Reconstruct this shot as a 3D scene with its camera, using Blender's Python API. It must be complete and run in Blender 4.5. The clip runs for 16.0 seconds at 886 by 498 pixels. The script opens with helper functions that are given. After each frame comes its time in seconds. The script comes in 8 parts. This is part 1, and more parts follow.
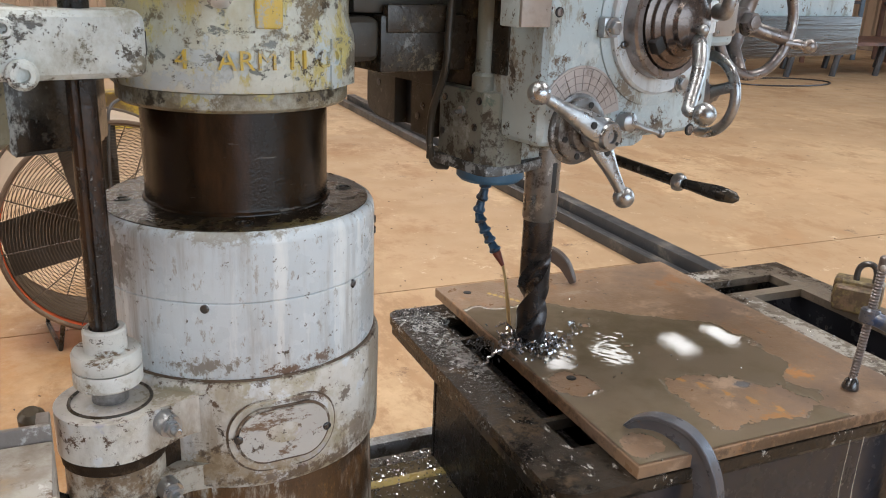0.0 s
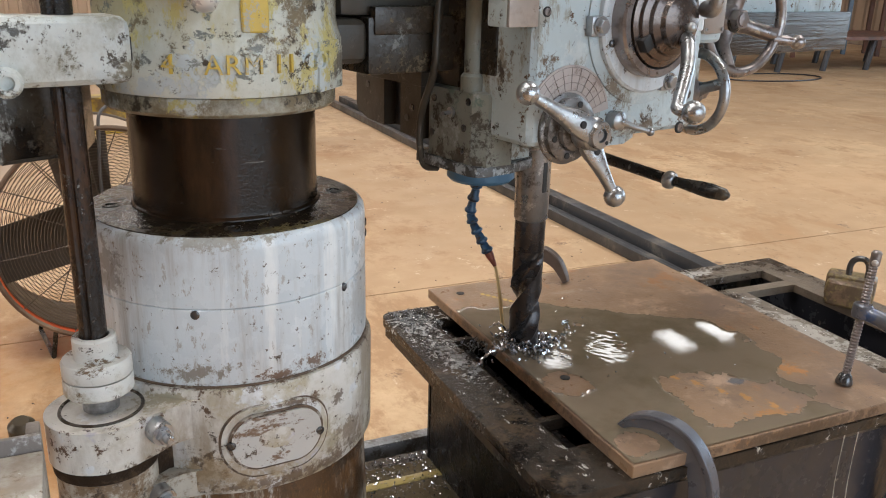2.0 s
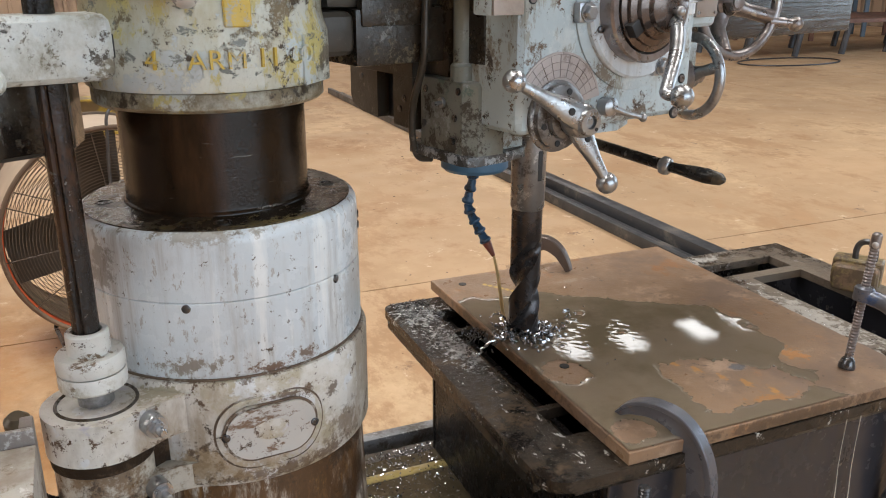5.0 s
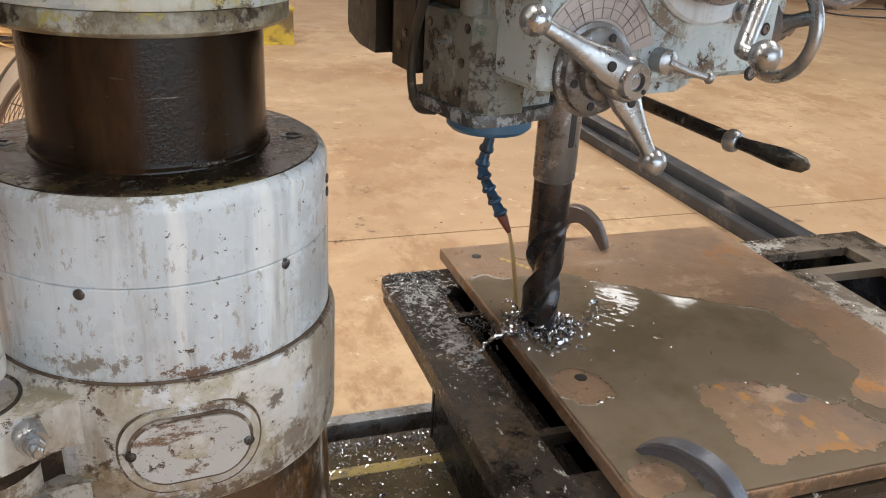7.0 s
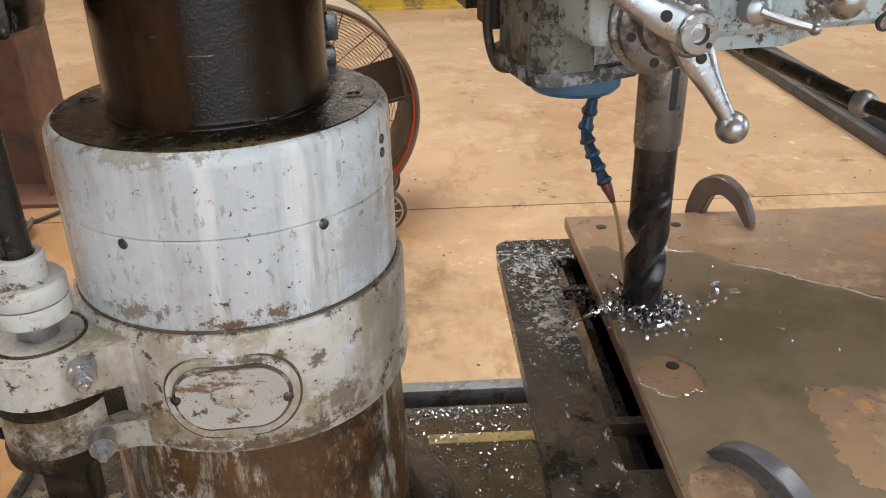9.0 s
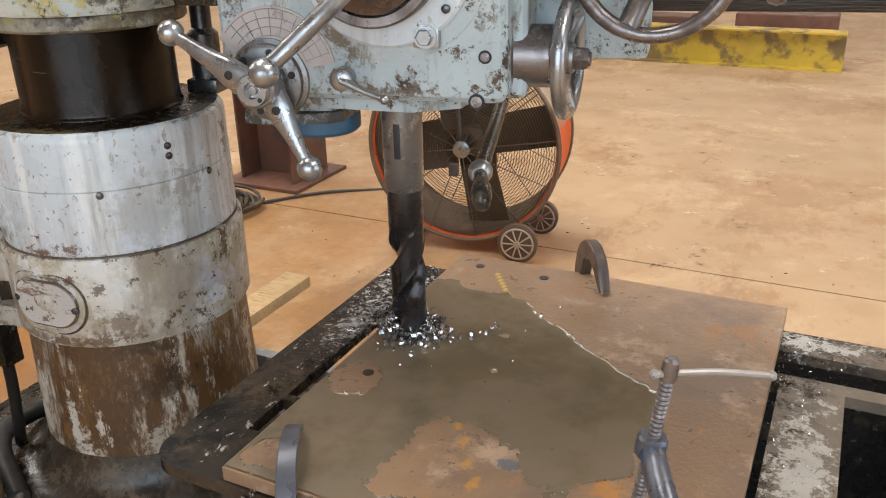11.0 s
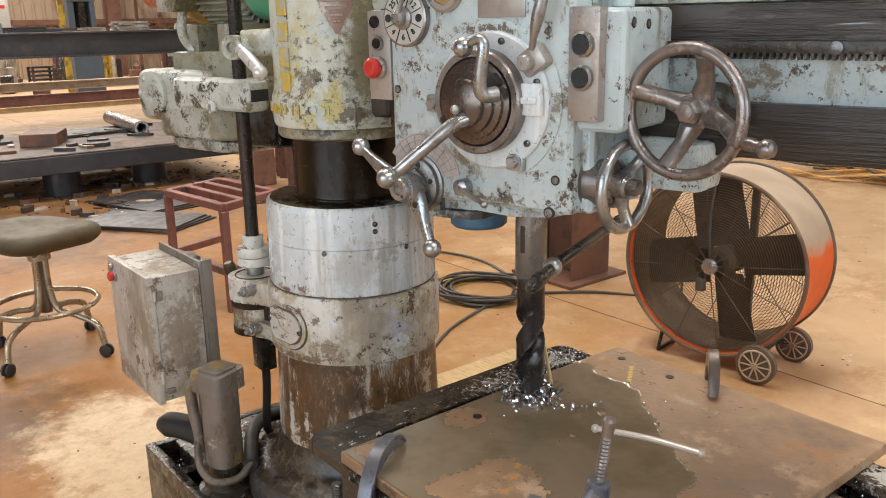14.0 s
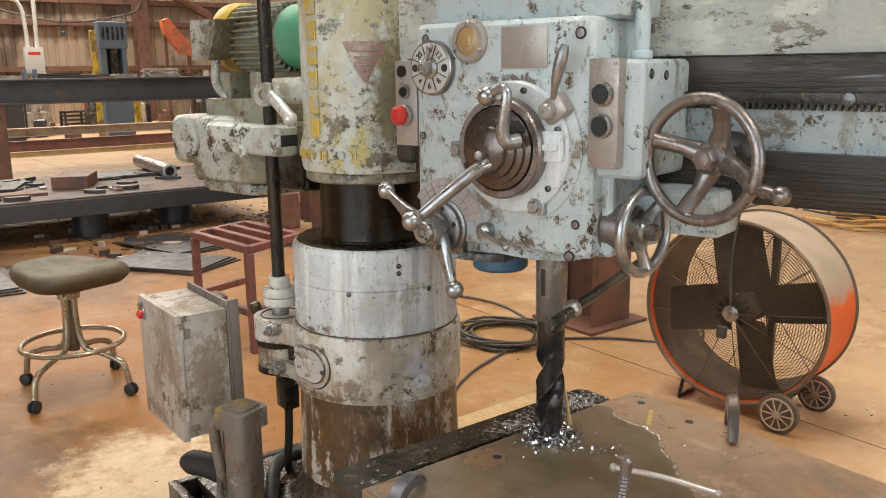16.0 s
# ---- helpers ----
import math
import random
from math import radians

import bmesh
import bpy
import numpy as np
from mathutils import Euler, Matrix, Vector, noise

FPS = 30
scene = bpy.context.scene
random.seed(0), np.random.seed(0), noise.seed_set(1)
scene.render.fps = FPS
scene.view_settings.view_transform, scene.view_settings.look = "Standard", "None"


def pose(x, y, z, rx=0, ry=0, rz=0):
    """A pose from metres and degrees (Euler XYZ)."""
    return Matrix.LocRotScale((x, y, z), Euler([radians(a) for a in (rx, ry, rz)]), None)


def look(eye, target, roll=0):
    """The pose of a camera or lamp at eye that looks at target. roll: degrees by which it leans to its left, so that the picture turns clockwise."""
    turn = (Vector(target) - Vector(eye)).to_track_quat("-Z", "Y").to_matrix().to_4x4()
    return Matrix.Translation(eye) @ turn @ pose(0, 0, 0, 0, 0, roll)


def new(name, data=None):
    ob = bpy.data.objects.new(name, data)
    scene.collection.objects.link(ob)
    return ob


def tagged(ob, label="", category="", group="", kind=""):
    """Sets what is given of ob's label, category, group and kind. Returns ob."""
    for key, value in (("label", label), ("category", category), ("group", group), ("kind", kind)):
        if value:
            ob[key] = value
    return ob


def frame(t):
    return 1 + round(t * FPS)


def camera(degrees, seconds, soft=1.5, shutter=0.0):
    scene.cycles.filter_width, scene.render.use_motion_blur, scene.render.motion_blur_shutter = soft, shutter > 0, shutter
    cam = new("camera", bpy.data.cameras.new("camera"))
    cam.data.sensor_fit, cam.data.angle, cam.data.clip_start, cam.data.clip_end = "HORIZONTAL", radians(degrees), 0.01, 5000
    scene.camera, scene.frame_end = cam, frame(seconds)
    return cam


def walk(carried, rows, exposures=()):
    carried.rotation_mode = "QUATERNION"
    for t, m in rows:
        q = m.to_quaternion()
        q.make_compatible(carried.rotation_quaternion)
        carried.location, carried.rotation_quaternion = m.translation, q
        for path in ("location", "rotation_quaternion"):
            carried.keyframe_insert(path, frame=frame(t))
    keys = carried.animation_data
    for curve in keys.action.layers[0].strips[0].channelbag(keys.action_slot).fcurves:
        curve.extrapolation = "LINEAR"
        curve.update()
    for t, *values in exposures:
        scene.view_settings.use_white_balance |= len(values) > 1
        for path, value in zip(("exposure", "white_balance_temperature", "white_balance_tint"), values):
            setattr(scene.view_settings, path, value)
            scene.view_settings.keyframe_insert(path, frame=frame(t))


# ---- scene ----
# The camera, its lens and its way round the machine.
cam = camera(55.8, 16.0, 1.0)
PATH = [
    (0, (0.0580, -0.0050, 1.3970), (0.8361, 1.7264, 0.7671), 2.41),
    (0.5, (0.0552, -0.0052, 1.4006), (0.8363, 1.7252, 0.7719), 2.44),
    (1, (0.0534, -0.0047, 1.4001), (0.8398, 1.7243, 0.7740), 2.28),
    (1.5, (0.0592, -0.0034, 1.3994), (0.8473, 1.7244, 0.7718), 1.98),
    (2, (0.0650, -0.0032, 1.3987), (0.8545, 1.7231, 0.7691), 1.65),
    (2.5, (0.0694, -0.0082, 1.3948), (0.8586, 1.7192, 0.7680), 1.11),
    (3, (0.0697, -0.0115, 1.3964), (0.8559, 1.7174, 0.7699), 0.82),
    (5.5, (0.1177, -0.0253, 1.3950), (0.8409, 1.7189, 0.7359), 0.04),
    (6, (0.1390, 0.0099, 1.3935), (0.8284, 1.7548, 0.7005), 0.59),
    (6.5, (0.2069, 0.1280, 1.3749), (0.8641, 1.8685, 0.6408), 1.51),
    (7, (0.2989, 0.2297, 1.3624), (0.9091, 1.9576, 0.5613), 3.21),
    (7.5, (0.3589, 0.2343, 1.3362), (0.7485, 1.9856, 0.4524), 2.40),
    (8, (0.4098, 0.2347, 1.3308), (0.6470, 1.9971, 0.4156), 0.55),
    (8.5, (0.4426, 0.2243, 1.3464), (0.6210, 1.9965, 0.4368), -0.44),
    (9, (0.5317, 0.2368, 1.3466), (0.5918, 2.0288, 0.4606), -1.35),
    (9.5, (0.7041, 0.3228, 1.3150), (0.6148, 2.1142, 0.4303), -1.92),
    (9.7, (0.8316, 0.3191, 1.3201), (0.6802, 2.1081, 0.4389), -1.71),
    (11.8, (1.7859, 0.1369, 1.4307), (0.6968, 1.6562, 0.7198), -0.49),
    (12, (1.8211, 0.1412, 1.4318), (0.7108, 1.6503, 0.7317), -0.10),
    (12.5, (1.8734, 0.2122, 1.4322), (0.6668, 1.6561, 0.7543), 1.11),
    (13, (1.9808, 0.2254, 1.4388), (0.6356, 1.5353, 0.7499), 0.09),
    (13.5, (2.0435, 0.2158, 1.4535), (0.6104, 1.4568, 0.8162), -0.45),
    (14, (2.1009, 0.1543, 1.4754), (0.5953, 1.3597, 0.9462), -1.07),
    (14.5, (2.1316, 0.1264, 1.4776), (0.5994, 1.3239, 1.0105), -1.12),
    (15, (2.1363, 0.1194, 1.4786), (0.5913, 1.3118, 1.0411), -0.94),
    (15.5, (2.1378, 0.1215, 1.4781), (0.5853, 1.3081, 1.0521), -0.84),
    (16, (2.1328, 0.1247, 1.4784), (0.5769, 1.3083, 1.0561), -0.71),
]
walk(cam, [(t, look(eye, target, roll)) for t, eye, target, roll in PATH], [(0, 0.08, 6200, 10), (5.5, 0.09, 6250, 10), (7.5, 0.10, 6350, 10), (9.5, 0.12, 6400, 10), (12, 0.15, 6450, 10), (13.5, 0.18, 6600, 10), (14.5, 0.12, 6800, 10), (16, 0.08, 6900, 10)])

# ---- daylight ----
world = bpy.data.worlds.new("sky")
scene.world = world
world.use_nodes = True
wn = world.node_tree.nodes
sky = wn.new("ShaderNodeTexSky")
sky.sky_type, sky.sun_disc = "NISHITA", False
sky.sun_elevation, sky.sun_rotation = radians(48), radians(150)
wn["Background"].inputs["Strength"].default_value = 0.1
world.node_tree.links.new(sky.outputs[0], wn["Background"].inputs["Color"])


def lamp(name, at, towards, sx, sy, power, colour):
    data = bpy.data.lights.new(name, "AREA")
    data.shape, data.size, data.size_y, data.energy, data.color = "RECTANGLE", sx, sy, power, colour
    ob = new(name, data)
    ob.matrix_world = look(at, towards)
    return ob


# Sky light that enters by the two open doors behind the camera.
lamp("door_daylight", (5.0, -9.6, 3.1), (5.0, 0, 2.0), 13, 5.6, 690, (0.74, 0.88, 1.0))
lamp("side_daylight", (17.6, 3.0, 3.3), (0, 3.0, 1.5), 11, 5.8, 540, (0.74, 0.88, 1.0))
# large overhead lamps, added to brighten the hall; no such source is seen
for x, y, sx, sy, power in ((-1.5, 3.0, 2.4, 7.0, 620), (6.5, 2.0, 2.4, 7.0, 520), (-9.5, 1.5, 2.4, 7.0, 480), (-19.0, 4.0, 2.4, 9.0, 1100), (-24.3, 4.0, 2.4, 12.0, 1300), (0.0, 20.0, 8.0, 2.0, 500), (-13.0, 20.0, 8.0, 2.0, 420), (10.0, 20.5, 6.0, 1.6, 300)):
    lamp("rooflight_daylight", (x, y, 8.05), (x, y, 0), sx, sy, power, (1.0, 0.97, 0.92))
# small roof lights, placed by their reflections in the coolant puddle
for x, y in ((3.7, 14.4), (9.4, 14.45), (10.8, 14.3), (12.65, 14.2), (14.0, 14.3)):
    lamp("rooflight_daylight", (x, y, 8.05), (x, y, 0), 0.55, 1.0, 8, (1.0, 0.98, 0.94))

# ---- materials ----


def nodes_of(name):
    m = bpy.data.materials.new(name)
    m.use_nodes = True
    return m, m.node_tree.nodes, m.node_tree.links, m.node_tree.nodes["Principled BSDF"]


def surface(name, base, rough=0.5, metal=0.0, vary=0.25, grain=30.0, layers=(), bump=0.2, bump_scale=120.0, stretch=(1, 1, 1), coat=0.0, island=0.0, spec=0.5, spots=(), marks=()):
    """A worn surface: a base colour that varies at two scales, and layers of patches (colour, scale, from, to, roughness, metal, stretch)."""
    m, n, l, out = nodes_of(name)
    co = n.new("ShaderNodeTexCoord")
    mp = n.new("ShaderNodeMapping")
    mp.inputs["Scale"].default_value = stretch
    l.new(co.outputs["Object"], mp.inputs["Vector"])

    def noise_at(scale, detail=6.0, rough_=0.6, vec=None, off=0.0):
        t = n.new("ShaderNodeTexNoise")
        t.inputs["Scale"].default_value, t.inputs["Detail"].default_value, t.inputs["Roughness"].default_value = scale, detail, rough_
        if off:
            sh = n.new("ShaderNodeVectorMath")
            sh.inputs[1].default_value = (off, off * 0.7, -off)
            l.new(vec or mp.outputs[0], sh.inputs[0])
            l.new(sh.outputs[0], t.inputs["Vector"])
        else:
            l.new(vec or mp.outputs[0], t.inputs["Vector"])
        return t.outputs["Fac"]

    def ramp(fac, lo, hi):
        r = n.new("ShaderNodeMapRange")
        r.interpolation_type = "SMOOTHSTEP"
        r.inputs["From Min"].default_value, r.inputs["From Max"].default_value = lo, hi
        l.new(fac, r.inputs["Value"])
        return r.outputs["Result"]

    def mix(fac, a, b):
        x = n.new("ShaderNodeMix")
        x.data_type = "RGBA"
        l.new(fac, x.inputs["Factor"])
        for sock, v in ((x.inputs[6], a), (x.inputs[7], b)):
            if isinstance(v, tuple):
                sock.default_value = (*v, 1)
            else:
                l.new(v, sock)
        return x.outputs[2]

    def mixf(fac, a, b):
        x = n.new("ShaderNodeMix")
        l.new(fac, x.inputs["Factor"])
        for sock, v in ((x.inputs[2], a), (x.inputs[3], b)):
            if isinstance(v, float):
                sock.default_value = v
            else:
                l.new(v, sock)
        return x.outputs[0]

    dark = tuple(c * (1 - vary) for c in base)
    light = tuple(min(1.0, c * (1 + vary)) for c in base)
    big = noise_at(grain * 0.12, 4)
    fine = noise_at(grain, 8)
    col = mix(ramp(big, 0.3, 0.7), dark, light)
    half = n.new("ShaderNodeMath")
    half.operation = "MULTIPLY"
    half.inputs[1].default_value = 0.35
    l.new(ramp(fine, 0.45, 0.7), half.inputs[0])
    col = mix(half.outputs[0], col, tuple(c * (1 - 1.3 * vary) for c in base))
    if island:
        g = n.new("ShaderNodeObjectInfo")
        r = n.new("ShaderNodeMapRange")
        r.inputs["To Min"].default_value, r.inputs["To Max"].default_value = 1 - island, 1 + island
        l.new(g.outputs["Random"], r.inputs["Value"])
        h = n.new("ShaderNodeHueSaturation")
        l.new(r.outputs[0], h.inputs["Value"])
        l.new(col, h.inputs["Color"])
        col = h.outputs[0]
    rg = mixf(ramp(fine, 0.3, 0.75), max(0.02, rough - 0.1), min(1.0, rough + 0.1))
    mt = metal
    height = noise_at(bump_scale, 6)
    for k, layer in enumerate(layers):
        c, scale, lo, hi, r2, m2, st = layer[:7]
        edge = layer[7] if len(layer) > 7 else 0.62
        mv = n.new("ShaderNodeMapping")
        mv.inputs["Scale"].default_value = st
        l.new(co.outputs["Object"], mv.inputs["Vector"])
        f = ramp(noise_at(scale, 12 if edge > 0.7 else 9, edge, mv.outputs[0], 3.1 * (k + 1)), lo, hi)
        if edge >= 0.7:
            # the patch is flecked where its edge wears away
            fleck = n.new("ShaderNodeMath")
            fleck.operation = "MULTIPLY"
            l.new(f, fleck.inputs[0])
            l.new(ramp(noise_at(scale * 6.5, 9, 0.72, mv.outputs[0], 7.7 * (k + 1)), 0.36, 0.50), fleck.inputs[1])
            f = fleck.outputs[0]
        sp = mix(fine, tuple(v * 0.75 for v in c), tuple(min(1, v * 1.25) for v in c))
        col = mix(f, col, sp)
        rg = mixf(f, rg, float(r2))
        mt = mixf(f, mt if not isinstance(mt, (int, float)) else float(mt), float(m2))
        height = mixf(f, height, 0.35)
    for k, (c, x, y, radius, keep) in enumerate(spots):
        d = n.new("ShaderNodeVectorMath")
        d.operation = "DISTANCE"
        flat = n.new("ShaderNodeVectorMath")
        flat.operation = "MULTIPLY"
        flat.inputs[1].default_value = (1, 1, 0)
        l.new(co.outputs["Object"], flat.inputs[0])
        l.new(flat.outputs[0], d.inputs[0])
        d.inputs[1].default_value = (x, y, 0)
        wob = n.new("ShaderNodeMath")
        wob.operation = "MULTIPLY_ADD"
        l.new(noise_at(2.2 / radius, 10, 0.72, co.outputs["Object"], 1.3 * (k + 1)), wob.inputs[0])
        wob.inputs[1].default_value = 2.2 * radius
        l.new(d.outputs["Value"], wob.inputs[2])
        inv = n.new("ShaderNodeMath")
        inv.operation = "MULTIPLY"
        inv.inputs[1].default_value = -1.0
        l.new(wob.outputs[0], inv.inputs[0])
        f = n.new("ShaderNodeMath")
        f.operation = "MULTIPLY"
        f.inputs[1].default_value = keep
        l.new(ramp(inv.outputs[0], -2.2 * radius, -1.7 * radius), f.inputs[0])
        patch = n.new("ShaderNodeMath")
        patch.operation = "MULTIPLY"
        l.new(f.outputs[0], patch.inputs[0])
        l.new(ramp(noise_at(4.0, 12, 0.74, co.outputs["Object"], 5.7 * (k + 1)), 0.30, 0.56), patch.inputs[1])
        col = mix(patch.outputs[0], col, mix(noise_at(17.0, 12, 0.78, co.outputs["Object"], 0.9 * (k + 1)), tuple(v * 0.45 for v in c), tuple(min(1, v * 1.5) for v in c)))
    for k, (c, at, radii, scale, wobble, keep, r2) in enumerate(marks):
        # one patch with a ragged edge round a place
        off = n.new("ShaderNodeVectorMath")
        off.operation = "SUBTRACT"
        off.inputs[1].default_value = at
        l.new(co.outputs["Object"], off.inputs[0])
        div = n.new("ShaderNodeVectorMath")
        div.operation = "DIVIDE"
        div.inputs[1].default_value = radii
        l.new(off.outputs[0], div.inputs[0])
        ln = n.new("ShaderNodeVectorMath")
        ln.operation = "LENGTH"
        l.new(div.outputs[0], ln.inputs[0])
        wob = n.new("ShaderNodeMath")
        wob.operation = "MULTIPLY_ADD"
        l.new(noise_at(scale * 1.6, 14, 0.78, co.outputs["Object"], 2.3 * (k + 1)), wob.inputs[0])
        wob.inputs[1].default_value = -3.2 * wobble
        inv = n.new("ShaderNodeMath")
        inv.operation = "SUBTRACT"
        inv.inputs[0].default_value = 0.6 + 1.6 * wobble
        l.new(ln.outputs["Value"], inv.inputs[1])
        l.new(inv.outputs[0], wob.inputs[2])
        f = n.new("ShaderNodeMath")
        f.operation = "MULTIPLY"
        f.inputs[1].default_value = keep
        l.new(ramp(wob.outputs[0], 0.0, 0.35), f.inputs[0])
        col = mix(f.outputs[0], col, mix(fine, tuple(v * 0.7 for v in c), tuple(min(1, v * 1.3) for v in c)))
        rg = mixf(f.outputs[0], rg, float(r2))
    l.new(col, out.inputs["Base Color"])
    l.new(rg, out.inputs["Roughness"])
    if isinstance(mt, (int, float)):
        out.inputs["Metallic"].default_value = mt
    else:
        l.new(mt, out.inputs["Metallic"])
    out.inputs["Specular IOR Level"].default_value = spec
    if name == "muddy_coolant":
        l.new(mixf(ramp(fine, 0.0, 1.0), 0.02, 0.03), out.inputs["Roughness"])
    if bump:
        b = n.new("ShaderNodeBump")
        b.inputs["Strength"].default_value, b.inputs["Distance"].default_value = bump, 0.004
        l.new(height, b.inputs["Height"])
        l.new(b.outputs[0], out.inputs["Normal"])
    if coat:
        out.inputs["Coat Weight"].default_value, out.inputs["Coat Roughness"].default_value = coat, 0.12
    return m


ONE = (1, 1, 1)
DRIP = (1, 1, 0.12)
# pale grey-blue machine paint, chipped to brown filler, with oil runs
PAINT = surface("machine_paint", (0.50, 0.575, 0.595), 0.36, 0.0, 0.10, 26, (
    ((0.34, 0.33, 0.27), 3.5, 0.52, 0.74, 0.45, 0, (1, 1, 0.7), 0.7),
    ((0.56, 0.61, 0.61), 9, 0.55, 0.62, 0.4, 0, ONE, 0.7),
    ((0.33, 0.33, 0.29), 16, 0.56, 0.61, 0.5, 0, (1, 1, 0.35), 0.75),
    ((0.21, 0.18, 0.14), 7, 0.565, 0.60, 0.45, 0, ONE, 0.8),
    ((0.12, 0.075, 0.045), 22, 0.595, 0.612, 0.5, 0, ONE, 0.75),
    ((0.05, 0.036, 0.026), 8, 0.59, 0.605, 0.35, 0, ONE, 0.8),
    ((0.07, 0.05, 0.035), 60, 0.625, 0.645, 0.4, 0, ONE, 0.7),
    ((0.12, 0.09, 0.06), 13, 0.60, 0.75, 0.35, 0, (1, 1, 0.15))), 0.55, 45, marks=(
    ((0.14, 0.095, 0.06), (0.425, -0.27, 1.265), (0.033, 0.03, 0.04), 30, 1.2, 1.0, 0.5),
    ((0.13, 0.09, 0.055), (0.66, -0.27, 1.15), (0.10, 0.04, 0.022), 26, 1.4, 0.85, 0.35),
    ((0.32, 0.26, 0.17), (0.887, -0.15, 1.34), (0.03, 0.045, 0.06), 14, 1.0, 0.7, 0.4),
    ((0.11, 0.07, 0.045), (0.64, -0.27, 1.457), (0.10, 0.03, 0.018), 40, 1.8, 0.9, 0.5)))
RING_PAINT = surface("ring_paint", (0.66, 0.71, 0.745), 0.27, 0.0, 0.07, 22, (
    ((0.78, 0.80, 0.80), 20, 0.50, 0.64, 0.35, 0, (1, 1, 0.10)),
    ((0.36, 0.34, 0.31), 13, 0.475, 0.66, 0.4, 0, (1, 1, 0.08), 0.66),
    ((0.36, 0.335, 0.295), 3.2, 0.52, 0.76, 0.4, 0, (1, 1, 0.6), 0.66),
    ((0.42, 0.41, 0.39), 60, 0.58, 0.62, 0.4, 0, (1, 1, 0.4), 0.7),
    ((0.16, 0.12, 0.085), 24, 0.65, 0.67, 0.5, 0, (1, 1, 0.7), 0.75),
    ((0.25, 0.20, 0.15), 8, 0.60, 0.64, 0.45, 0, (1, 1, 0.5), 0.8),
    ((0.08, 0.055, 0.035), 70, 0.63, 0.65, 0.5, 0, ONE, 0.7)), 0.22, 70, marks=(
    ((0.15, 0.115, 0.075), (0, 0, 1.047), (0.31, 0.31, 0.011), 34, 1.6, 0.85, 0.4),
    ((0.12, 0.085, 0.055), (0, 0, 0.832), (0.31, 0.31, 0.007), 34, 1.6, 0.8, 0.4),
    ((0.40, 0.375, 0.34), (0.16, -0.16, 0.90), (0.15, 0.12, 0.13), 30, 0.5, 0.55, 0.42),
    ((0.16, 0.09, 0.055), (-0.03, -0.216, 0.838), (0.05, 0.03, 0.017), 45, 1.7, 0.95, 0.5),
    ((0.17, 0.10, 0.06), (0.03, -0.214, 0.845), (0.035, 0.03, 0.016), 45, 1.7, 0.9, 0.5),
    ((0.20, 0.15, 0.10), (-0.13, -0.17, 0.85), (0.08, 0.08, 0.03), 40, 1.6, 0.8, 0.5),
    ((0.33, 0.30, 0.25), (-0.10, -0.18, 1.045), (0.14, 0.10, 0.020), 40, 1.2, 0.8, 0.45),
    ((0.10, 0.085, 0.07), (0.213, 0.045, 0.99), (0.03, 0.03, 0.05), 30, 1.4, 0.85, 0.4),
    ((0.30, 0.265, 0.23), (0.19, -0.08, 0.935), (0.06, 0.09, 0.06), 34, 1.2, 0.6, 0.4),
    ((0.16, 0.14, 0.12), (-0.205, -0.06, 0.99), (0.05, 0.06, 0.07), 26, 1.2, 0.7, 0.4)))
CLAMP_PAINT = surface("clamp_paint", (0.66, 0.625, 0.57), 0.4, 0.0, 0.12, 24, (
    ((0.42, 0.36, 0.25), 5, 0.46, 0.62, 0.5, 0, ONE, 0.7),
    ((0.50, 0.47, 0.52), 8, 0.55, 0.62, 0.3, 0, ONE, 0.7),
    ((0.66, 0.66, 0.66), 18, 0.56, 0.62, 0.4, 0, ONE),
    ((0.33, 0.265, 0.195), 7, 0.46, 0.66, 0.45, 0, (1, 1, 0.4), 0.68),
    ((0.11, 0.065, 0.038), 12, 0.56, 0.58, 0.42, 0, ONE, 0.8),
    ((0.055, 0.035, 0.022), 40, 0.62, 0.65, 0.4, 0, ONE, 0.7)), 0.45, 60, marks=(
    ((0.10, 0.06, 0.035), (-0.245, -0.19, 0.715), (0.08, 0.05, 0.035), 30, 1.3, 0.85, 0.35),
    ((0.085, 0.052, 0.028), (-0.14, -0.20, 0.70), (0.055, 0.06, 0.07), 30, 1.2, 0.95, 0.3),
    ((0.19, 0.13, 0.085), (0.10, -0.20, 0.70), (0.10, 0.06, 0.05), 40, 1.1, 0.75, 0.4),
    ((0.30, 0.25, 0.15), (-0.17, -0.15, 0.815), (0.08, 0.08, 0.014), 30, 1.2, 0.8, 0.4),
    ((0.13, 0.08, 0.045), (0.0, -0.22, 0.668), (0.25, 0.08, 0.022), 34, 1.4, 0.85, 0.4),
    ((0.14, 0.09, 0.055), (-0.075, -0.222, 0.742), (0.022, 0.03, 0.06), 34, 1.5, 0.85, 0.4),
    ((0.12, 0.08, 0.05), (0.075, -0.222, 0.77), (0.02, 0.03, 0.035), 34, 1.5, 0.85, 0.4),
    ((0.14, 0.085, 0.05), (0.0, -0.225, 0.792), (0.07, 0.03, 0.012), 40, 1.6, 0.9, 0.4),
    ((0.12, 0.075, 0.045), (0, 0, 0.826), (0.32, 0.32, 0.010), 34, 1.6, 0.9, 0.4),
    ((0.10, 0.065, 0.04), (0, 0, 0.660), (0.32, 0.32, 0.014), 34, 1.6, 0.85, 0.4),
    ((0.34, 0.25, 0.15), (-0.12, -0.20, 0.69), (0.20, 0.12, 0.055), 26, 0.9, 0.75, 0.42),
    ((0.10, 0.06, 0.035), (-0.20, -0.20, 0.745), (0.09, 0.07, 0.020), 34, 1.4, 0.9, 0.35),
    ((0.10, 0.06, 0.035), (-0.20, -0.20, 0.675), (0.09, 0.07, 0.018), 34, 1.4, 0.9, 0.35)))
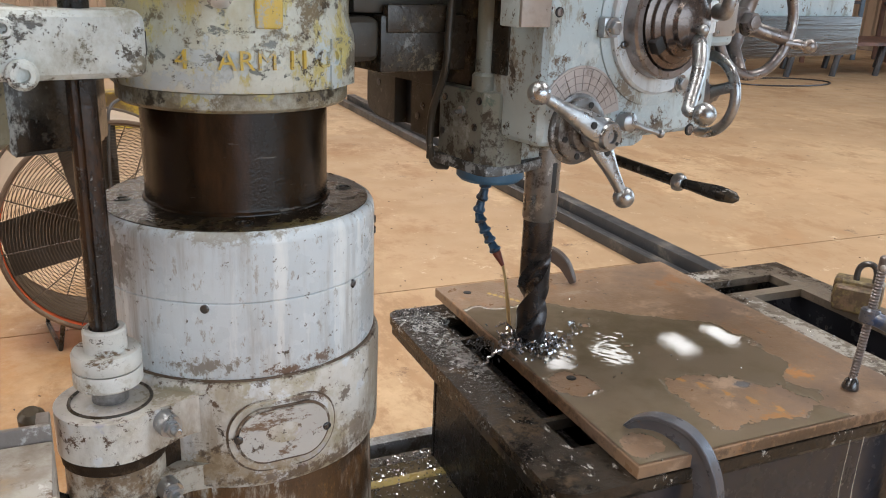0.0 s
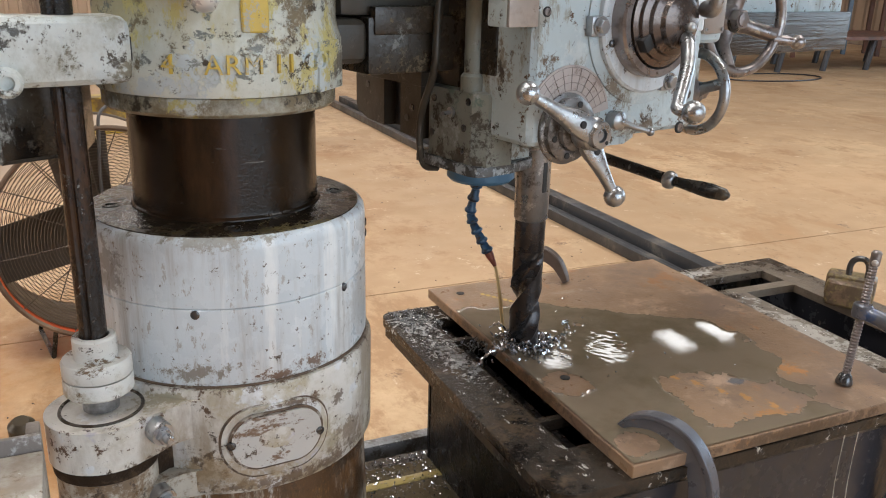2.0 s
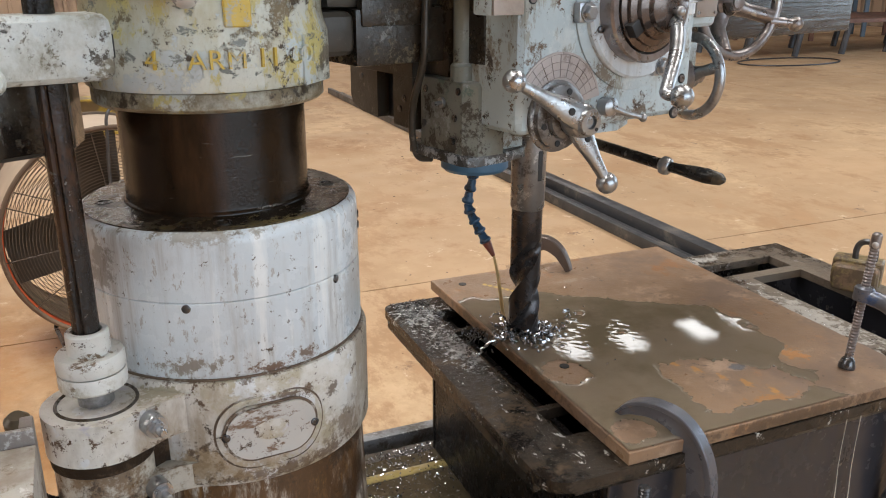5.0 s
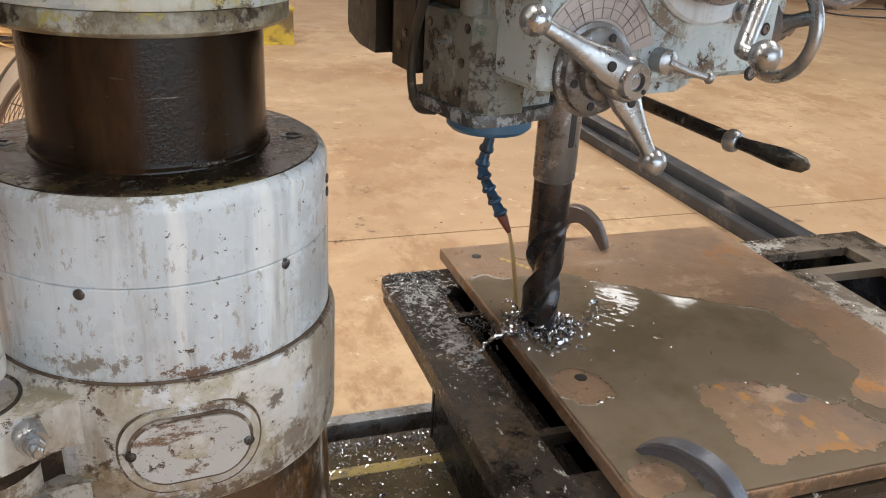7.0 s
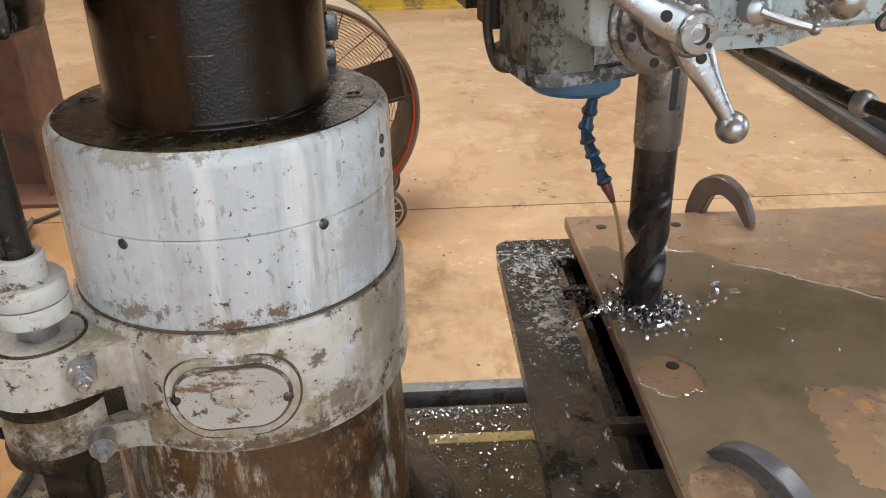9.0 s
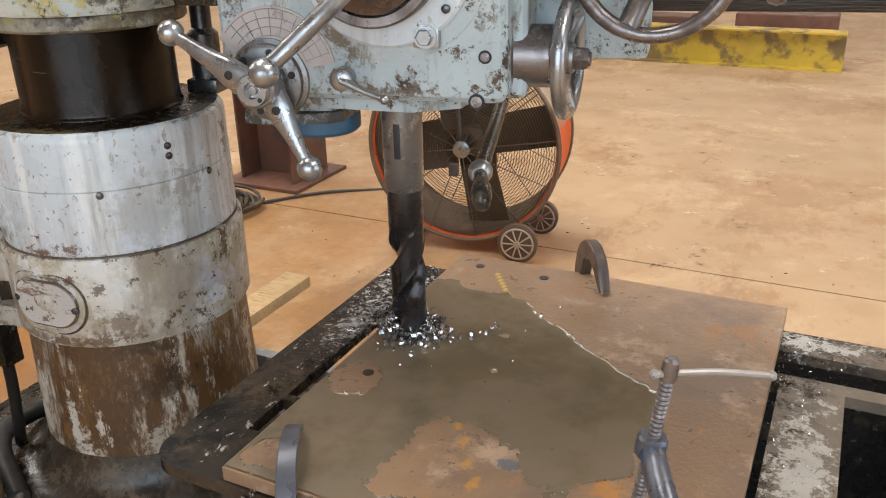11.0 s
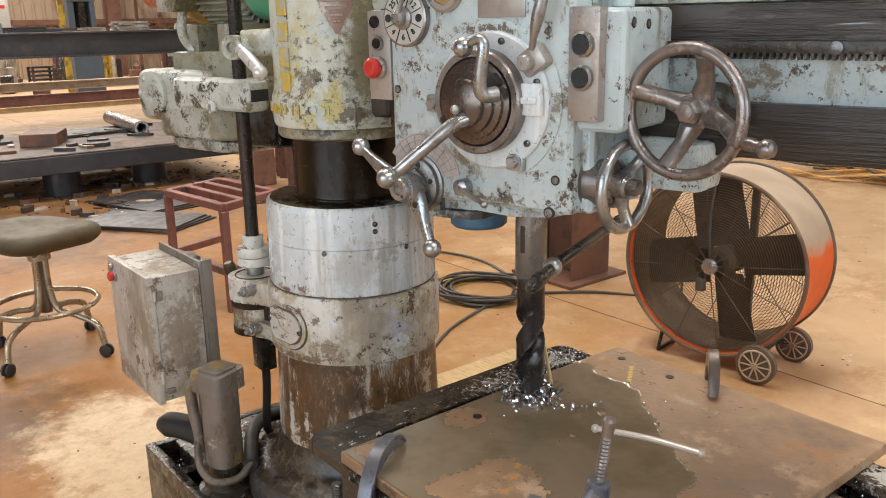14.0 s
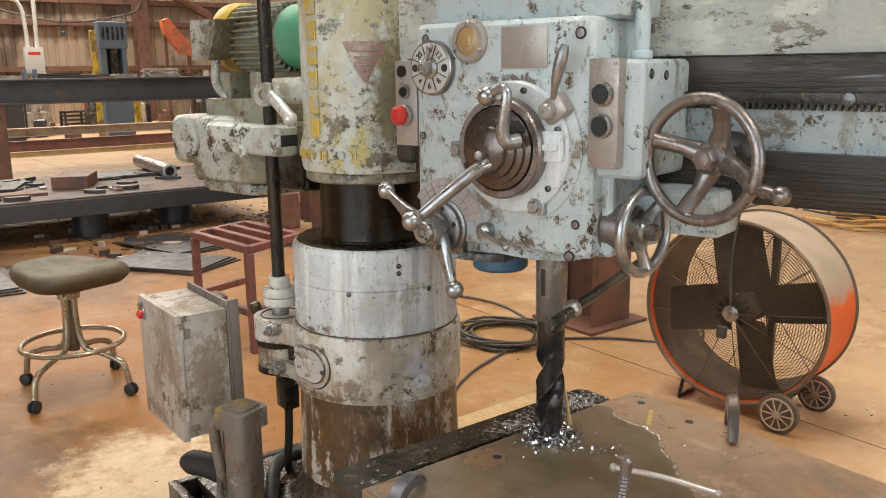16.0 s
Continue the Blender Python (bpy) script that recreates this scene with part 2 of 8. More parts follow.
COLLAR_PAINT = surface("greasy_collar_paint", (0.66, 0.65, 0.61), 0.38, 0.0, 0.12, 30, (
    ((0.36, 0.31, 0.22), 12, 0.48, 0.64, 0.45, 0, ONE, 0.72),
    ((0.17, 0.11, 0.06), 20, 0.545, 0.60, 0.35, 0, (1, 1, 1.5), 0.78),
    ((0.06, 0.04, 0.025), 34, 0.59, 0.62, 0.35, 0, ONE, 0.75)), 0.35, 90)
BARREL_PAINT = surface("barrel_paint", (0.61, 0.625, 0.56), 0.42, 0.0, 0.12, 26, (
    ((0.46, 0.42, 0.27), 4, 0.44, 0.60, 0.5, 0, (1, 1, 0.6), 0.66),
    ((0.56, 0.49, 0.20), 6, 0.545, 0.59, 0.5, 0, (1, 1, 0.5), 0.74),
    ((0.54, 0.59, 0.60), 11, 0.545, 0.575, 0.4, 0, ONE, 0.72),
    ((0.19, 0.15, 0.09), 7, 0.545, 0.59, 0.5, 0, ONE, 0.8),
    ((0.20, 0.21, 0.19), 24, 0.575, 0.595, 0.5, 0, (1, 1, 1.6), 0.72),
    ((0.07, 0.052, 0.033), 11, 0.58, 0.60, 0.5, 0, ONE, 0.8)), 0.9, 40, marks=(
    ((0.19, 0.15, 0.075), (0.15, -0.08, 1.42), (0.11, 0.12, 0.32), 16, 0.45, 0.88, 0.35),
    ((0.10, 0.075, 0.045), (0.14, -0.12, 1.26), (0.06, 0.07, 0.05), 22, 1.3, 0.85, 0.35)))
RUST_STUMP = surface("stump_rust", (0.135, 0.068, 0.027), 0.38, 0.0, 0.3, 24, (
    ((0.085, 0.043, 0.019), 8, 0.44, 0.58, 0.36, 0, (1, 1, 0.35), 0.78),
    ((0.26, 0.14, 0.045), 9, 0.54, 0.64, 0.5, 0, (1, 1, 0.45), 0.78),
    ((0.50, 0.44, 0.36), 9, 0.505, 0.61, 0.45, 0, (1, 1, 0.25), 0.78),
    ((0.06, 0.036, 0.02), 16, 0.54, 0.59, 0.35, 0, (1, 1, 0.5), 0.8),
    ((0.60, 0.57, 0.52), 22, 0.575, 0.63, 0.4, 0, (1, 1, 0.3), 0.75)), 0.45, 60, marks=(
    ((0.56, 0.52, 0.45), (-0.13, -0.17, 0.50), (0.05, 0.08, 0.17), 24, 1.2, 0.85, 0.4),
    ((0.58, 0.54, 0.47), (-0.036, -0.216, 0.47), (0.020, 0.05, 0.13), 34, 1.3, 0.85, 0.4),
    ((0.58, 0.54, 0.48), (0.022, -0.218, 0.475), (0.013, 0.05, 0.06), 40, 1.4, 0.8, 0.4),
    ((0.56, 0.51, 0.45), (0.0, -0.22, 0.40), (0.05, 0.06, 0.035), 34, 1.4, 0.8, 0.4),
    ((0.48, 0.42, 0.35), (0.115, -0.19, 0.435), (0.03, 0.05, 0.06), 34, 1.4, 0.75, 0.4),
    ((0.60, 0.55, 0.46), (0.214, 0.045, 0.57), (0.03, 0.05, 0.10), 34, 1.3, 0.85, 0.4),
    ((0.60, 0.55, 0.47), (-0.02, -0.215, 0.42), (0.03, 0.05, 0.10), 34, 1.2, 0.8, 0.4),
    ((0.055, 0.03, 0.016), (0.13, -0.17, 0.56), (0.10, 0.09, 0.09), 20, 1.1, 0.8, 0.3),
    # a darker band just below the clamp ring
    ((0.05, 0.03, 0.018), (0.10, -0.18, 0.635), (0.16, 0.09, 0.022), 30, 1.4, 0.85, 0.3)))
OILED = surface("oily_column_steel", (0.013, 0.007, 0.0035), 0.15, 0.0, 0.5, 26, (
    # third layer: fine scratches, the oil's sparkle put in as pale colour
    ((0.055, 0.024, 0.010), 5, 0.50, 0.70, 0.28, 0.0, (1, 1, 0.25), 0.68), ((0.009, 0.006, 0.004), 9, 0.54, 0.64, 0.16, 0.0, (1, 1, 0.4), 0.72), ((0.16, 0.14, 0.12), 60, 0.655, 0.68, 0.12, 0.5, (0.25, 0.25, 2.5), 0.72)), 0.16, 240, spec=0.30)
WAY_STEEL = surface("oily_slideway_steel", (0.05, 0.038, 0.03), 0.20, 0.45, 0.35, 14, (
    ((0.045, 0.03, 0.022), 5, 0.46, 0.64, 0.35, 0.2, (0.35, 1, 3)), ((0.13, 0.13, 0.135), 30, 0.62, 0.70, 0.2, 0.7, (0.1, 1, 2.5))), 0.6, 60, stretch=(0.12, 1, 3))
OIL_DIRT = surface("oily_dirt", (0.042, 0.031, 0.021), 0.3, 0.1, 0.5, 30, (
    ((0.15, 0.115, 0.06), 18, 0.555, 0.60, 0.6, 0, ONE, 0.82),
    ((0.17, 0.165, 0.15), 9, 0.575, 0.62, 0.3, 0, ONE, 0.82)), 0.35, 90)
CRUST = surface("wet_brown_crust", (0.055, 0.040, 0.028), 0.26, 0.0, 0.4, 24, (((0.11, 0.08, 0.05), 8, 0.52, 0.62, 0.35, 0, ONE, 0.76), ((0.02, 0.015, 0.011), 6, 0.50, 0.60, 0.2, 0, ONE, 0.74)), 0.4, 70, spec=0.4)
RING_OIL = surface("oil_on_ring", (0.022, 0.016, 0.011), 0.24, 0.0, 0.4, 24, (((0.045, 0.032, 0.018), 8, 0.50, 0.62, 0.3, 0, ONE, 0.74), ((0.16, 0.125, 0.05), 46, 0.57, 0.62, 0.5, 0, ONE, 0.78)), 0.3, 110, spec=0.35, marks=(
    ((0.15, 0.115, 0.045), (0.02, -0.195, 1.05), (0.12, 0.022, 0.02), 60, 1.9, 0.85, 0.5), ((0.20, 0.19, 0.175), (0.19, -0.02, 1.05), (0.045, 0.12, 0.02), 40, 1.5, 0.75, 0.4)))
GUNK = surface("dried_black_grease", (0.030, 0.019, 0.012), 0.5, 0.0, 0.4, 30, (((0.085, 0.055, 0.032), 14, 0.53, 0.62, 0.6, 0, ONE, 0.78),), 0.5, 110, spec=0.15)
SIDE_PAINT = surface("grimy_side_paint", (0.21, 0.215, 0.185), 0.4, 0.0, 0.15, 24, (
    ((0.13, 0.115, 0.085), 4, 0.48, 0.66, 0.4, 0, (1, 1, 0.6), 0.72), ((0.34, 0.36, 0.35), 10, 0.56, 0.62, 0.4, 0, ONE, 0.72), ((0.05, 0.04, 0.028), 7, 0.54, 0.575, 0.4, 0, ONE, 0.8), ((0.12, 0.16, 0.13), 16, 0.60, 0.63, 0.4, 0, ONE, 0.7)), 0.4, 50)
FOOT_GREY = surface("oily_grey_casting", (0.075, 0.07, 0.072), 0.3, 0.1, 0.25, 18, (
    ((0.05, 0.038, 0.028), 6, 0.47, 0.60, 0.3, 0, ONE, 0.74), ((0.17, 0.145, 0.11), 9, 0.57, 0.64, 0.4, 0, (1, 1, 0.5), 0.78)), 0.2, 70)
REAR_CAST = surface("grimy_rear_casting", (0.05, 0.042, 0.032), 0.38, 0.05, 0.3, 24, (
    ((0.045, 0.034, 0.024), 6, 0.48, 0.60, 0.32, 0, ONE, 0.74), ((0.15, 0.135, 0.105), 14, 0.56, 0.62, 0.4, 0, ONE, 0.78), ((0.02, 0.015, 0.01), 12, 0.58, 0.60, 0.3, 0, ONE, 0.76)), 0.35, 60)
UNDER_OIL = surface("oil_soaked_casting", (0.060, 0.050, 0.038), 0.20, 0.0, 0.4, 20, (
    ((0.016, 0.012, 0.009), 5, 0.42, 0.56, 0.16, 0, ONE, 0.72), ((0.30, 0.30, 0.28), 6, 0.56, 0.62, 0.25, 0, (1, 1, 0.5), 0.76), ((0.012, 0.009, 0.007), 14, 0.54, 0.60, 0.14, 0, ONE, 0.72)), 0.3, 60)
CASTING = surface("oily_dark_casting", (0.034, 0.027, 0.02), 0.3, 0.05, 0.3, 24, (
    ((0.035, 0.027, 0.02), 5, 0.48, 0.62, 0.28, 0, ONE, 0.72), ((0.11, 0.095, 0.075), 12, 0.57, 0.63, 0.4, 0, ONE, 0.78)), 0.35, 60)
# pale rail: dusty swarf, with its wet bluish gloss put into the colour
DUSTY_GLOSS_RAIL = surface("dusty_gloss_rail", (0.22, 0.22, 0.225), 0.42, 0.1, 0.25, 20, (((0.10, 0.085, 0.07), 7, 0.5, 0.6, 0.4, 0, ONE, 0.74), ((0.40, 0.40, 0.40), 40, 0.58, 0.62, 0.3, 0.2, ONE, 0.74)), 0.3, 90)
BLACK_STEEL = surface("dark_oiled_steel", (0.022, 0.019, 0.016), 0.30, 0.2, 0.35, 26, (
    ((0.11, 0.085, 0.055), 9, 0.52, 0.66, 0.4, 0.2, ONE),
    ((0.20, 0.19, 0.175), 34, 0.61, 0.66, 0.3, 0.5, ONE)), 0.25, 90)
TABLE_TOP = surface("worn_table_steel", (0.042, 0.034, 0.027), 0.17, 0.25, 0.4, 22, (
    ((0.085, 0.060, 0.038), 5, 0.50, 0.62, 0.24, 0.0, ONE, 0.7),
    ((0.014, 0.011, 0.009), 8, 0.50, 0.60, 0.10, 0.0, ONE, 0.7),
    # pale scratches, with their wet glints put into the colour
    ((0.46, 0.44, 0.41), 24, 0.58, 0.61, 0.3, 0.3, (1.6, 0.7, 1), 0.78)), 0.6, 90, spec=0.35, marks=(
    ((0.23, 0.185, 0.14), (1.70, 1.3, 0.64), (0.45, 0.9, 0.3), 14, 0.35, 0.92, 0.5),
    # next two: white specks, plus the wet steel's sheen as pale colour
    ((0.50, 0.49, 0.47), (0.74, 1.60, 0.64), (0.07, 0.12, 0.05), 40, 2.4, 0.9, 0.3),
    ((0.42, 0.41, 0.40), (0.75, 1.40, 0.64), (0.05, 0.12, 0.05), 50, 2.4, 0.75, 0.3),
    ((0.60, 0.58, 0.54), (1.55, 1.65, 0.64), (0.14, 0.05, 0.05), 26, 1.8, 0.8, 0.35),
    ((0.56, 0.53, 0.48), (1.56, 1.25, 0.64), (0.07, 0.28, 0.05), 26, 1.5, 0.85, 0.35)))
CHALK = (0.934, 1.66)
PLATE_RUST = surface("rusty_plate", (0.29, 0.183, 0.110), 0.36, 0.05, 0.20, 18, (
    ((0.23, 0.155, 0.11), 4, 0.47, 0.62, 0.38, 0.1, ONE, 0.68),
    ((0.45, 0.31, 0.21), 8, 0.55, 0.66, 0.5, 0.0, ONE, 0.7),
    ((0.38, 0.19, 0.085), 6, 0.57, 0.66, 0.5, 0, (1.6, 1, 1), 0.74),
    ((0.12, 0.075, 0.05), 22, 0.59, 0.64, 0.35, 0.1, ONE, 0.75)), 0.3, 120, marks=(
    ((0.10, 0.06, 0.035), (1.16, 0.911, 0.654), (0.40, 0.006, 0.03), 26, 1.0, 0.85, 0.35),
    ((0.12, 0.072, 0.04), (0.824, 1.32, 0.654), (0.006, 0.50, 0.03), 26, 1.0, 0.85, 0.35),
    ((0.42, 0.33, 0.25), (1.14, 1.60, 0.666), (0.09, 0.02, 0.02), 26, 1.5, 0.7, 0.4),
    *(((0.66, 0.46, 0.10), (CHALK[0] + 0.0085 * k, CHALK[1] - 0.0125 * k, 0.666), (0.012, 0.017, 0.02), 50, 0.25, 0.8, 0.45) for k in range(7)),
    *(((0.55, 0.27, 0.06), (1.086 + 0.025 * k, 1.141 - 0.039 * k, 0.666), (0.016, 0.03, 0.02), 50, 0.9, 0.8, 0.5) for k in range(5)),
    ((0.45, 0.20, 0.05), (1.33, 1.08, 0.666), (0.06, 0.05, 0.02), 30, 1.2, 0.85, 0.5),
    ((0.44, 0.20, 0.05), (1.15, 0.95, 0.666), (0.10, 0.04, 0.02), 30, 1.2, 0.8, 0.5),
    ((0.10, 0.062, 0.036), (1.16, 0.914, 0.652), (0.40, 0.009, 0.014), 30, 0.4, 0.85, 0.3),
    ((0.12, 0.08, 0.05), (1.488, 1.33, 0.652), (0.009, 0.45, 0.013), 30, 0.4, 0.7, 0.3),
    # round glossy spot, the sky's grey reflection put into its colour
    ((0.17, 0.17, 0.18), (1.188, 1.080, 0.666), (0.036, 0.032, 0.02), 40, 0.35, 0.95, 0.12)))
# near-black base holds the deep shade below the table; blue specks paint glints
PIT_BLACK = surface("coolant_shade_black", (0.009, 0.008, 0.008), 0.28, 0.0, 0.4, 20, (((0.03, 0.024, 0.018), 9, 0.56, 0.64, 0.3, 0, ONE, 0.72), ((0.30, 0.33, 0.40), 70, 0.64, 0.66, 0.1, 0.3, ONE, 0.72)), 0.5, 110, spec=0.14)
# pale flecks of the second layer paint the wet shaft's glints
SCREW_OIL = surface("oily_screw_steel", (0.013, 0.009, 0.007), 0.13, 0.0, 0.4, 40, (((0.045, 0.022, 0.012), 9, 0.50, 0.64, 0.2, 0, (1, 1, 0.3), 0.7), ((0.25, 0.24, 0.23), 110, 0.625, 0.645, 0.1, 0.4, ONE, 0.72)), 0.8, 140, spec=0.4)
SKIRT = surface("grimy_skirt_paint", (0.36, 0.335, 0.265), 0.36, 0.0, 0.2, 24, (
    ((0.19, 0.15, 0.09), 5, 0.46, 0.58, 0.35, 0, ONE, 0.74), ((0.50, 0.51, 0.47), 9, 0.55, 0.61, 0.4, 0, ONE, 0.74), ((0.46, 0.39, 0.14), 12, 0.585, 0.62, 0.45, 0, ONE, 0.74), ((0.05, 0.036, 0.022), 10, 0.545, 0.60, 0.3, 0, ONE, 0.78)), 0.7, 45)
GREY_PANEL = surface("dark_grey_panel", (0.030, 0.030, 0.036), 0.26, 0.0, 0.2, 20, (
    ((0.05, 0.045, 0.04), 7, 0.5, 0.65, 0.3, 0.2, DRIP),
    ((0.16, 0.12, 0.09), 30, 0.66, 0.72, 0.5, 0, ONE)), 0.15, 80)
STEEL = surface("worn_bright_steel", (0.43, 0.43, 0.435), 0.33, 0.92, 0.14, 40, (
    ((0.19, 0.175, 0.165), 12, 0.50, 0.70, 0.42, 0.7, ONE, 0.66),), 0.16, 120)
WHEEL_STEEL = surface("handwheel_steel", (0.30, 0.265, 0.255), 0.34, 0.85, 0.15, 30, (
    ((0.15, 0.12, 0.105), 16, 0.48, 0.66, 0.45, 0.5, ONE, 0.66), ((0.44, 0.41, 0.38), 26, 0.58, 0.64, 0.3, 0.8, ONE, 0.68)), 0.15, 120)
DRILL_STEEL = surface("black_oxide_drill", (0.06, 0.053, 0.052), 0.3, 0.75, 0.3, 30, (), 0.05, 160)
FLANGE_STEEL = surface("scuffed_grey_steel", (0.24, 0.232, 0.228), 0.34, 0.75, 0.2, 30, (((0.075, 0.06, 0.05), 9, 0.53, 0.62, 0.35, 0.3, ONE, 0.74), ((0.42, 0.41, 0.40), 24, 0.57, 0.62, 0.3, 0.8, ONE, 0.74)), 0.2, 110)
GRAPHITE = surface("dark_machined_steel", (0.13, 0.125, 0.125), 0.3, 0.8, 0.25, 30, (), 0.08, 140)
TAG = surface("nameplate_metal", (0.42, 0.38, 0.35), 0.36, 0.45, 0.1, 40, (((0.33, 0.27, 0.23), 8, 0.48, 0.66, 0.4, 0.4, ONE, 0.7), ((0.18, 0.14, 0.11), 30, 0.62, 0.66, 0.5, 0.2, ONE, 0.72)), 0.06, 160)
FLOOR = surface("dirty_concrete", (0.47, 0.315, 0.185), 0.55, 0.0, 0.12, 3.0, (
    ((0.57, 0.40, 0.24), 0.9, 0.49, 0.64, 0.5, 0, ONE, 0.75),
    ((0.34, 0.19, 0.095), 0.7, 0.53, 0.66, 0.55, 0, ONE, 0.76),
    ((0.20, 0.125, 0.08), 3.5, 0.60, 0.64, 0.5, 0, ONE, 0.8),
    ((0.64, 0.50, 0.35), 7, 0.60, 0.64, 0.6, 0, ONE, 0.8),
    ((0.39, 0.24, 0.13), 1.6, 0.52, 0.60, 0.5, 0, (1, 0.5, 1), 0.78),
    ((0.13, 0.09, 0.06), 30, 0.66, 0.68, 0.5, 0, ONE, 0.75)), 0.12, 40, spec=0.22, spots=(
    # the third spot is a darker patch in front of the fan
    ((0.24, 0.115, 0.05), -1.6, 0.9, 1.5, 0.8), ((0.20, 0.10, 0.05), -0.5, 1.6, 0.7, 0.7), ((0.17, 0.095, 0.055), 0.2, 2.6, 0.5, 0.65), ((0.16, 0.085, 0.05), -4.8, 3.0, 1.6, 0.8), ((0.34, 0.165, 0.055), -1.6, 2.2, 2.2, 0.7), ((0.31, 0.135, 0.038), -2.8, 0.6, 2.4, 0.9), ((0.31, 0.14, 0.042), -3.6, 2.6, 2.2, 0.85), ((0.29, 0.13, 0.04), -0.9, 0.3, 0.9, 0.8), ((0.29, 0.135, 0.042), -5.6, 1.2, 2.4, 0.9), ((0.15, 0.085, 0.045), -2.2, 0.15, 0.5, 0.7), ((0.13, 0.075, 0.04), -1.35, 0.62, 0.38, 0.75), ((0.62, 0.47, 0.31), -0.92, 1.0, 0.36, 0.95), ((0.60, 0.45, 0.29), -0.55, 0.95, 0.3, 0.9), ((0.15, 0.08, 0.045), -4.6, 1.6, 1.1, 0.8), ((0.14, 0.08, 0.05), -1.15, 0.25, 0.5, 0.7)))
JOINT = surface("joint_dirt", (0.10, 0.07, 0.05), 0.8, 0, 0.3, 20)
RUST = surface("rusty_steel", (0.16, 0.075, 0.05), 0.6, 0.1, 0.25, 14, (((0.08, 0.05, 0.04), 6, 0.5, 0.65, 0.55, 0.1, ONE),), 0.2, 70)
RED_PRIMER = surface("red_primer_steel", (0.20, 0.075, 0.06), 0.5, 0.0, 0.25, 14, (((0.10, 0.06, 0.05), 8, 0.52, 0.66, 0.5, 0, ONE),), 0.12, 70)
TUBE_STEEL = surface("bluish_tube_steel", (0.062, 0.063, 0.067), 0.40, 0.4, 0.25, 10, (((0.17, 0.15, 0.13), 3, 0.52, 0.66, 0.5, 0.1, ONE, 0.72),), 0.1, 60)
BEAM_STEEL = surface("mill_scale_steel", (0.06, 0.058, 0.062), 0.42, 0.5, 0.25, 10, (((0.11, 0.07, 0.05), 3, 0.56, 0.68, 0.5, 0.1, ONE, 0.72),), 0.1, 60)
YELLOW = surface("dirty_yellow_paint", (0.50, 0.35, 0.04), 0.45, 0, 0.2, 8, (((0.20, 0.135, 0.05), 5, 0.47, 0.60, 0.5, 0, ONE),), 0.15, 50)
DUSTY = surface("dusty_drum_paint", (0.42, 0.33, 0.25), 0.5, 0, 0.15, 12, (((0.26, 0.17, 0.11), 4, 0.5, 0.66, 0.6, 0, ONE),), 0.1, 60)
GUARD_WIRE = surface("dusty_guard_wire", (0.20, 0.145, 0.095), 0.5, 0.2, 0.25, 10, (((0.11, 0.08, 0.055), 5, 0.5, 0.62, 0.5, 0.2, ONE, 0.7),), 0, 70)
FAN_DARK = surface("fan_blade_grey", (0.12, 0.088, 0.064), 0.45, 0.2, 0.25, 10, (((0.17, 0.12, 0.085), 4, 0.5, 0.66, 0.6, 0, ONE),), 0.08, 70)
PUMP_HOSE = surface("greasy_hose", (0.15, 0.12, 0.095), 0.45, 0, 0.3, 20, (((0.06, 0.045, 0.03), 12, 0.5, 0.62, 0.4, 0, ONE, 0.75),), 0.15, 90)
RUBBER = surface("black_rubber", (0.025, 0.024, 0.024), 0.6, 0, 0.3, 20)
COIL_BROWN = surface("dusty_brown_cable", (0.045, 0.036, 0.028), 0.55, 0, 0.3, 20, (((0.12, 0.085, 0.055), 8, 0.52, 0.62, 0.6, 0, ONE, 0.7),), 0, 60)
CABLE = surface("dusty_cable", (0.075, 0.065, 0.06), 0.55, 0, 0.3, 20)
CORD = surface("orange_cord", (0.62, 0.36, 0.13), 0.6, 0, 0.3, 20)
BLUE = surface("blue_flange_paint", (0.05, 0.13, 0.22), 0.45, 0, 0.3, 20, (((0.05, 0.05, 0.05), 9, 0.55, 0.68, 0.4, 0, ONE),), 0.15, 80)
CLAMP_BLUE = surface("blue_clamp_paint", (0.115, 0.117, 0.135), 0.33, 0.4, 0.3, 20, (((0.13, 0.115, 0.11), 6, 0.52, 0.62, 0.35, 0.5, ONE, 0.7), ((0.24, 0.13, 0.085), 9, 0.57, 0.66, 0.4, 0.2, ONE, 0.75)), 0.2, 80, marks=(
    ((0.03, 0.075, 0.20), (0.968, 0.892, 0.57), (0.035, 0.03, 0.13), 30, 0.8, 0.85, 0.3),
    ((0.03, 0.075, 0.20), (1.40, 0.99, 0.80), (0.04, 0.04, 0.05), 30, 0.8, 0.8, 0.3)))
FORGED = surface("forged_steel", (0.13, 0.10, 0.085), 0.38, 0.5, 0.25, 26, (((0.16, 0.10, 0.065), 8, 0.52, 0.64, 0.5, 0.2, ONE, 0.72),), 0.2, 80)
DRIPS = surface("pale_coolant", (0.55, 0.52, 0.46), 0.08, 0, 0.05, 40, (), 0)
HOSE_BLUE = surface("blue_hose_plastic", (0.03, 0.085, 0.16), 0.35, 0, 0.25, 30, (((0.03, 0.022, 0.017), 40, 0.50, 0.60, 0.3, 0, ONE, 0.75),), 0.2, 120)
HOSE_RED = surface("red_hose_tip", (0.22, 0.06, 0.035), 0.4, 0, 0.25, 30)
WOOD = surface("pine_wood", (0.48, 0.33, 0.17), 0.6, 0, 0.18, 40, (((0.30, 0.19, 0.09), 14, 0.52, 0.66, 0.6, 0, (1, 8, 8)),), 0.15, 90)
CUSHION = surface("worn_vinyl", (0.070, 0.052, 0.027), 0.6, 0, 0.2, 12, (((0.12, 0.09, 0.05), 5, 0.50, 0.68, 0.65, 0, ONE, 0.7), ((0.08, 0.055, 0.035), 9, 0.58, 0.66, 0.5, 0, ONE, 0.75)), 0.15, 140)
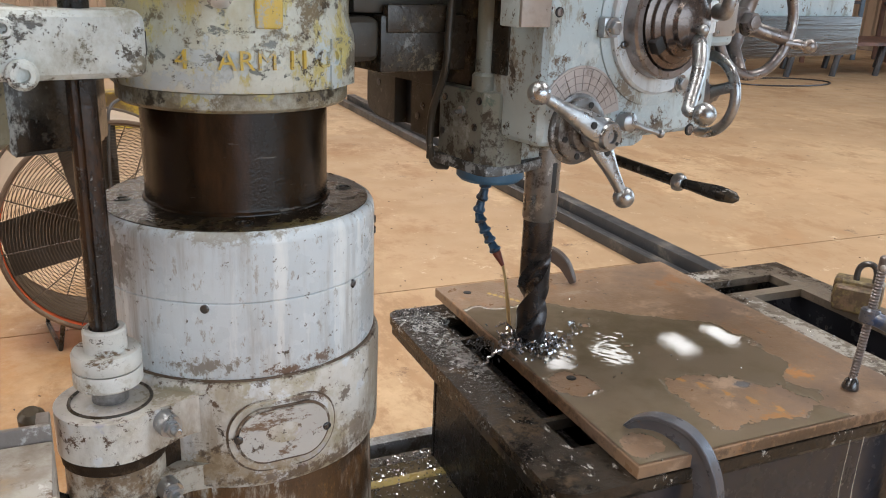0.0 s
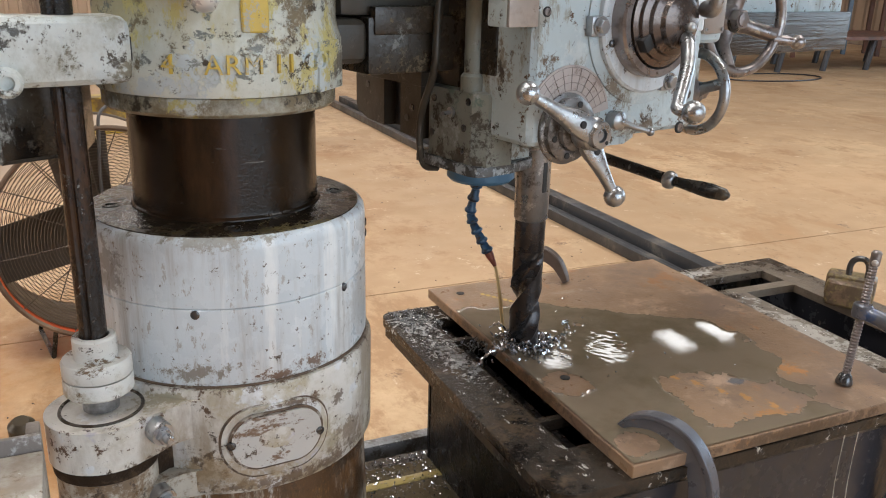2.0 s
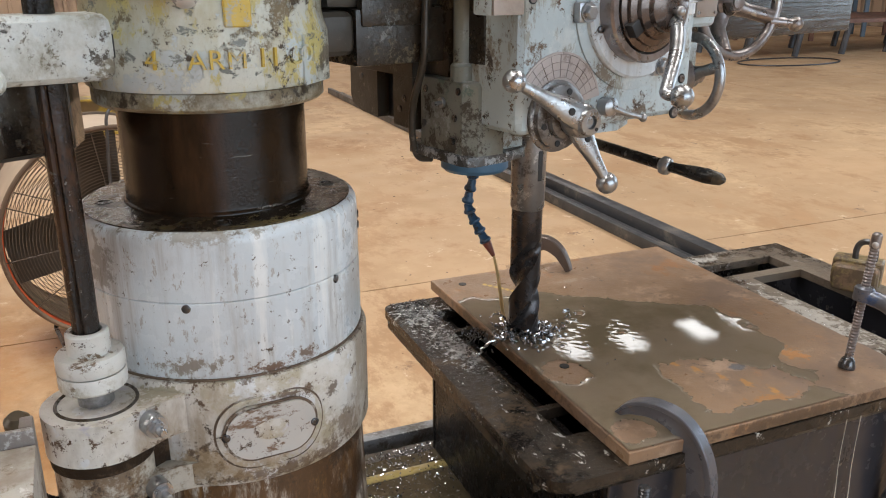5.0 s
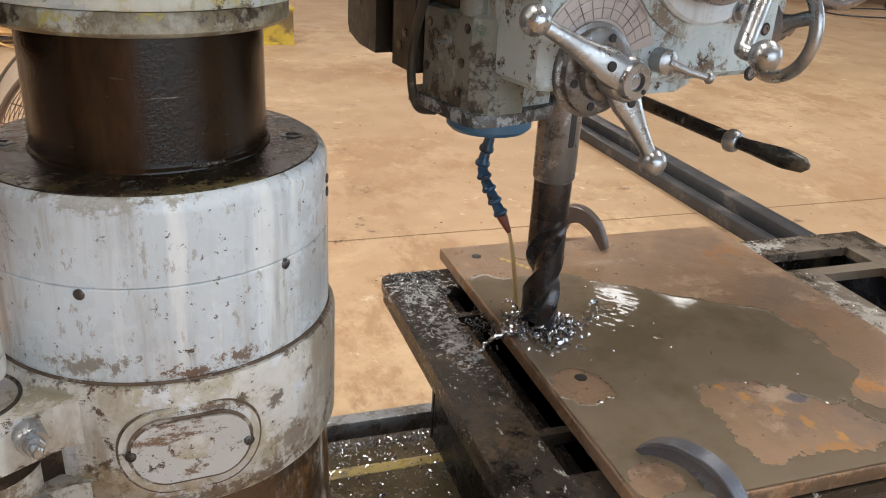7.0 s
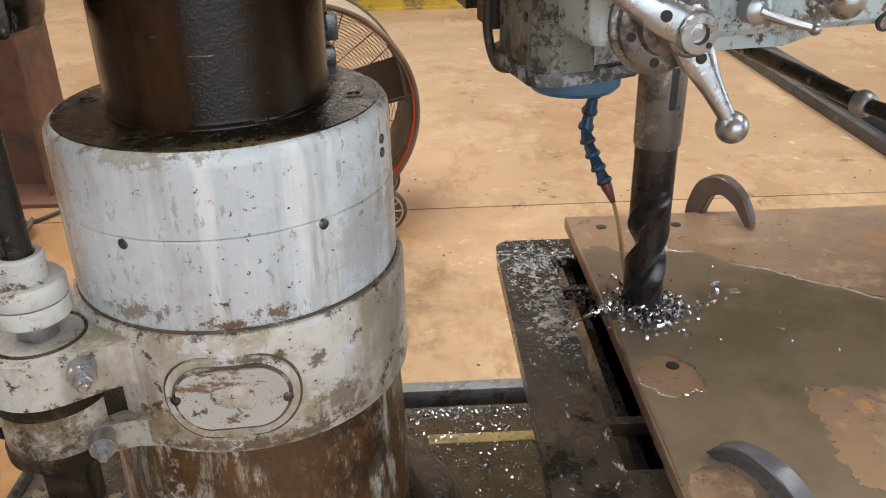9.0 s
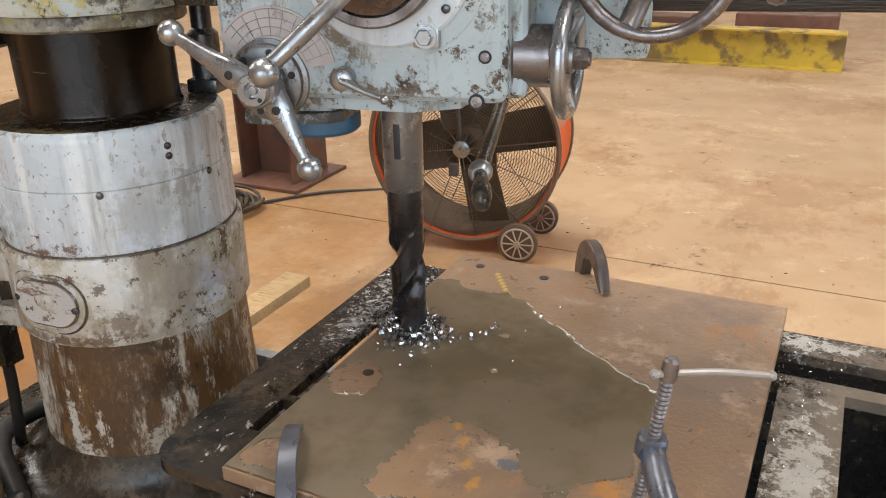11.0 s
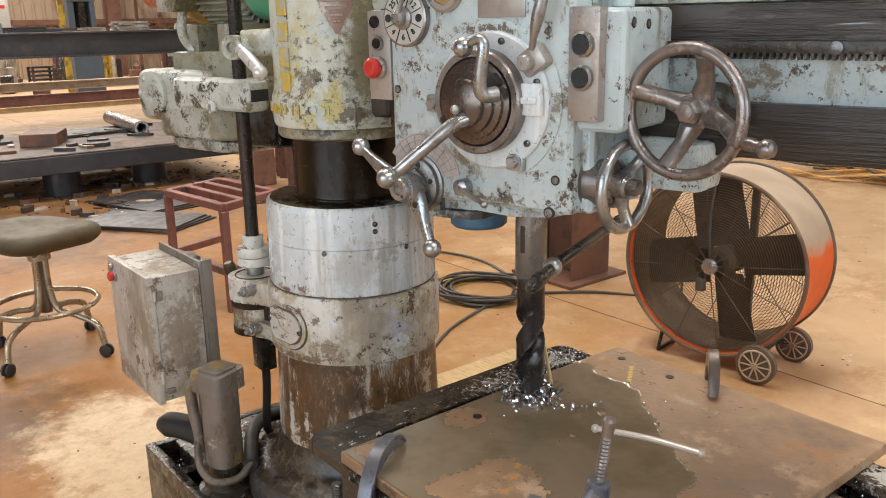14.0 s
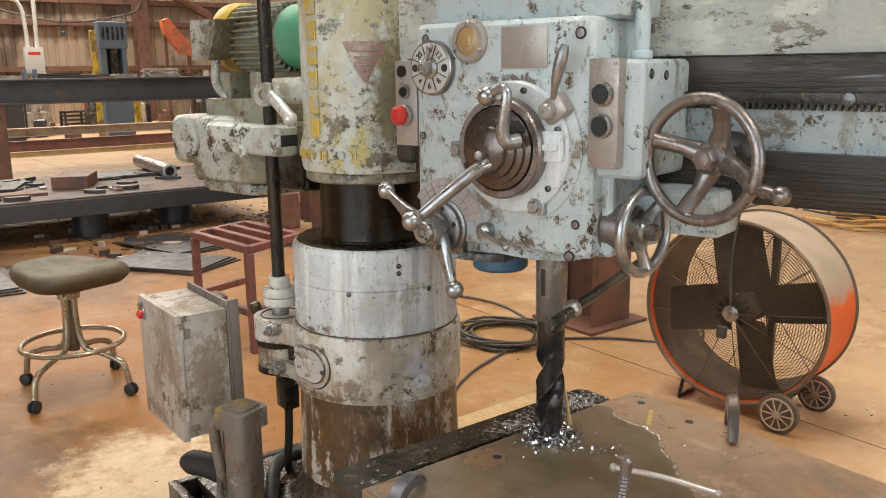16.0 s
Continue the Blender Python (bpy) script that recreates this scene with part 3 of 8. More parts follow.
CHROME = surface("dull_chrome", (0.40, 0.34, 0.25), 0.33, 0.75, 0.15, 20, (((0.24, 0.17, 0.09), 9, 0.48, 0.62, 0.45, 0.3, ONE, 0.7),), 0.1, 90)
BOX_GREY = surface("box_grey_paint", (0.44, 0.405, 0.36), 0.45, 0, 0.12, 12, (((0.25, 0.20, 0.155), 5, 0.45, 0.62, 0.5, 0, (1, 1, 0.5), 0.66), ((0.33, 0.24, 0.15), 5, 0.53, 0.68, 0.55, 0, ONE, 0.72), ((0.16, 0.11, 0.075), 9, 0.555, 0.60, 0.6, 0, ONE, 0.76), ((0.56, 0.54, 0.51), 30, 0.60, 0.64, 0.5, 0, (1, 1, 0.3))), 0.25, 80, marks=(
    ((0.17, 0.115, 0.07), (-0.001, 0.93, 0.66), (0.012, 0.13, 0.24), 26, 0.6, 0.7, 0.55), ((0.20, 0.14, 0.09), (-0.14, 0.93, 0.842), (0.22, 0.12, 0.012), 22, 1.0, 0.85, 0.55),
    ((0.22, 0.16, 0.11), (-0.2, 0.846, 0.51), (0.2, 0.02, 0.06), 30, 1.3, 0.8, 0.55), ((0.26, 0.20, 0.14), (0.0, 0.846, 0.7), (0.04, 0.02, 0.2), 30, 1.3, 0.7, 0.55)))
COVER_PAINT = surface("cover_paint", (0.60, 0.57, 0.53), 0.42, 0, 0.12, 30, (((0.19, 0.115, 0.07), 24, 0.525, 0.56, 0.5, 0, (0.6, 1, 1), 0.78), ((0.09, 0.06, 0.04), 60, 0.60, 0.63, 0.5, 0, ONE, 0.7)), 0.3, 80)
PUMP_GREY = surface("pump_grey_paint", (0.20, 0.17, 0.15), 0.42, 0.1, 0.2, 16, (((0.12, 0.08, 0.05), 7, 0.5, 0.62, 0.4, 0, (1, 1, 0.4), 0.78), ((0.40, 0.38, 0.36), 14, 0.58, 0.63, 0.4, 0, ONE, 0.75), ((0.30, 0.22, 0.08), 6, 0.58, 0.66, 0.4, 0, ONE, 0.7)), 0.25, 80)
RED = surface("red_button", (0.55, 0.035, 0.03), 0.25, 0, 0.05, 20, (), 0)
BLACK = surface("black_button", (0.012, 0.012, 0.012), 0.3, 0, 0.1, 20, (), 0)
GREEN = surface("green_motor_paint", (0.10, 0.36, 0.22), 0.4, 0, 0.12, 12, (), 0.06, 60)
MOTOR = surface("oily_motor_paint", (0.30, 0.29, 0.23), 0.42, 0.1, 0.2, 20, (((0.16, 0.135, 0.07), 6, 0.47, 0.62, 0.4, 0, ONE, 0.75), ((0.07, 0.055, 0.035), 12, 0.56, 0.62, 0.4, 0, ONE, 0.8), ((0.42, 0.44, 0.42), 14, 0.58, 0.62, 0.4, 0, ONE, 0.7)), 0.3, 80)
LETTER = surface("yellow_letter_paint", (0.58, 0.41, 0.07), 0.45, 0, 0.15, 60, (((0.42, 0.41, 0.34), 34, 0.49, 0.55, 0.5, 0, ONE, 0.75), ((0.12, 0.08, 0.04), 70, 0.60, 0.63, 0.5, 0, ONE, 0.75)), 0.2, 160)
FLANGE_WORN = surface("worn_flange_paint", (0.075, 0.07, 0.065), 0.28, 0.1, 0.3, 24, (((0.36, 0.38, 0.39), 16, 0.54, 0.61, 0.35, 0.1, ONE, 0.75), ((0.035, 0.028, 0.02), 12, 0.54, 0.60, 0.3, 0, ONE, 0.78)), 0.5, 70)
RUSTY_YELLOW = surface("rusty_yellow_paint", (0.27, 0.20, 0.085), 0.45, 0, 0.2, 20, (((0.13, 0.085, 0.05), 9, 0.46, 0.54, 0.5, 0, ONE, 0.75), ((0.25, 0.16, 0.10), 20, 0.56, 0.62, 0.4, 0.2, ONE, 0.72)), 0.3, 70)
GRIMY_PAINT = surface("grimy_gear_paint", (0.60, 0.62, 0.59), 0.4, 0.0, 0.12, 24, (
    ((0.28, 0.255, 0.18), 4, 0.46, 0.64, 0.45, 0, (1, 1, 0.7), 0.72),
    ((0.56, 0.59, 0.58), 9, 0.56, 0.62, 0.4, 0, ONE, 0.72),
    ((0.20, 0.18, 0.13), 9, 0.53, 0.57, 0.45, 0, ONE, 0.8),
    ((0.06, 0.048, 0.033), 9, 0.565, 0.585, 0.35, 0, ONE, 0.8),
    ((0.07, 0.05, 0.035), 45, 0.60, 0.625, 0.4, 0, ONE, 0.72)), 0.7, 45)
OILY_CASE = surface("oily_gear_paint", (0.44, 0.45, 0.41), 0.4, 0.0, 0.15, 24, (
    ((0.25, 0.22, 0.145), 4, 0.44, 0.60, 0.45, 0, (1, 1, 0.7), 0.68),
    ((0.54, 0.56, 0.54), 9, 0.57, 0.62, 0.4, 0, ONE, 0.72),
    ((0.15, 0.13, 0.085), 9, 0.50, 0.55, 0.4, 0, ONE, 0.8),
    ((0.045, 0.036, 0.025), 11, 0.545, 0.575, 0.3, 0, ONE, 0.8)), 0.7, 45)
BRIGHT = surface("scuffed_white_metal", (0.62, 0.61, 0.60), 0.33, 0.4, 0.1, 30, (((0.30, 0.22, 0.15), 20, 0.58, 0.66, 0.45, 0.3, ONE, 0.75),), 0.15, 100)
CHUTE = surface("orange_chute_paint", (0.55, 0.14, 0.06), 0.5, 0, 0.2, 6, (((0.25, 0.12, 0.08), 4, 0.5, 0.6, 0.6, 0, ONE, 0.72),), 0.1, 60)
BADGE = surface("red_brown_badge", (0.30, 0.19, 0.16), 0.42, 0.2, 0.15, 30, (((0.42, 0.36, 0.32), 20, 0.52, 0.6, 0.4, 0.4, ONE, 0.72),), 0.1, 120)
BEAM_PAINT = surface("peeling_beam_paint", (0.52, 0.54, 0.50), 0.42, 0.0, 0.12, 24, (
    ((0.62, 0.63, 0.56), 5, 0.52, 0.57, 0.45, 0, (0.5, 1, 1), 0.72),
    ((0.58, 0.52, 0.25), 6, 0.59, 0.63, 0.5, 0, (0.5, 1, 1), 0.72),
    ((0.36, 0.31, 0.27), 6, 0.55, 0.575, 0.5, 0, (0.5, 1, 1.2), 0.72),
    ((0.30, 0.38, 0.33), 9, 0.60, 0.63, 0.4, 0, ONE, 0.75),
    ((0.26, 0.235, 0.20), 16, 0.55, 0.57, 0.5, 0, (0.7, 1, 1.4), 0.76),
    ((0.07, 0.052, 0.035), 14, 0.575, 0.59, 0.45, 0, (0.6, 1, 1.4), 0.8)), 1.0, 36)
GRIME = surface("brown_grime", (0.12, 0.078, 0.05), 0.42, 0.0, 0.3, 40, (((0.40, 0.36, 0.31), 16, 0.545, 0.58, 0.45, 0, ONE, 0.8), ((0.05, 0.033, 0.022), 20, 0.56, 0.60, 0.35, 0, ONE, 0.75)), 0.4, 80)
PLUG = surface("orange_oily_plug", (0.46, 0.24, 0.045), 0.35, 0, 0.2, 30, (((0.20, 0.11, 0.04), 20, 0.5, 0.62, 0.4, 0, ONE, 0.72),), 0.15, 80)
DECK = surface("rusty_deck_plate", (0.068, 0.044, 0.033), 0.6, 0.1, 0.25, 6, (((0.17, 0.10, 0.065), 2, 0.5, 0.62, 0.6, 0, ONE, 0.75), ((0.05, 0.038, 0.032), 5, 0.54, 0.6, 0.5, 0.1, ONE, 0.78)), 0.2, 60)
EAR_GRIME = surface("grimy_ear_paint", (0.20, 0.135, 0.08), 0.34, 0.0, 0.25, 30, (((0.50, 0.46, 0.39), 8, 0.44, 0.54, 0.45, 0, ONE, 0.78), ((0.07, 0.045, 0.028), 9, 0.53, 0.58, 0.3, 0, ONE, 0.78), ((0.42, 0.38, 0.44), 14, 0.59, 0.63, 0.3, 0, ONE, 0.75)), 0.4, 70)
BEADS = surface("coolant_beads", (0.20, 0.17, 0.12), 0.03, 0, 0.05, 60, (), 0, spec=1.0)
STRAP = surface("muddy_strap", (0.34, 0.255, 0.085), 0.35, 0, 0.2, 20, (((0.15, 0.115, 0.06), 14, 0.5, 0.6, 0.3, 0, ONE, 0.75),), 0.1, 80)
CAPSTAN = surface("oily_capstan_steel", (0.17, 0.135, 0.12), 0.24, 0.8, 0.2, 24, (((0.07, 0.05, 0.04), 8, 0.48, 0.64, 0.3, 0.4, ONE, 0.7),), 0.1, 90)
SECTOR = surface("printed_plate", (0.50, 0.45, 0.43), 0.4, 0.3, 0.1, 40, (((0.30, 0.25, 0.23), 20, 0.52, 0.62, 0.4, 0.3, ONE, 0.75),), 0.06, 120)
WHITE_DIAL = surface("dial_white", (0.50, 0.49, 0.46), 0.4, 0, 0.08, 60)
AMBER = surface("amber_sight", (0.42, 0.27, 0.12), 0.12, 0, 0.2, 40, (((0.60, 0.50, 0.35), 30, 0.5, 0.6, 0.15, 0, ONE),), 0)
CHIP = surface("bright_chips", (0.62, 0.62, 0.64), 0.2, 0.95, 0.3, 60, (), 0.1, 200)
WALL_SHEET = surface("wall_sheet_paint", (0.42, 0.31, 0.22), 0.6, 0.0, 0.15, 1.2, (((0.13, 0.085, 0.06), 0.8, 0.5, 0.66, 0.6, 0, (1, 1, 0.4)),), 0.1, 20)
ROOF_SHEET = surface("roof_sheet", (0.34, 0.30, 0.26), 0.6, 0.1, 0.12, 1.0)
BLUE_GREY = surface("blue_grey_machine", (0.11, 0.15, 0.20), 0.5, 0.1, 0.2, 4)
POOL = surface("muddy_bed_coolant", (0.075, 0.058, 0.034), 0.06, 0.0, 0.2, 12, (((0.13, 0.10, 0.06), 6, 0.48, 0.62, 0.08, 0, ONE, 0.72), ((0.45, 0.43, 0.40), 60, 0.60, 0.63, 0.15, 0.2, ONE, 0.76)), 0.05, 50, spec=1.0)
PUDDLE = surface("muddy_coolant", (0.225, 0.176, 0.122), 0.07, 0.0, 0.12, 10, (((0.15, 0.12, 0.075), 5, 0.45, 0.65, 0.05, 0, ONE),), 0.014, 55, spec=1.0)

LINER = surface("drum_liner_brown", (0.15, 0.095, 0.06), 0.6, 0, 0.25, 8, (((0.30, 0.21, 0.14), 4, 0.52, 0.68, 0.6, 0, ONE),), 0.1, 60)


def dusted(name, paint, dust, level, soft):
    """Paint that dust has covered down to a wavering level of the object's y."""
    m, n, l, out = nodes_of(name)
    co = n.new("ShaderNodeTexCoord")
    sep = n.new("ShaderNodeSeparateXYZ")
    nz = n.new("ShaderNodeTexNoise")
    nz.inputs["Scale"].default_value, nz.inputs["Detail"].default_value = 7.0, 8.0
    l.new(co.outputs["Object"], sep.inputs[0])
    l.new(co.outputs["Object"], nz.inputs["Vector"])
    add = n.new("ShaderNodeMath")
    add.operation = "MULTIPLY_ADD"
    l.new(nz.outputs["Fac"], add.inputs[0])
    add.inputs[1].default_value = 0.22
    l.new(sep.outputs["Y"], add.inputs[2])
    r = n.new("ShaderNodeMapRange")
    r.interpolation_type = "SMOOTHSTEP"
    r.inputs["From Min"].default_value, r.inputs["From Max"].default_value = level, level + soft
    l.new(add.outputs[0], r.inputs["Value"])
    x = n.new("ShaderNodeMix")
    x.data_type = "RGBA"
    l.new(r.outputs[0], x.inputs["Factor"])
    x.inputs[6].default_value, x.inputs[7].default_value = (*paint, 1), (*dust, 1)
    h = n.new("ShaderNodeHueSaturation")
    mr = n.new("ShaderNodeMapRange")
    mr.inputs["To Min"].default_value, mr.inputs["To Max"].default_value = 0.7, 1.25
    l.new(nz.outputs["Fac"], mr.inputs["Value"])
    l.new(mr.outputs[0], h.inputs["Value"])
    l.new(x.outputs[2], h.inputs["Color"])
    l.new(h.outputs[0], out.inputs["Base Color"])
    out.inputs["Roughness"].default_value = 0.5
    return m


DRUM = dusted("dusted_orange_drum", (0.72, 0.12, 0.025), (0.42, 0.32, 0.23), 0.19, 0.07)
STREAM = surface("amber_coolant", (0.74, 0.54, 0.27), 0.08, 0, 0.1, 60, (), 0)

# ---- mesh helpers ----


def box(bm, a, b, bevel=0.0, seg=2, m=None):
    made = bmesh.ops.create_cube(bm, size=1.0)["verts"]
    for v in made:
        v.co = Vector([a[i] + (v.co[i] + 0.5) * (b[i] - a[i]) for i in range(3)])
    if bevel:
        edges = {e for v in made for e in v.link_edges}
        made = bmesh.ops.bevel(bm, geom=list(edges), offset=bevel, segments=seg, profile=0.6, affect="EDGES")["verts"]
    if m is not None:
        bmesh.ops.transform(bm, matrix=m, verts=list({v for f in {f for v in made for f in v.link_faces} for v in f.verts}))
    return bm


def lathe(bm, profile, segs=48, m=None):
    """Turns (radius, height) pairs about z; closes the ends."""
    m = m or Matrix()
    rings = []
    for r, z in profile:
        rings.append([bm.verts.new(m @ Vector((r * math.cos(2 * math.pi * i / segs), r * math.sin(2 * math.pi * i / segs), z))) for i in range(segs)])
    for p, q in zip(rings, rings[1:]):
        for i in range(segs):
            bm.faces.new((p[i], p[(i + 1) % segs], q[(i + 1) % segs], q[i]))
    bm.faces.new(rings[0][::-1])
    bm.faces.new(rings[-1])
    return bm


def axis(at, way, roll=0):
    """A matrix that takes z to way, at a place."""
    return Matrix.Translation(at) @ Vector(way).to_track_quat("Z", "Y").to_matrix().to_4x4() @ pose(0, 0, 0, 0, 0, roll)


def rod(bm, a, b, r, segs=16, r2=None, bevel=0.0):
    a, b = Vector(a), Vector(b)
    d = (b - a).length
    r2 = r if r2 is None else r2
    prof = [(r - bevel, 0), (r, bevel), (r2, d - bevel), (r2 - bevel, d)] if bevel else [(r, 0), (r2, d)]
    return lathe(bm, prof, segs, axis(a, b - a))


def tube(bm, pts, r, segs=10, closed=False):
    pts = [Vector(p) for p in pts]
    n = len(pts)
    rs = r if isinstance(r, (list, tuple)) else [r] * n
    rings, prev = [], None
    for i, p in enumerate(pts):
        if closed:
            t = pts[(i + 1) % n] - pts[i - 1]
        else:
            t = pts[min(i + 1, n - 1)] - pts[max(i - 1, 0)]
        t.normalize()
        if prev is None:
            prev = t.orthogonal().normalized()
        prev = (prev - t * prev.dot(t)).normalized()
        w = t.cross(prev)
        rings.append([bm.verts.new(p + rs[i] * (math.cos(2 * math.pi * k / segs) * prev + math.sin(2 * math.pi * k / segs) * w)) for k in range(segs)])
    for i in range(n if closed else n - 1):
        p, q = rings[i], rings[(i + 1) % n]
        for k in range(segs):
            bm.faces.new((p[k], p[(k + 1) % segs], q[(k + 1) % segs], q[k]))
    if not closed:
        bm.faces.new(rings[0][::-1])
        bm.faces.new(rings[-1])
    return bm


def curve_pts(ctrl, steps=8):
    """A smooth line through the control points."""
    c = [Vector(p) for p in ctrl]
    c = [2 * c[0] - c[1]] + c + [2 * c[-1] - c[-2]]
    res = []
    for i in range(1, len(c) - 2):
        for s in range(steps):
            t = s / steps
            p0, p1, p2, p3 = c[i - 1:i + 3]
            res.append(0.5 * (2 * p1 + (p2 - p0) * t + (2 * p0 - 5 * p1 + 4 * p2 - p3) * t * t + (3 * p1 - p0 - 3 * p2 + p3) * t ** 3))
    return res + [c[-2]]


def prism(bm, outline, z0, z1, m=None, bevel=0.0, seg=2):
    m = m or Matrix()
    lo = [bm.verts.new((x, y, z0)) for x, y in outline]
    hi = [bm.verts.new((x, y, z1)) for x, y in outline]
    n = len(lo)
    bm.faces.new(lo[::-1])
    top = bm.faces.new(hi)
    for i in range(n):
        bm.faces.new((lo[i], lo[(i + 1) % n], hi[(i + 1) % n], hi[i]))
    verts = lo + hi
    if bevel:
        made = bmesh.ops.bevel(bm, geom=list(top.edges), offset=bevel, segments=seg, profile=0.6, affect="EDGES")["verts"]
        verts = list({v for v in lo + hi + made if v.is_valid})
    bmesh.ops.transform(bm, matrix=m, verts=verts)
    return bm


def rounded(w, h, r, n=6):
    """The outline of a rounded rectangle round the origin."""
    res = []
    for cx, cy, a0 in ((w / 2 - r, h / 2 - r, 0), (-w / 2 + r, h / 2 - r, 90), (-w / 2 + r, -h / 2 + r, 180), (w / 2 - r, -h / 2 + r, 270)):
        for i in range(n + 1):
            a = radians(a0 + 90 * i / n)
            res.append((cx + r * math.cos(a), cy + r * math.sin(a)))
    return res


def ball(bm, at, r, seg=20):
    bmesh.ops.create_uvsphere(bm, u_segments=seg, v_segments=seg // 2, radius=r, matrix=Matrix.Translation(at))
    return bm


def text_into(bm, words, size, depth, m):
    """Raised letters in the built-in font, centred, in the xy plane of m."""
    cu = bpy.data.curves.new("letters", "FONT")
    cu.body, cu.size, cu.extrude, cu.align_x, cu.align_y = words, size, depth, "CENTER", "CENTER"
    ob = bpy.data.objects.new("letters", cu)
    me = bpy.data.meshes.new_from_object(ob)
    me.transform(m)
    bm.from_mesh(me)
    bpy.data.objects.remove(ob)
    bpy.data.meshes.remove(me)
    return bm


def as_mesh(name, bm, material, angle=35):
    me = bpy.data.meshes.new(name)
    bmesh.ops.recalc_face_normals(bm, faces=bm.faces)
    bm.to_mesh(me)
    bm.free()
    me.materials.append(material)
    me.polygons.foreach_set("use_smooth", [True] * len(me.polygons))
    me.set_sharp_from_angle(angle=radians(angle))
    return me


def part(name, bm, material, parent, label="", angle=35):
    ob = new(name, as_mesh(name, bm, material, angle))
    ob.parent = parent
    return tagged(ob, label)


def solo(name, bm, material, label, category, m=None, group="", kind="", angle=35):
    ob = new(name, as_mesh(name, bm, material, angle))
    if m is not None:
        ob.matrix_world = m
    return tagged(ob, label, category, group, kind)


def thing(name, label, category, m=None, group="", kind=""):
    ob = new(name)
    ob.empty_display_size = 0.05
    if m is not None:
        ob.matrix_world = m
    return tagged(ob, label, category, group, kind)


def B():
    return bmesh.new()


def bolt(bm, at, way, r=0.009, h=0.006, seg=6):
    """A hexagon head on a washer."""
    lathe(bm, [(r * 1.35, 0), (r * 1.35, h * 0.3)], 16, axis(at, way))
    lathe(bm, [(r, h * 0.3), (r, h * 0.9), (r * 0.85, h)], seg, axis(at, way))


def socket(bm, at, way, r=0.008):
    """A counterbored socket screw: a dark ring and head."""
    lathe(bm, [(r, -0.002), (r, 0.0012), (r * 0.75, 0.0015), (r * 0.72, -0.001)], 16, axis(at, way))


COL = Vector((0.285, 1.302, 0))
MACHINE = pose(COL.x, COL.y, 0, 0, 0, 12.5)  # u along the arm, v to the back

def sweep(bm, pts, side, outline, sizes):
    """A section (out, aside) swept along a plane curve whose plane is square to side; sizes: (out, aside) scales from end to end."""
    side = Vector(side).normalized()
    rings, n = [], len(pts)
    for i, p in enumerate(pts):
        t = (pts[min(i + 1, n - 1)] - pts[max(i - 1, 0)]).normalized()
        o = side.cross(t).normalized()
        f = i / (n - 1) * (len(sizes) - 1)
        k = min(int(f), len(sizes) - 2)
        a, b = (sizes[k][e] + (sizes[k + 1][e] - sizes[k][e]) * (f - k) for e in (0, 1))
        rings.append([bm.verts.new(p + o * x * a + side * y * b) for x, y in outline])
    m = len(outline)
    for p, q in zip(rings, rings[1:]):
        for i in range(m):
            bm.faces.new((p[i], p[(i + 1) % m], q[(i + 1) % m], q[i]))
    bm.faces.new(rings[0][::-1])
    bm.faces.new(rings[-1])


# ---- the hall ----
bm = B()
box(bm, (-60, -60, -0.35), (60, 60, -0.012))
solo("ground", bm, JOINT, "dark dirt under the concrete slabs", "ground", kind="structure")
floor = thing("floor", "tan, dirt-stained concrete slab floor with joints", "floor", kind="structure")
XS = [-26.6, -21.6, -16.6, -11.6, -6.6, 7.45, 12.4, 17.6]
YS = [-10.0, -6.67, -1.67, 3.33, 8.33, 13.33, 18.33, 23.0]
for i in range(len(XS) - 1):
    for j in range(len(YS) - 1):
        bm = B()
        box(bm, (XS[i] + 0.004, YS[j] + 0.004, -0.012), (XS[i + 1] - 0.004, YS[j + 1] - 0.004, 0.0))
        part("slab", bm, FLOOR, floor)


def sheet_wall(name, a, b, z0, z1, material, label):
    """A wall of ribbed sheet between two plan points."""
    a, b = Vector(a), Vector(b)
    d = (b - a).normalized()
    nrm = Vector((-d.y, d.x))
    length, pitch = (b - a).length, 0.3
    bm, n = B(), int(length / pitch)
    line = []
    for i in range(n + 1):
        for f, h in ((0.0, 0.0), (0.62, 0.0), (0.7, 0.045), (0.92, 0.045)):
            if (i + f) * pitch < length - 0.01:
                line.append(((i + f) * pitch, h))
    line.append((length, 0.0))
    loop = [a + d * s + nrm * h for s, h in line] + [a + d * s + nrm * (h + 0.02) for s, h in reversed(line)]
    lo = [bm.verts.new((q.x, q.y, z0)) for q in loop]
    hi = [bm.verts.new((q.x, q.y, z1)) for q in loop]
    for i in range(len(loop)):
        k = (i + 1) % len(loop)
        bm.faces.new((lo[i], lo[k], hi[k], hi[i]))
    return solo(name, bm, material, label, "wall", kind="structure", angle=20)


west = sheet_wall("wall_west", (-26.5, -13), (-26.5, 27), 0, 8.1, WALL_SHEET, "brown corrugated steel sheet wall of the shop")
sheet_wall("wall_north", (17.6, 22.9), (-26.5, 22.9), 0, 8.1, WALL_SHEET, "brown corrugated steel sheet wall of the shop")
# south and east walls are added to frame the daylight openings
sheet_wall("wall_south_west", (-26.5, -9.9), (-1.6, -9.9), 0, 8.1, WALL_SHEET, "brown corrugated sheet wall added beside the open door")
sheet_wall("wall_south_east", (11.6, -9.9), (17.6, -9.9), 0, 8.1, WALL_SHEET, "brown corrugated sheet wall added beside the open door")
sheet_wall("wall_south_head", (-1.6, -9.95), (11.6, -9.95), 6.0, 8.1, WALL_SHEET, "brown corrugated sheet added above the door opening")
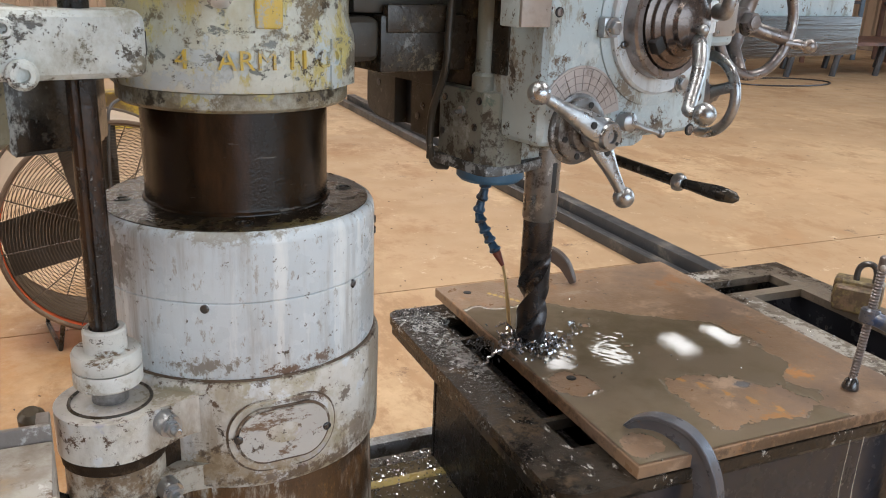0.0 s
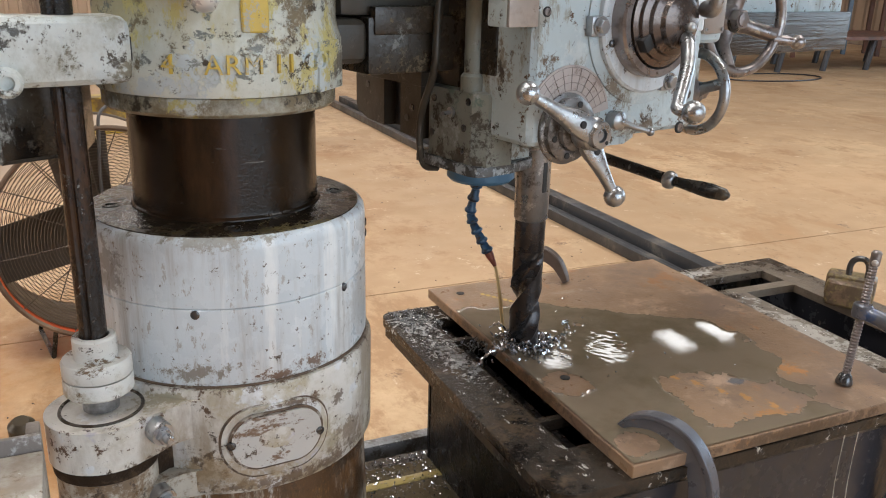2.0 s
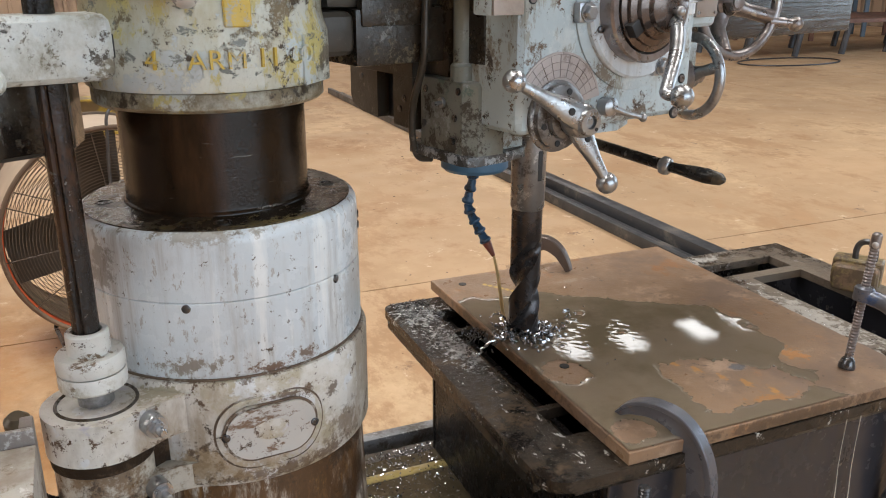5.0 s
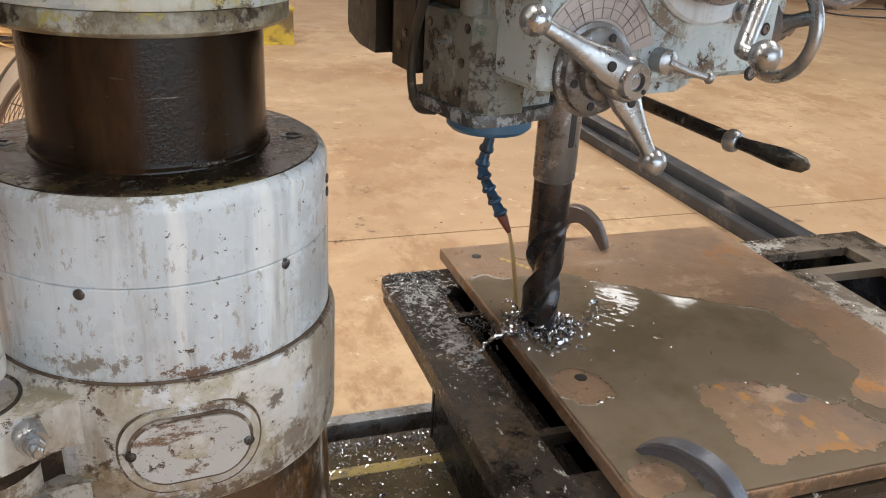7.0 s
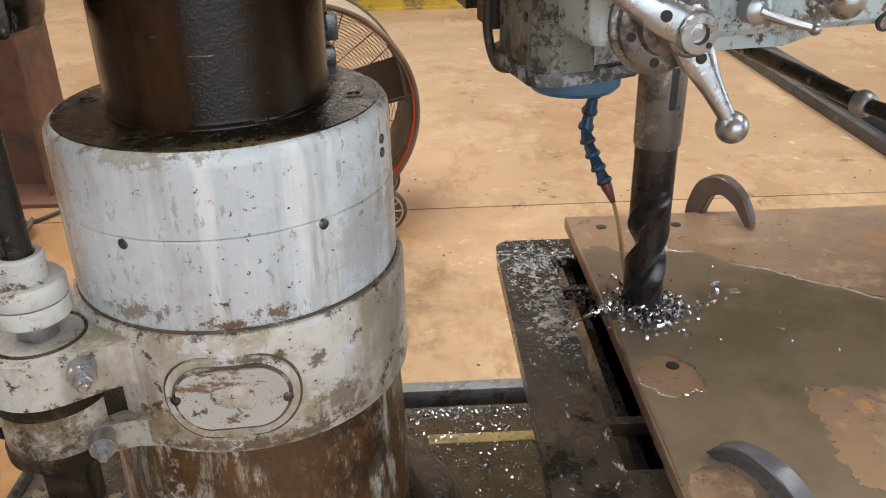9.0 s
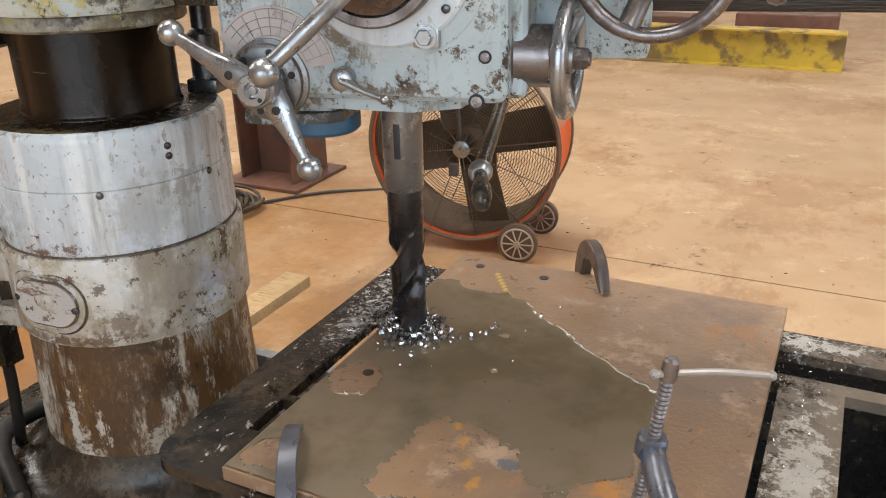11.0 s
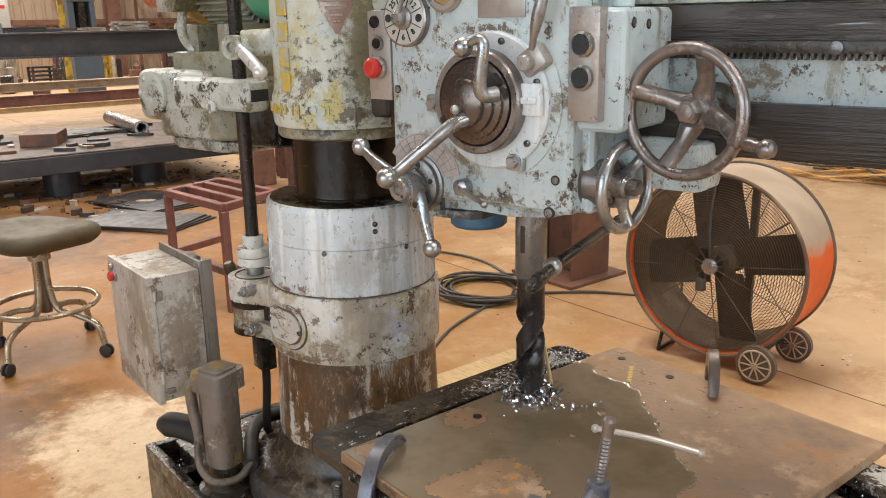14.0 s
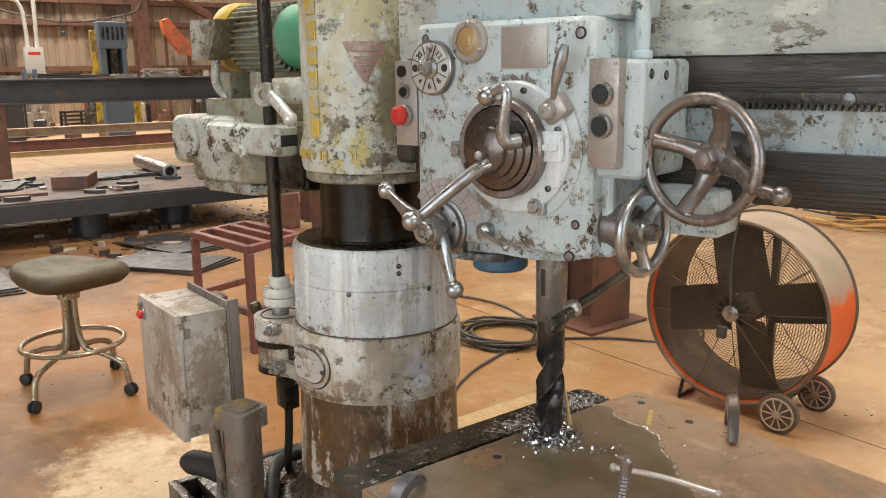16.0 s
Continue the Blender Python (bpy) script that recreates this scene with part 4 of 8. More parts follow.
sheet_wall("wall_east_south", (17.75, -9.9), (17.75, -2.6), 0, 8.1, WALL_SHEET, "brown corrugated sheet wall added beside the side opening")
sheet_wall("wall_east_north", (17.75, 8.6), (17.75, 23), 0, 8.1, WALL_SHEET, "brown corrugated sheet wall added beside the side opening")
sheet_wall("wall_east_head", (17.8, -2.6), (17.8, 8.6), 6.3, 8.1, WALL_SHEET, "brown corrugated sheet added above the side opening")
# unseen roof, added so that light enters only where lamps are set
bm = B()
box(bm, (-26.7, -10.2, 8.2), (18.0, 23.2, 8.35))
solo("ceiling", bm, ROOF_SHEET, "grey sheet metal roof, unseen, added to close the hall", "ceiling", kind="structure")
# pale opaque panels added above the overhead lamps, below the closed roof
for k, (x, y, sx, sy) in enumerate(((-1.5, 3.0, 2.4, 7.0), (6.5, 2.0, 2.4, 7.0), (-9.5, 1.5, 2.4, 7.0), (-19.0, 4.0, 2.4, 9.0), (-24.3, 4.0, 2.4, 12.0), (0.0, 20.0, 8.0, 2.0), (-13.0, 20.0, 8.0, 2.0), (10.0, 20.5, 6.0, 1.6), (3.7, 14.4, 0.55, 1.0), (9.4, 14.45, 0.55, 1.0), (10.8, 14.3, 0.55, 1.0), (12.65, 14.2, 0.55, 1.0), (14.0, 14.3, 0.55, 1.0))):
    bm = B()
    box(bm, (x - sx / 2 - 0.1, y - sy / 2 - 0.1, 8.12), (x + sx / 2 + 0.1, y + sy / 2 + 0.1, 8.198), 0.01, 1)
    solo("skylight_%d" % (k + 1), bm, WHITE_DIAL, "pale opaque panel added above an overhead lamp", "skylight", kind="structure")

# ---- machine base ----
base = thing("cast_bed", "oil-soaked black cast iron drill base full of chips", "machine base")
bm = B()
box(bm, (-0.262, 0.872, 0.0), (2.05, 1.79, 0.20), 0.012)
part("bed", bm, BLACK_STEEL, base)
for y0, y1, z1 in ((0.874, 0.902, 0.25), (0.955, 1.70, 0.246), (1.752, 1.788, 0.25)):
    bm = B()
    box(bm, (-0.26, y0, 0.196), (2.048, y1, z1), 0.004)
    part("top_rail", bm, {0.955: OIL_DIRT, 1.752: DUSTY_GLOSS_RAIL}.get(y0, BLACK_STEEL), base)
bm = B()
box(bm, (-0.26, 0.902, 0.196), (-0.232, 1.755, 0.2485), 0.004)
part("end_rail", bm, BLACK_STEEL, base)
for x in (-0.06, 0.18, 0.42):
    bm = B()
    box(bm, (x, 0.90, 0.196), (x + 0.035, 0.958, 0.245), 0.004)
    part("bridge", bm, BLACK_STEEL, base)

# muddy coolant standing on the bed between the column and the table
bm = B()
box(bm, (0.50, 0.975, 0.2464), (0.83, 1.655, 0.2492), 0.0012, 1)
solo("coolant_pool", bm, POOL, "dark muddy coolant standing on the machine base", "puddle", kind="stuff")

# ---- column ----
column = thing("drill_column", "round cast column with white rings over a rusty stump", "column", MACHINE)
bm = B()
lathe(bm, [(0.312, 0.243), (0.317, 0.25), (0.317, 0.296), (0.312, 0.309), (0.302, 0.316), (0.21, 0.3165)], 72)
part("foot_flange", bm, FOOT_GREY, column, "smooth dark grey round foot")
bm = B()
lathe(bm, [(0.303, 0.3155), (0.298, 0.320), (0.268, 0.328), (0.246, 0.342), (0.232, 0.364), (0.2245, 0.395), (0.2205, 0.412)], 72)
part("oil_crust", bm, CRUST, column, "brown oily dirt on the foot")
bm = B()
lathe(bm, [(0.221, 0.33), (0.219, 0.45), (0.212, 0.66)], 64)
part("stump", bm, RUST_STUMP, column, "rust-streaked cream stump")
bm = B()
lathe(bm, [(0.20, 0.652), (0.221, 0.655), (0.225, 0.662), (0.2255, 0.818), (0.222, 0.826), (0.20, 0.83)], 72)
part("clamp_ring", bm, CLAMP_PAINT, column, "grimy off-white clamp ring")
bm = B()
lathe(bm, [(0.19, 0.826), (0.2145, 0.829), (0.217, 0.835), (0.2165, 0.9455), (0.2148, 0.947)], 72)
part("lower_ring", bm, RING_PAINT, column, "white painted ring with oil runs")
bm = B()
lathe(bm, [(0.2148, 0.9475), (0.2162, 0.949), (0.2158, 1.030), (0.2145, 1.039), (0.2105, 1.0455), (0.203, 1.049)], 72)
part("upper_ring", bm, RING_PAINT, column, "white painted ring with oil runs")
bm = B()
lathe(bm, [(0.2052, 1.0475), (0.2035, 1.0497), (0.15, 1.0505), (0.142, 1.052)], 72)
part("ring_top", bm, RING_OIL, column, "black oily top face of the ring")
bm = B()
lathe(bm, [(0.144, 1.045), (0.144, 1.0525), (0.1425, 1.055), (0.1405, 1.057), (0.1398, 1.062), (0.1398, 1.24)], 72)
part("tube", bm, OILED, column, "dark oily steel column tube")
for a in (-110, -15, 75, 165):
    bm = B()
    c = Vector((0.172 * math.cos(radians(a)), 0.172 * math.sin(radians(a)), 1.05))
    lathe(bm, [(0.013, -0.002), (0.013, 0.0015), (0.009, 0.002), (0.0085, -0.001)], 18, axis(c, (0, 0, 1)))
    part("cap_screw", bm, BLACK_STEEL, column)


def on_ring(a, r, z):
    """A place on a ring round the column, by world angle."""
    a = radians(a - 12.5)
    return Vector((r * math.cos(a), r * math.sin(a), z)), Vector((math.cos(a), math.sin(a), 0))


for a, z in ((-50.5, 0.941), (-113.5, 0.940), (5, 0.941), (-17.5, 1.009), (-17.5, 0.991), (60, 0.941), (130, 0.941), (-172, 0.941)):
    p, d = on_ring(a, 0.2155, z)
    bm = B()
    lathe(bm, [(0.0065, -0.003), (0.0065, 0.002), (0.005, 0.003)], 14, axis(p, d))
    part("set_screw", bm, GRAPHITE, column)


def bent_plate(bm, outline, a0, r0, r1, z):
    """A flat outline wrapped round the column at world angle a0, from radius r0 to r1."""
    lo, hi = [], []
    for x, y in outline:
        t = radians(a0 - 12.5) + x / r1
        for r, store in ((r0, lo), (r1, hi)):
            store.append(bm.verts.new((r * math.cos(t), r * math.sin(t), z + y)))
    n = len(lo)
    bm.faces.new(hi)
    for i in range(n):
        bm.faces.new((lo[i], lo[(i + 1) % n], hi[(i + 1) % n], hi[i]))


bm = B()
bent_plate(bm, rounded(0.165, 0.112, 0.054, 10), -86, 0.21, 0.2295, 0.742)
part("cover_boss", bm, CLAMP_PAINT, column, "grimy raised boss")
bm = B()
bent_plate(bm, rounded(0.171, 0.118, 0.056, 10), -86, 0.21, 0.2268, 0.741)
part("boss_grime", bm, GRIME, column, "brown grime round the boss")
bm = B()
bent_plate(bm, rounded(0.147, 0.090, 0.045, 10), -86, 0.22, 0.2312, 0.742)
part("cover_grime", bm, GRIME, column, "brown grime round the cover")
bm = B()
bent_plate(bm, rounded(0.138, 0.082, 0.041, 10), -86, 0.22, 0.2335, 0.742)
part("cover_plate", bm, COVER_PAINT, column, "chipped oval white cover plate")
for a in (-103, -69.5):
    p, d = on_ring(a, 0.2325, 0.742 if a < -90 else 0.735)
    bm = B()
    lathe(bm, [(0.0065, -0.002), (0.0065, 0.002), (0.004, 0.003)], 12, axis(p, d))
    part("cover_screw", bm, GRAPHITE, column)
# the split ear of the clamp ring that carries the elevating screw
ear, ew = on_ring(-140.5, 0.281, 0)
eside = Vector((-ew.y, ew.x, 0))
EAR = Matrix(((ew.x, eside.x, 0, ear.x), (ew.y, eside.y, 0, ear.y), (0, 0, 1, 0), (0, 0, 0, 1)))  # x outwards
bm = B()
rim = [(0.074 * math.cos(radians(a)), 0.074 * math.sin(radians(a))) for a in range(-88, 90, 8)]
prism(bm, [(-0.115, -0.118), (-0.09, -0.092), (-0.055, -0.08), (-0.02, -0.077)] + rim + [(-0.02, 0.077), (-0.042, 0.0785), (-0.060, 0.083), (-0.075, 0.091), (-0.088, 0.103), (-0.10, 0.12)], 0.752, 0.814, EAR, 0.006, 3)
part("ear", bm, CLAMP_PAINT, column, "grimy cream ear for the screw")
bm = B()
lathe(bm, [(0.066, 0.730), (0.070, 0.733), (0.071, 0.742), (0.0715, 0.7525)], 40, EAR)
lathe(bm, [(0.060, 0.652), (0.070, 0.656), (0.0705, 0.672), (0.066, 0.676)], 40, EAR)
part("oil_band", bm, GUNK, column, "black oily band")
bm = B()
lathe(bm, [(0.066, 0.667), (0.0675, 0.672), (0.0675, 0.735), (0.066, 0.74)], 40, EAR)
part("lower_ear", bm, EAR_GRIME, column, "oil-stained cream lower ear")
bm = B()
tube(bm, [EAR @ Vector((0.054 * math.cos(radians(a)), 0.054 * math.sin(radians(a)), 0.8145)) for a in range(0, 360, 8)], 0.0025, 8, True)
part("seat_ring", bm, OIL_DIRT, column)
bm = B()
prism(bm, [(-0.115, -0.112), (-0.08, -0.085), (-0.04, -0.068), (0.0, -0.06), (0.0, 0.066), (-0.035, 0.069), (-0.06, 0.078), (-0.08, 0.095), (-0.10, 0.12)], 0.655, 0.70, EAR, 0.006)
part("web", bm, EAR_GRIME, column, "grimy cast web")
# solid dark fill for the pocket between the ears, shade and grease together
bm = B()
prism(bm, [(-0.115, -0.109), (-0.09, -0.086), (-0.05, -0.071), (0.0, -0.0695), (0.0, 0.05), (-0.06, 0.056), (-0.085, 0.08), (-0.10, 0.10)], 0.699, 0.7525, EAR)
part("recess", bm, GUNK, column, "pocket filled in dark, its shade and grease put into colour")
for at, way in (((-0.196, -0.208, 0.794), (0.12, -1, 0)), ((-0.196, -0.196, 0.683), (0.12, -1, 0))):
    bm = B()
    lathe(bm, [(0.0165, -0.03), (0.0165, 0.0), (0.0145, 0.003)], 20, axis(at, way))
    bolt(bm, Vector(at) + Vector(way).normalized() * 0.002, way, 0.0115, 0.012)
    rod(bm, at, Vector(at) + Vector(way).normalized() * 0.026, 0.0065, 12, bevel=0.002)
    part("clamp_bolt", bm, STEEL, column, "oily steel clamp bolt and nut")
bm = B()
lathe(bm, [(0.2165, 0.8268), (0.2182, 0.8276), (0.2180, 0.8298), (0.2165, 0.8305)], 72)
part("seam_grease", bm, GRIME, column, "brown grease line")
bm = B()
lathe(bm, [(0.2165, 0.6535), (0.2205, 0.6545), (0.2205, 0.6575), (0.2165, 0.6585)], 72)
part("seam_grease", bm, GRIME, column, "brown grease line")

# ---- elevating screw ----
screw = thing("elevating_screw", "dark oily lead screw with a stacked white collar", "lead screw", MACHINE @ Matrix.Translation((ear.x, ear.y, 0)))
bm = B()
outline = []
for k in range(36):
    a = 2 * math.pi * k / 36
    r = 0.0148 if k % 18 in (0, 1) else 0.0178
    outline.append((r * math.cos(a + 0.9), r * math.sin(a + 0.9)))
prism(bm, outline, 0.90, 2.35)
part("shaft", bm, SCREW_OIL, screw, "black oily keyed shaft")
for name, pr in (("neck", [(0.024, 0.816), (0.024, 0.846)]), ("lower_disc", [(0.043, 0.842), (0.0455, 0.845), (0.0455, 0.864), (0.0445, 0.866)]),
                 ("upper_disc", [(0.0445, 0.868), (0.0455, 0.870), (0.0455, 0.888), (0.043, 0.892)]), ("top_collar", [(0.028, 0.890), (0.0285, 0.893), (0.0285, 0.921), (0.026, 0.924), (0.020, 0.924), (0.0195, 0.916)])):
    bm = B()
    lathe(bm, pr, 36)
    part(name, bm, STEEL if name == "neck" else COLLAR_PAINT, screw)

# ---- arm ----
arm = thing("radial_beam", "radial drill arm with peeling grey-green paint and bare ways", "machine arm", MACHINE)
bm = B()
lathe(bm, [(0.150, 1.2), (0.166, 1.203), (0.171, 1.208), (0.171, 1.226), (0.169, 1.229)], 72)
part("skirt", bm, SKIRT, arm, "brown-stained paint-chipped bottom skirt")
bm = B()
lathe(bm, [(0.165, 1.229), (0.176, 1.231), (0.179, 1.237), (0.181, 1.26), (0.181, 1.30), (0.176, 1.315), (0.173, 1.33), (0.173, 2.3)], 72)
part("barrel", bm, BARREL_PAINT, arm, "barrel with flaking grey and yellow paint")
for words, a in (("4", -120.5), ("A", -102.3), ("R", -94.5), ("M", -86.0), ("1", -75.0), ("1", -69.0), ("C", -58.0), ("O", -51.0), ("L", -43.5)):
    bm = B()
    q, d = on_ring(a, 0.1812, 1.274)
    text_into(bm, words, 0.036, 0.004, axis(q, d) @ pose(0, 0, 0.0005))
    part("letter", bm, LETTER if a < -68 else BARREL_PAINT, arm, "raised worn yellow cast letter" if a < -68 else "raised cast letter under grey paint")
bm = B()
bent_plate(bm, [(-0.002, -0.036), (0.085, -0.036), (0.085, 0.022), (0.06, 0.034), (-0.002, 0.034)], -52, 0.176, 0.184, 1.267)
part("barrel_pad", bm, BARREL_PAINT, arm)
bm = B()
box(bm, (0.396, -0.05, 1.327), (1.645, 0.13, 1.49), 0.006)
part("web_panel", bm, PAINT, arm, "pale grey-green web of the arm")
bm = B()
box(bm, (0.40, -0.075, 1.236), (1.65, 0.15, 1.33), 0.004)
part("lower_way", bm, WAY_STEEL, arm, "dark oily lower slideway")
# root pieces: dark colour carries oil and the shade between barrel and head
bm = B()
box(bm, (0.10, -0.078, 1.256), (0.215, 0.14, 1.326), 0.02, 3)
part("arm_root", bm, REAR_CAST, arm, "root of the arm, dark with oil and painted-in shade")
bm = B()
box(bm, (0.216, -0.073, 1.238), (0.3995, 0.148, 1.328), 0.006)
box(bm, (0.225, -0.078, 1.300), (0.36, -0.06, 1.345), 0.006)
part("way_root", bm, OIL_DIRT, arm, "start of the lower slideway, dark with grease and painted-in shade")
bm = B()
box(bm, (0.175, -0.057, 1.3285), (0.395, 0.12, 1.60), 0.01)
part("web_root", bm, REAR_CAST, arm, "inner end of the web, dark with oil and painted-in shade")
bm = B()
box(bm, (0.12, -0.068, 1.408), (1.65, 0.15, 1.492), 0.003)
part("upper_way", bm, WAY_STEEL, arm, "dark oily upper slideway")
bm = B()
box(bm, (0.10, -0.06, 1.491), (1.645, 0.14, 1.95), 0.02)
part("top_beam", bm, BEAM_PAINT, arm, "flaking grey-green upper beam")
bm = B()
box(bm, (0.85, -0.082, 1.412), (1.64, -0.064, 1.432), 0.002)
k = 0.86
while k < 1.635:
    prism(bm, [(k, 1.414), (k + 0.0018, 1.402), (k + 0.0048, 1.402), (k + 0.0066, 1.414)], 0.062, 0.0815, Matrix(((1, 0, 0, 0), (0, 0, -1, 0), (0, 1, 0, 0), (0, 0, 0, 1))))
    k += 0.0108
part("rack", bm, OIL_DIRT, arm, "greasy toothed rack")
for u in (0.95, 1.168, 1.42, 1.60):
    bm = B()
    lathe(bm, [(0.011, -0.004), (0.011, 0.004), (0.006, 0.005)], 16, axis((u, -0.082, 1.421), (0, -1, 0)))
    part("rack_screw", bm, GRAPHITE, arm)

# ---- drill head ----
head = thing("drilling_unit", "chipped pale blue-grey drill head with levers and handwheels", "drill head", MACHINE)
FV = -0.265
bm = B()
box(bm, (0.392, FV, 1.135), (0.805, -0.085, 1.565), 0.022, 3)
part("gear_case", bm, PAINT, head, "chipped pale blue-grey gear case")
bm = B()
box(bm, (0.41, -0.225, 1.56), (0.83, -0.06, 1.80), 0.02)
part("top_case", bm, PAINT, head)
bm = B()
prism(bm, [(0.47, -0.15), (0.52, -0.215), (0.66, -0.225), (0.725, -0.19), (0.75, -0.05), (0.78, 0.06), (0.45, 0.06), (0.45, -0.05)], 1.112, 1.20, None, 0.014)
part("lower_case", bm, PAINT, head, "stained lower case")
bm = B()
box(bm, (0.795, -0.245, 1.285), (0.888, -0.03, 1.49), 0.016, 3)
box(bm, (0.78, -0.225, 1.135), (0.825, -0.03, 1.30), 0.015, 3)
part("saddle", bm, PAINT, head, "pale blue-grey saddle block")
bm = B()
box(bm, (0.80, -0.135, 1.175), (0.985, -0.03, 1.262), 0.015)
part("saddle_foot", bm, PAINT, head)
bm = B()
prism(bm, [(0.368, -0.15), (0.385, -0.172), (0.44, -0.172), (0.44, -0.01), (0.385, -0.01), (0.368, -0.03)], 1.088, 1.212, None, 0.012)
part("side_case", bm, SIDE_PAINT, head, "dirty grey side gear cover")
bm = B()
prism(bm, [(0.424, -0.150), (0.43, -0.158), (0.505, -0.146), (0.517, -0.128), (0.517, 0.015), (0.424, 0.015)], 1.09, 1.20, None, 0.008)
part("inner_case", bm, PAINT, head, "stained pale grey inner case")
bm = B()
prism(bm, [(0.363, -0.152), (0.370, -0.166), (0.384, -0.173), (0.44, -0.170), (0.505, -0.155), (0.523, -0.135), (0.526, 0.02), (0.38, 0.02), (0.363, 0.0)], 1.0715, 1.0895, None, 0.005)
part("case_flange", bm, FLANGE_WORN, head, "worn oily bottom flange of the case")
ALONG_U = Matrix(((0, 0, 1, 0), (1, 0, 0, 0), (0, 1, 0, 0), (0, 0, 0, 1)))
for prof in ([(-0.012, 1.112), (0.052, 1.115), (0.052, 1.205), (-0.012, 1.205)], [(0.108, 1.119), (0.165, 1.123), (0.202, 1.136), (0.208, 1.15), (0.208, 1.205), (0.108, 1.205)], [(-0.012, 1.2052), (0.208, 1.2052), (0.205, 1.234), (-0.012, 1.234)]):
    bm = B()
    prism(bm, prof, 0.362, 0.52, ALONG_U, 0.004)
    part("rear_clamp", bm, REAR_CAST, head, "oily dark grey-brown rear clamp casting")
bm = B()
box(bm, (0.388, 0.050, 1.118), (0.50, 0.110, 1.2045), 0.002)
part("rear_recess", bm, RUBBER, head)
for v, z in ((0.015, 1.165), (0.165, 1.19), (0.03, 1.145)):
    bm = B()
    lathe(bm, [(0.0065, -0.002), (0.0065, 0.0015), (0.004, 0.002)], 12, axis((0.362, v, z), (-1, 0, 0)))
    part("plug", bm, GRAPHITE, head)
bm = B()
tube(bm, curve_pts([(0.340, -0.10, 1.62), (0.340, -0.095, 1.45), (0.337, -0.09, 1.32), (0.337, -0.083, 1.24), (0.352, -0.03, 1.165), (0.355, -0.02, 1.11), (0.37, -0.015, 1.065), (0.40, -0.015, 1.056)]), 0.0065, 12)
part("oil_pipe", bm, REAR_CAST, head, "brown oil pipe")
bm = B()
lathe(bm, [(0.016, 1.23), (0.016, 1.45)], 20, Matrix.Translation((0.388, -0.125, 0)))
lathe(bm, [(0.021, 1.21), (0.021, 1.235), (0.017, 1.24)], 20, Matrix.Translation((0.388, -0.125, 0)))
part("guide_rod", bm, SIDE_PAINT, head)
# dark sheets on the case side put the recess's shade into colour
bm = B()
box(bm, (0.385, -0.09, 1.2), (0.40, -0.0, 1.6), 0.004)
box(bm, (0.388, -0.18, 1.24), (0.396, -0.11, 1.56), 0.003)
part("side_recess", bm, OIL_DIRT, head, "dark sheets for the shaded, oily side recess")
bm = B()
rod(bm, (0.368, -0.095, 1.172), (0.345, -0.1, 1.172), 0.004, 10)
lathe(bm, [(0.009, 0), (0.009, 0.005)], 14, axis((0.368, -0.095, 1.172), (-1, 0, 0)))
part("pin", bm, STEEL, head, "bright steel pin")
for v, z in ((-0.13, 1.15), (-0.125, 1.11), (-0.04, 1.13), (-0.045, 1.19), (-0.14, 1.195)):
    bm = B()
    lathe(bm, [(0.0065, -0.002), (0.0065, 0.0015), (0.004, 0.002)], 12, axis((0.368, v, z), (-1, 0, 0)))
    part("plug", bm, GRAPHITE, head)
bm = B()
lathe(bm, [(0.056, 1.038), (0.062, 1.044), (0.062, 1.066), (0.058, 1.075)], 40, Matrix.Translation((0.462, -0.065, 0)))
part("pump_flange", bm, BLUE, head, "worn blue flange")

# capstan with its ring and three bent levers
CU, CZ = 0.645, 1.333
bm = B()
lathe(bm, [(0.142, 0), (0.142, 0.003), (0.140, 0.004), (0.1, 0.004)], 72, axis((CU, FV, CZ), (0, -1, 0)))
part("face_ring", bm, PAINT, head, "pale blue-grey face ring")
bm = B()
lathe(bm, [(0.122, 0), (0.122, 0.012), (0.118, 0.016), (0.085, 0.017)], 64, axis((CU, FV, CZ), (0, -1, 0)))
part("feed_ring", bm, RING_PAINT, head, "pale blue graduated feed ring")
CC = Vector((CU - 0.012, FV, CZ))
bm = B()
lathe(bm, [(0.093, 0.012), (0.093, 0.040), (0.090, 0.044), (0.079, 0.044), (0.077, 0.040), (0.077, 0.030), (0.07, 0.030)], 56, axis(CC, (0, -1, 0)))
part("capstan_ring", bm, WHEEL_STEEL, head, "dark worn steel capstan ring")
bm = B()
lathe(bm, [(0.076, 0.026), (0.075, 0.046), (0.066, 0.049), (0.065, 0.056), (0.055, 0.060), (0.054, 0.068), (0.043, 0.073), (0.041, 0.082), (0.026, 0.088), (0.008, 0.089)], 48, axis(CC, (0, -1, 0)))
part("capstan_hub", bm, CAPSTAN, head, "stepped oily brown steel capstan hub")
for a in (38, 214):
    # dark blocks for the shaded slots from which the levers leave the hub
    d = Vector((math.cos(radians(a)), 0, math.sin(radians(a))))
    s = Vector((-d.z, 0, d.x))
    bm = B()
    m = Matrix(((d.x, s.x, 0, CC.x), (0, 0, -1, CC.y - 0.046), (d.z, s.z, 0, CC.z), (0, 0, 0, 1)))
    box(bm, (0.036, -0.012, -0.004), (0.072, 0.012, 0.017), 0.003, 2, m)
    part("lever_slot", bm, RUBBER, head)
bm = B()
rod(bm, (CC.x, FV - 0.085, CC.z - 0.008), (CC.x, FV - 0.098, CC.z - 0.008), 0.006, 14)
ball(bm, (CC.x, FV - 0.100, CC.z - 0.008), 0.0085, 16)
part("centre_knob", bm, STEEL, head)


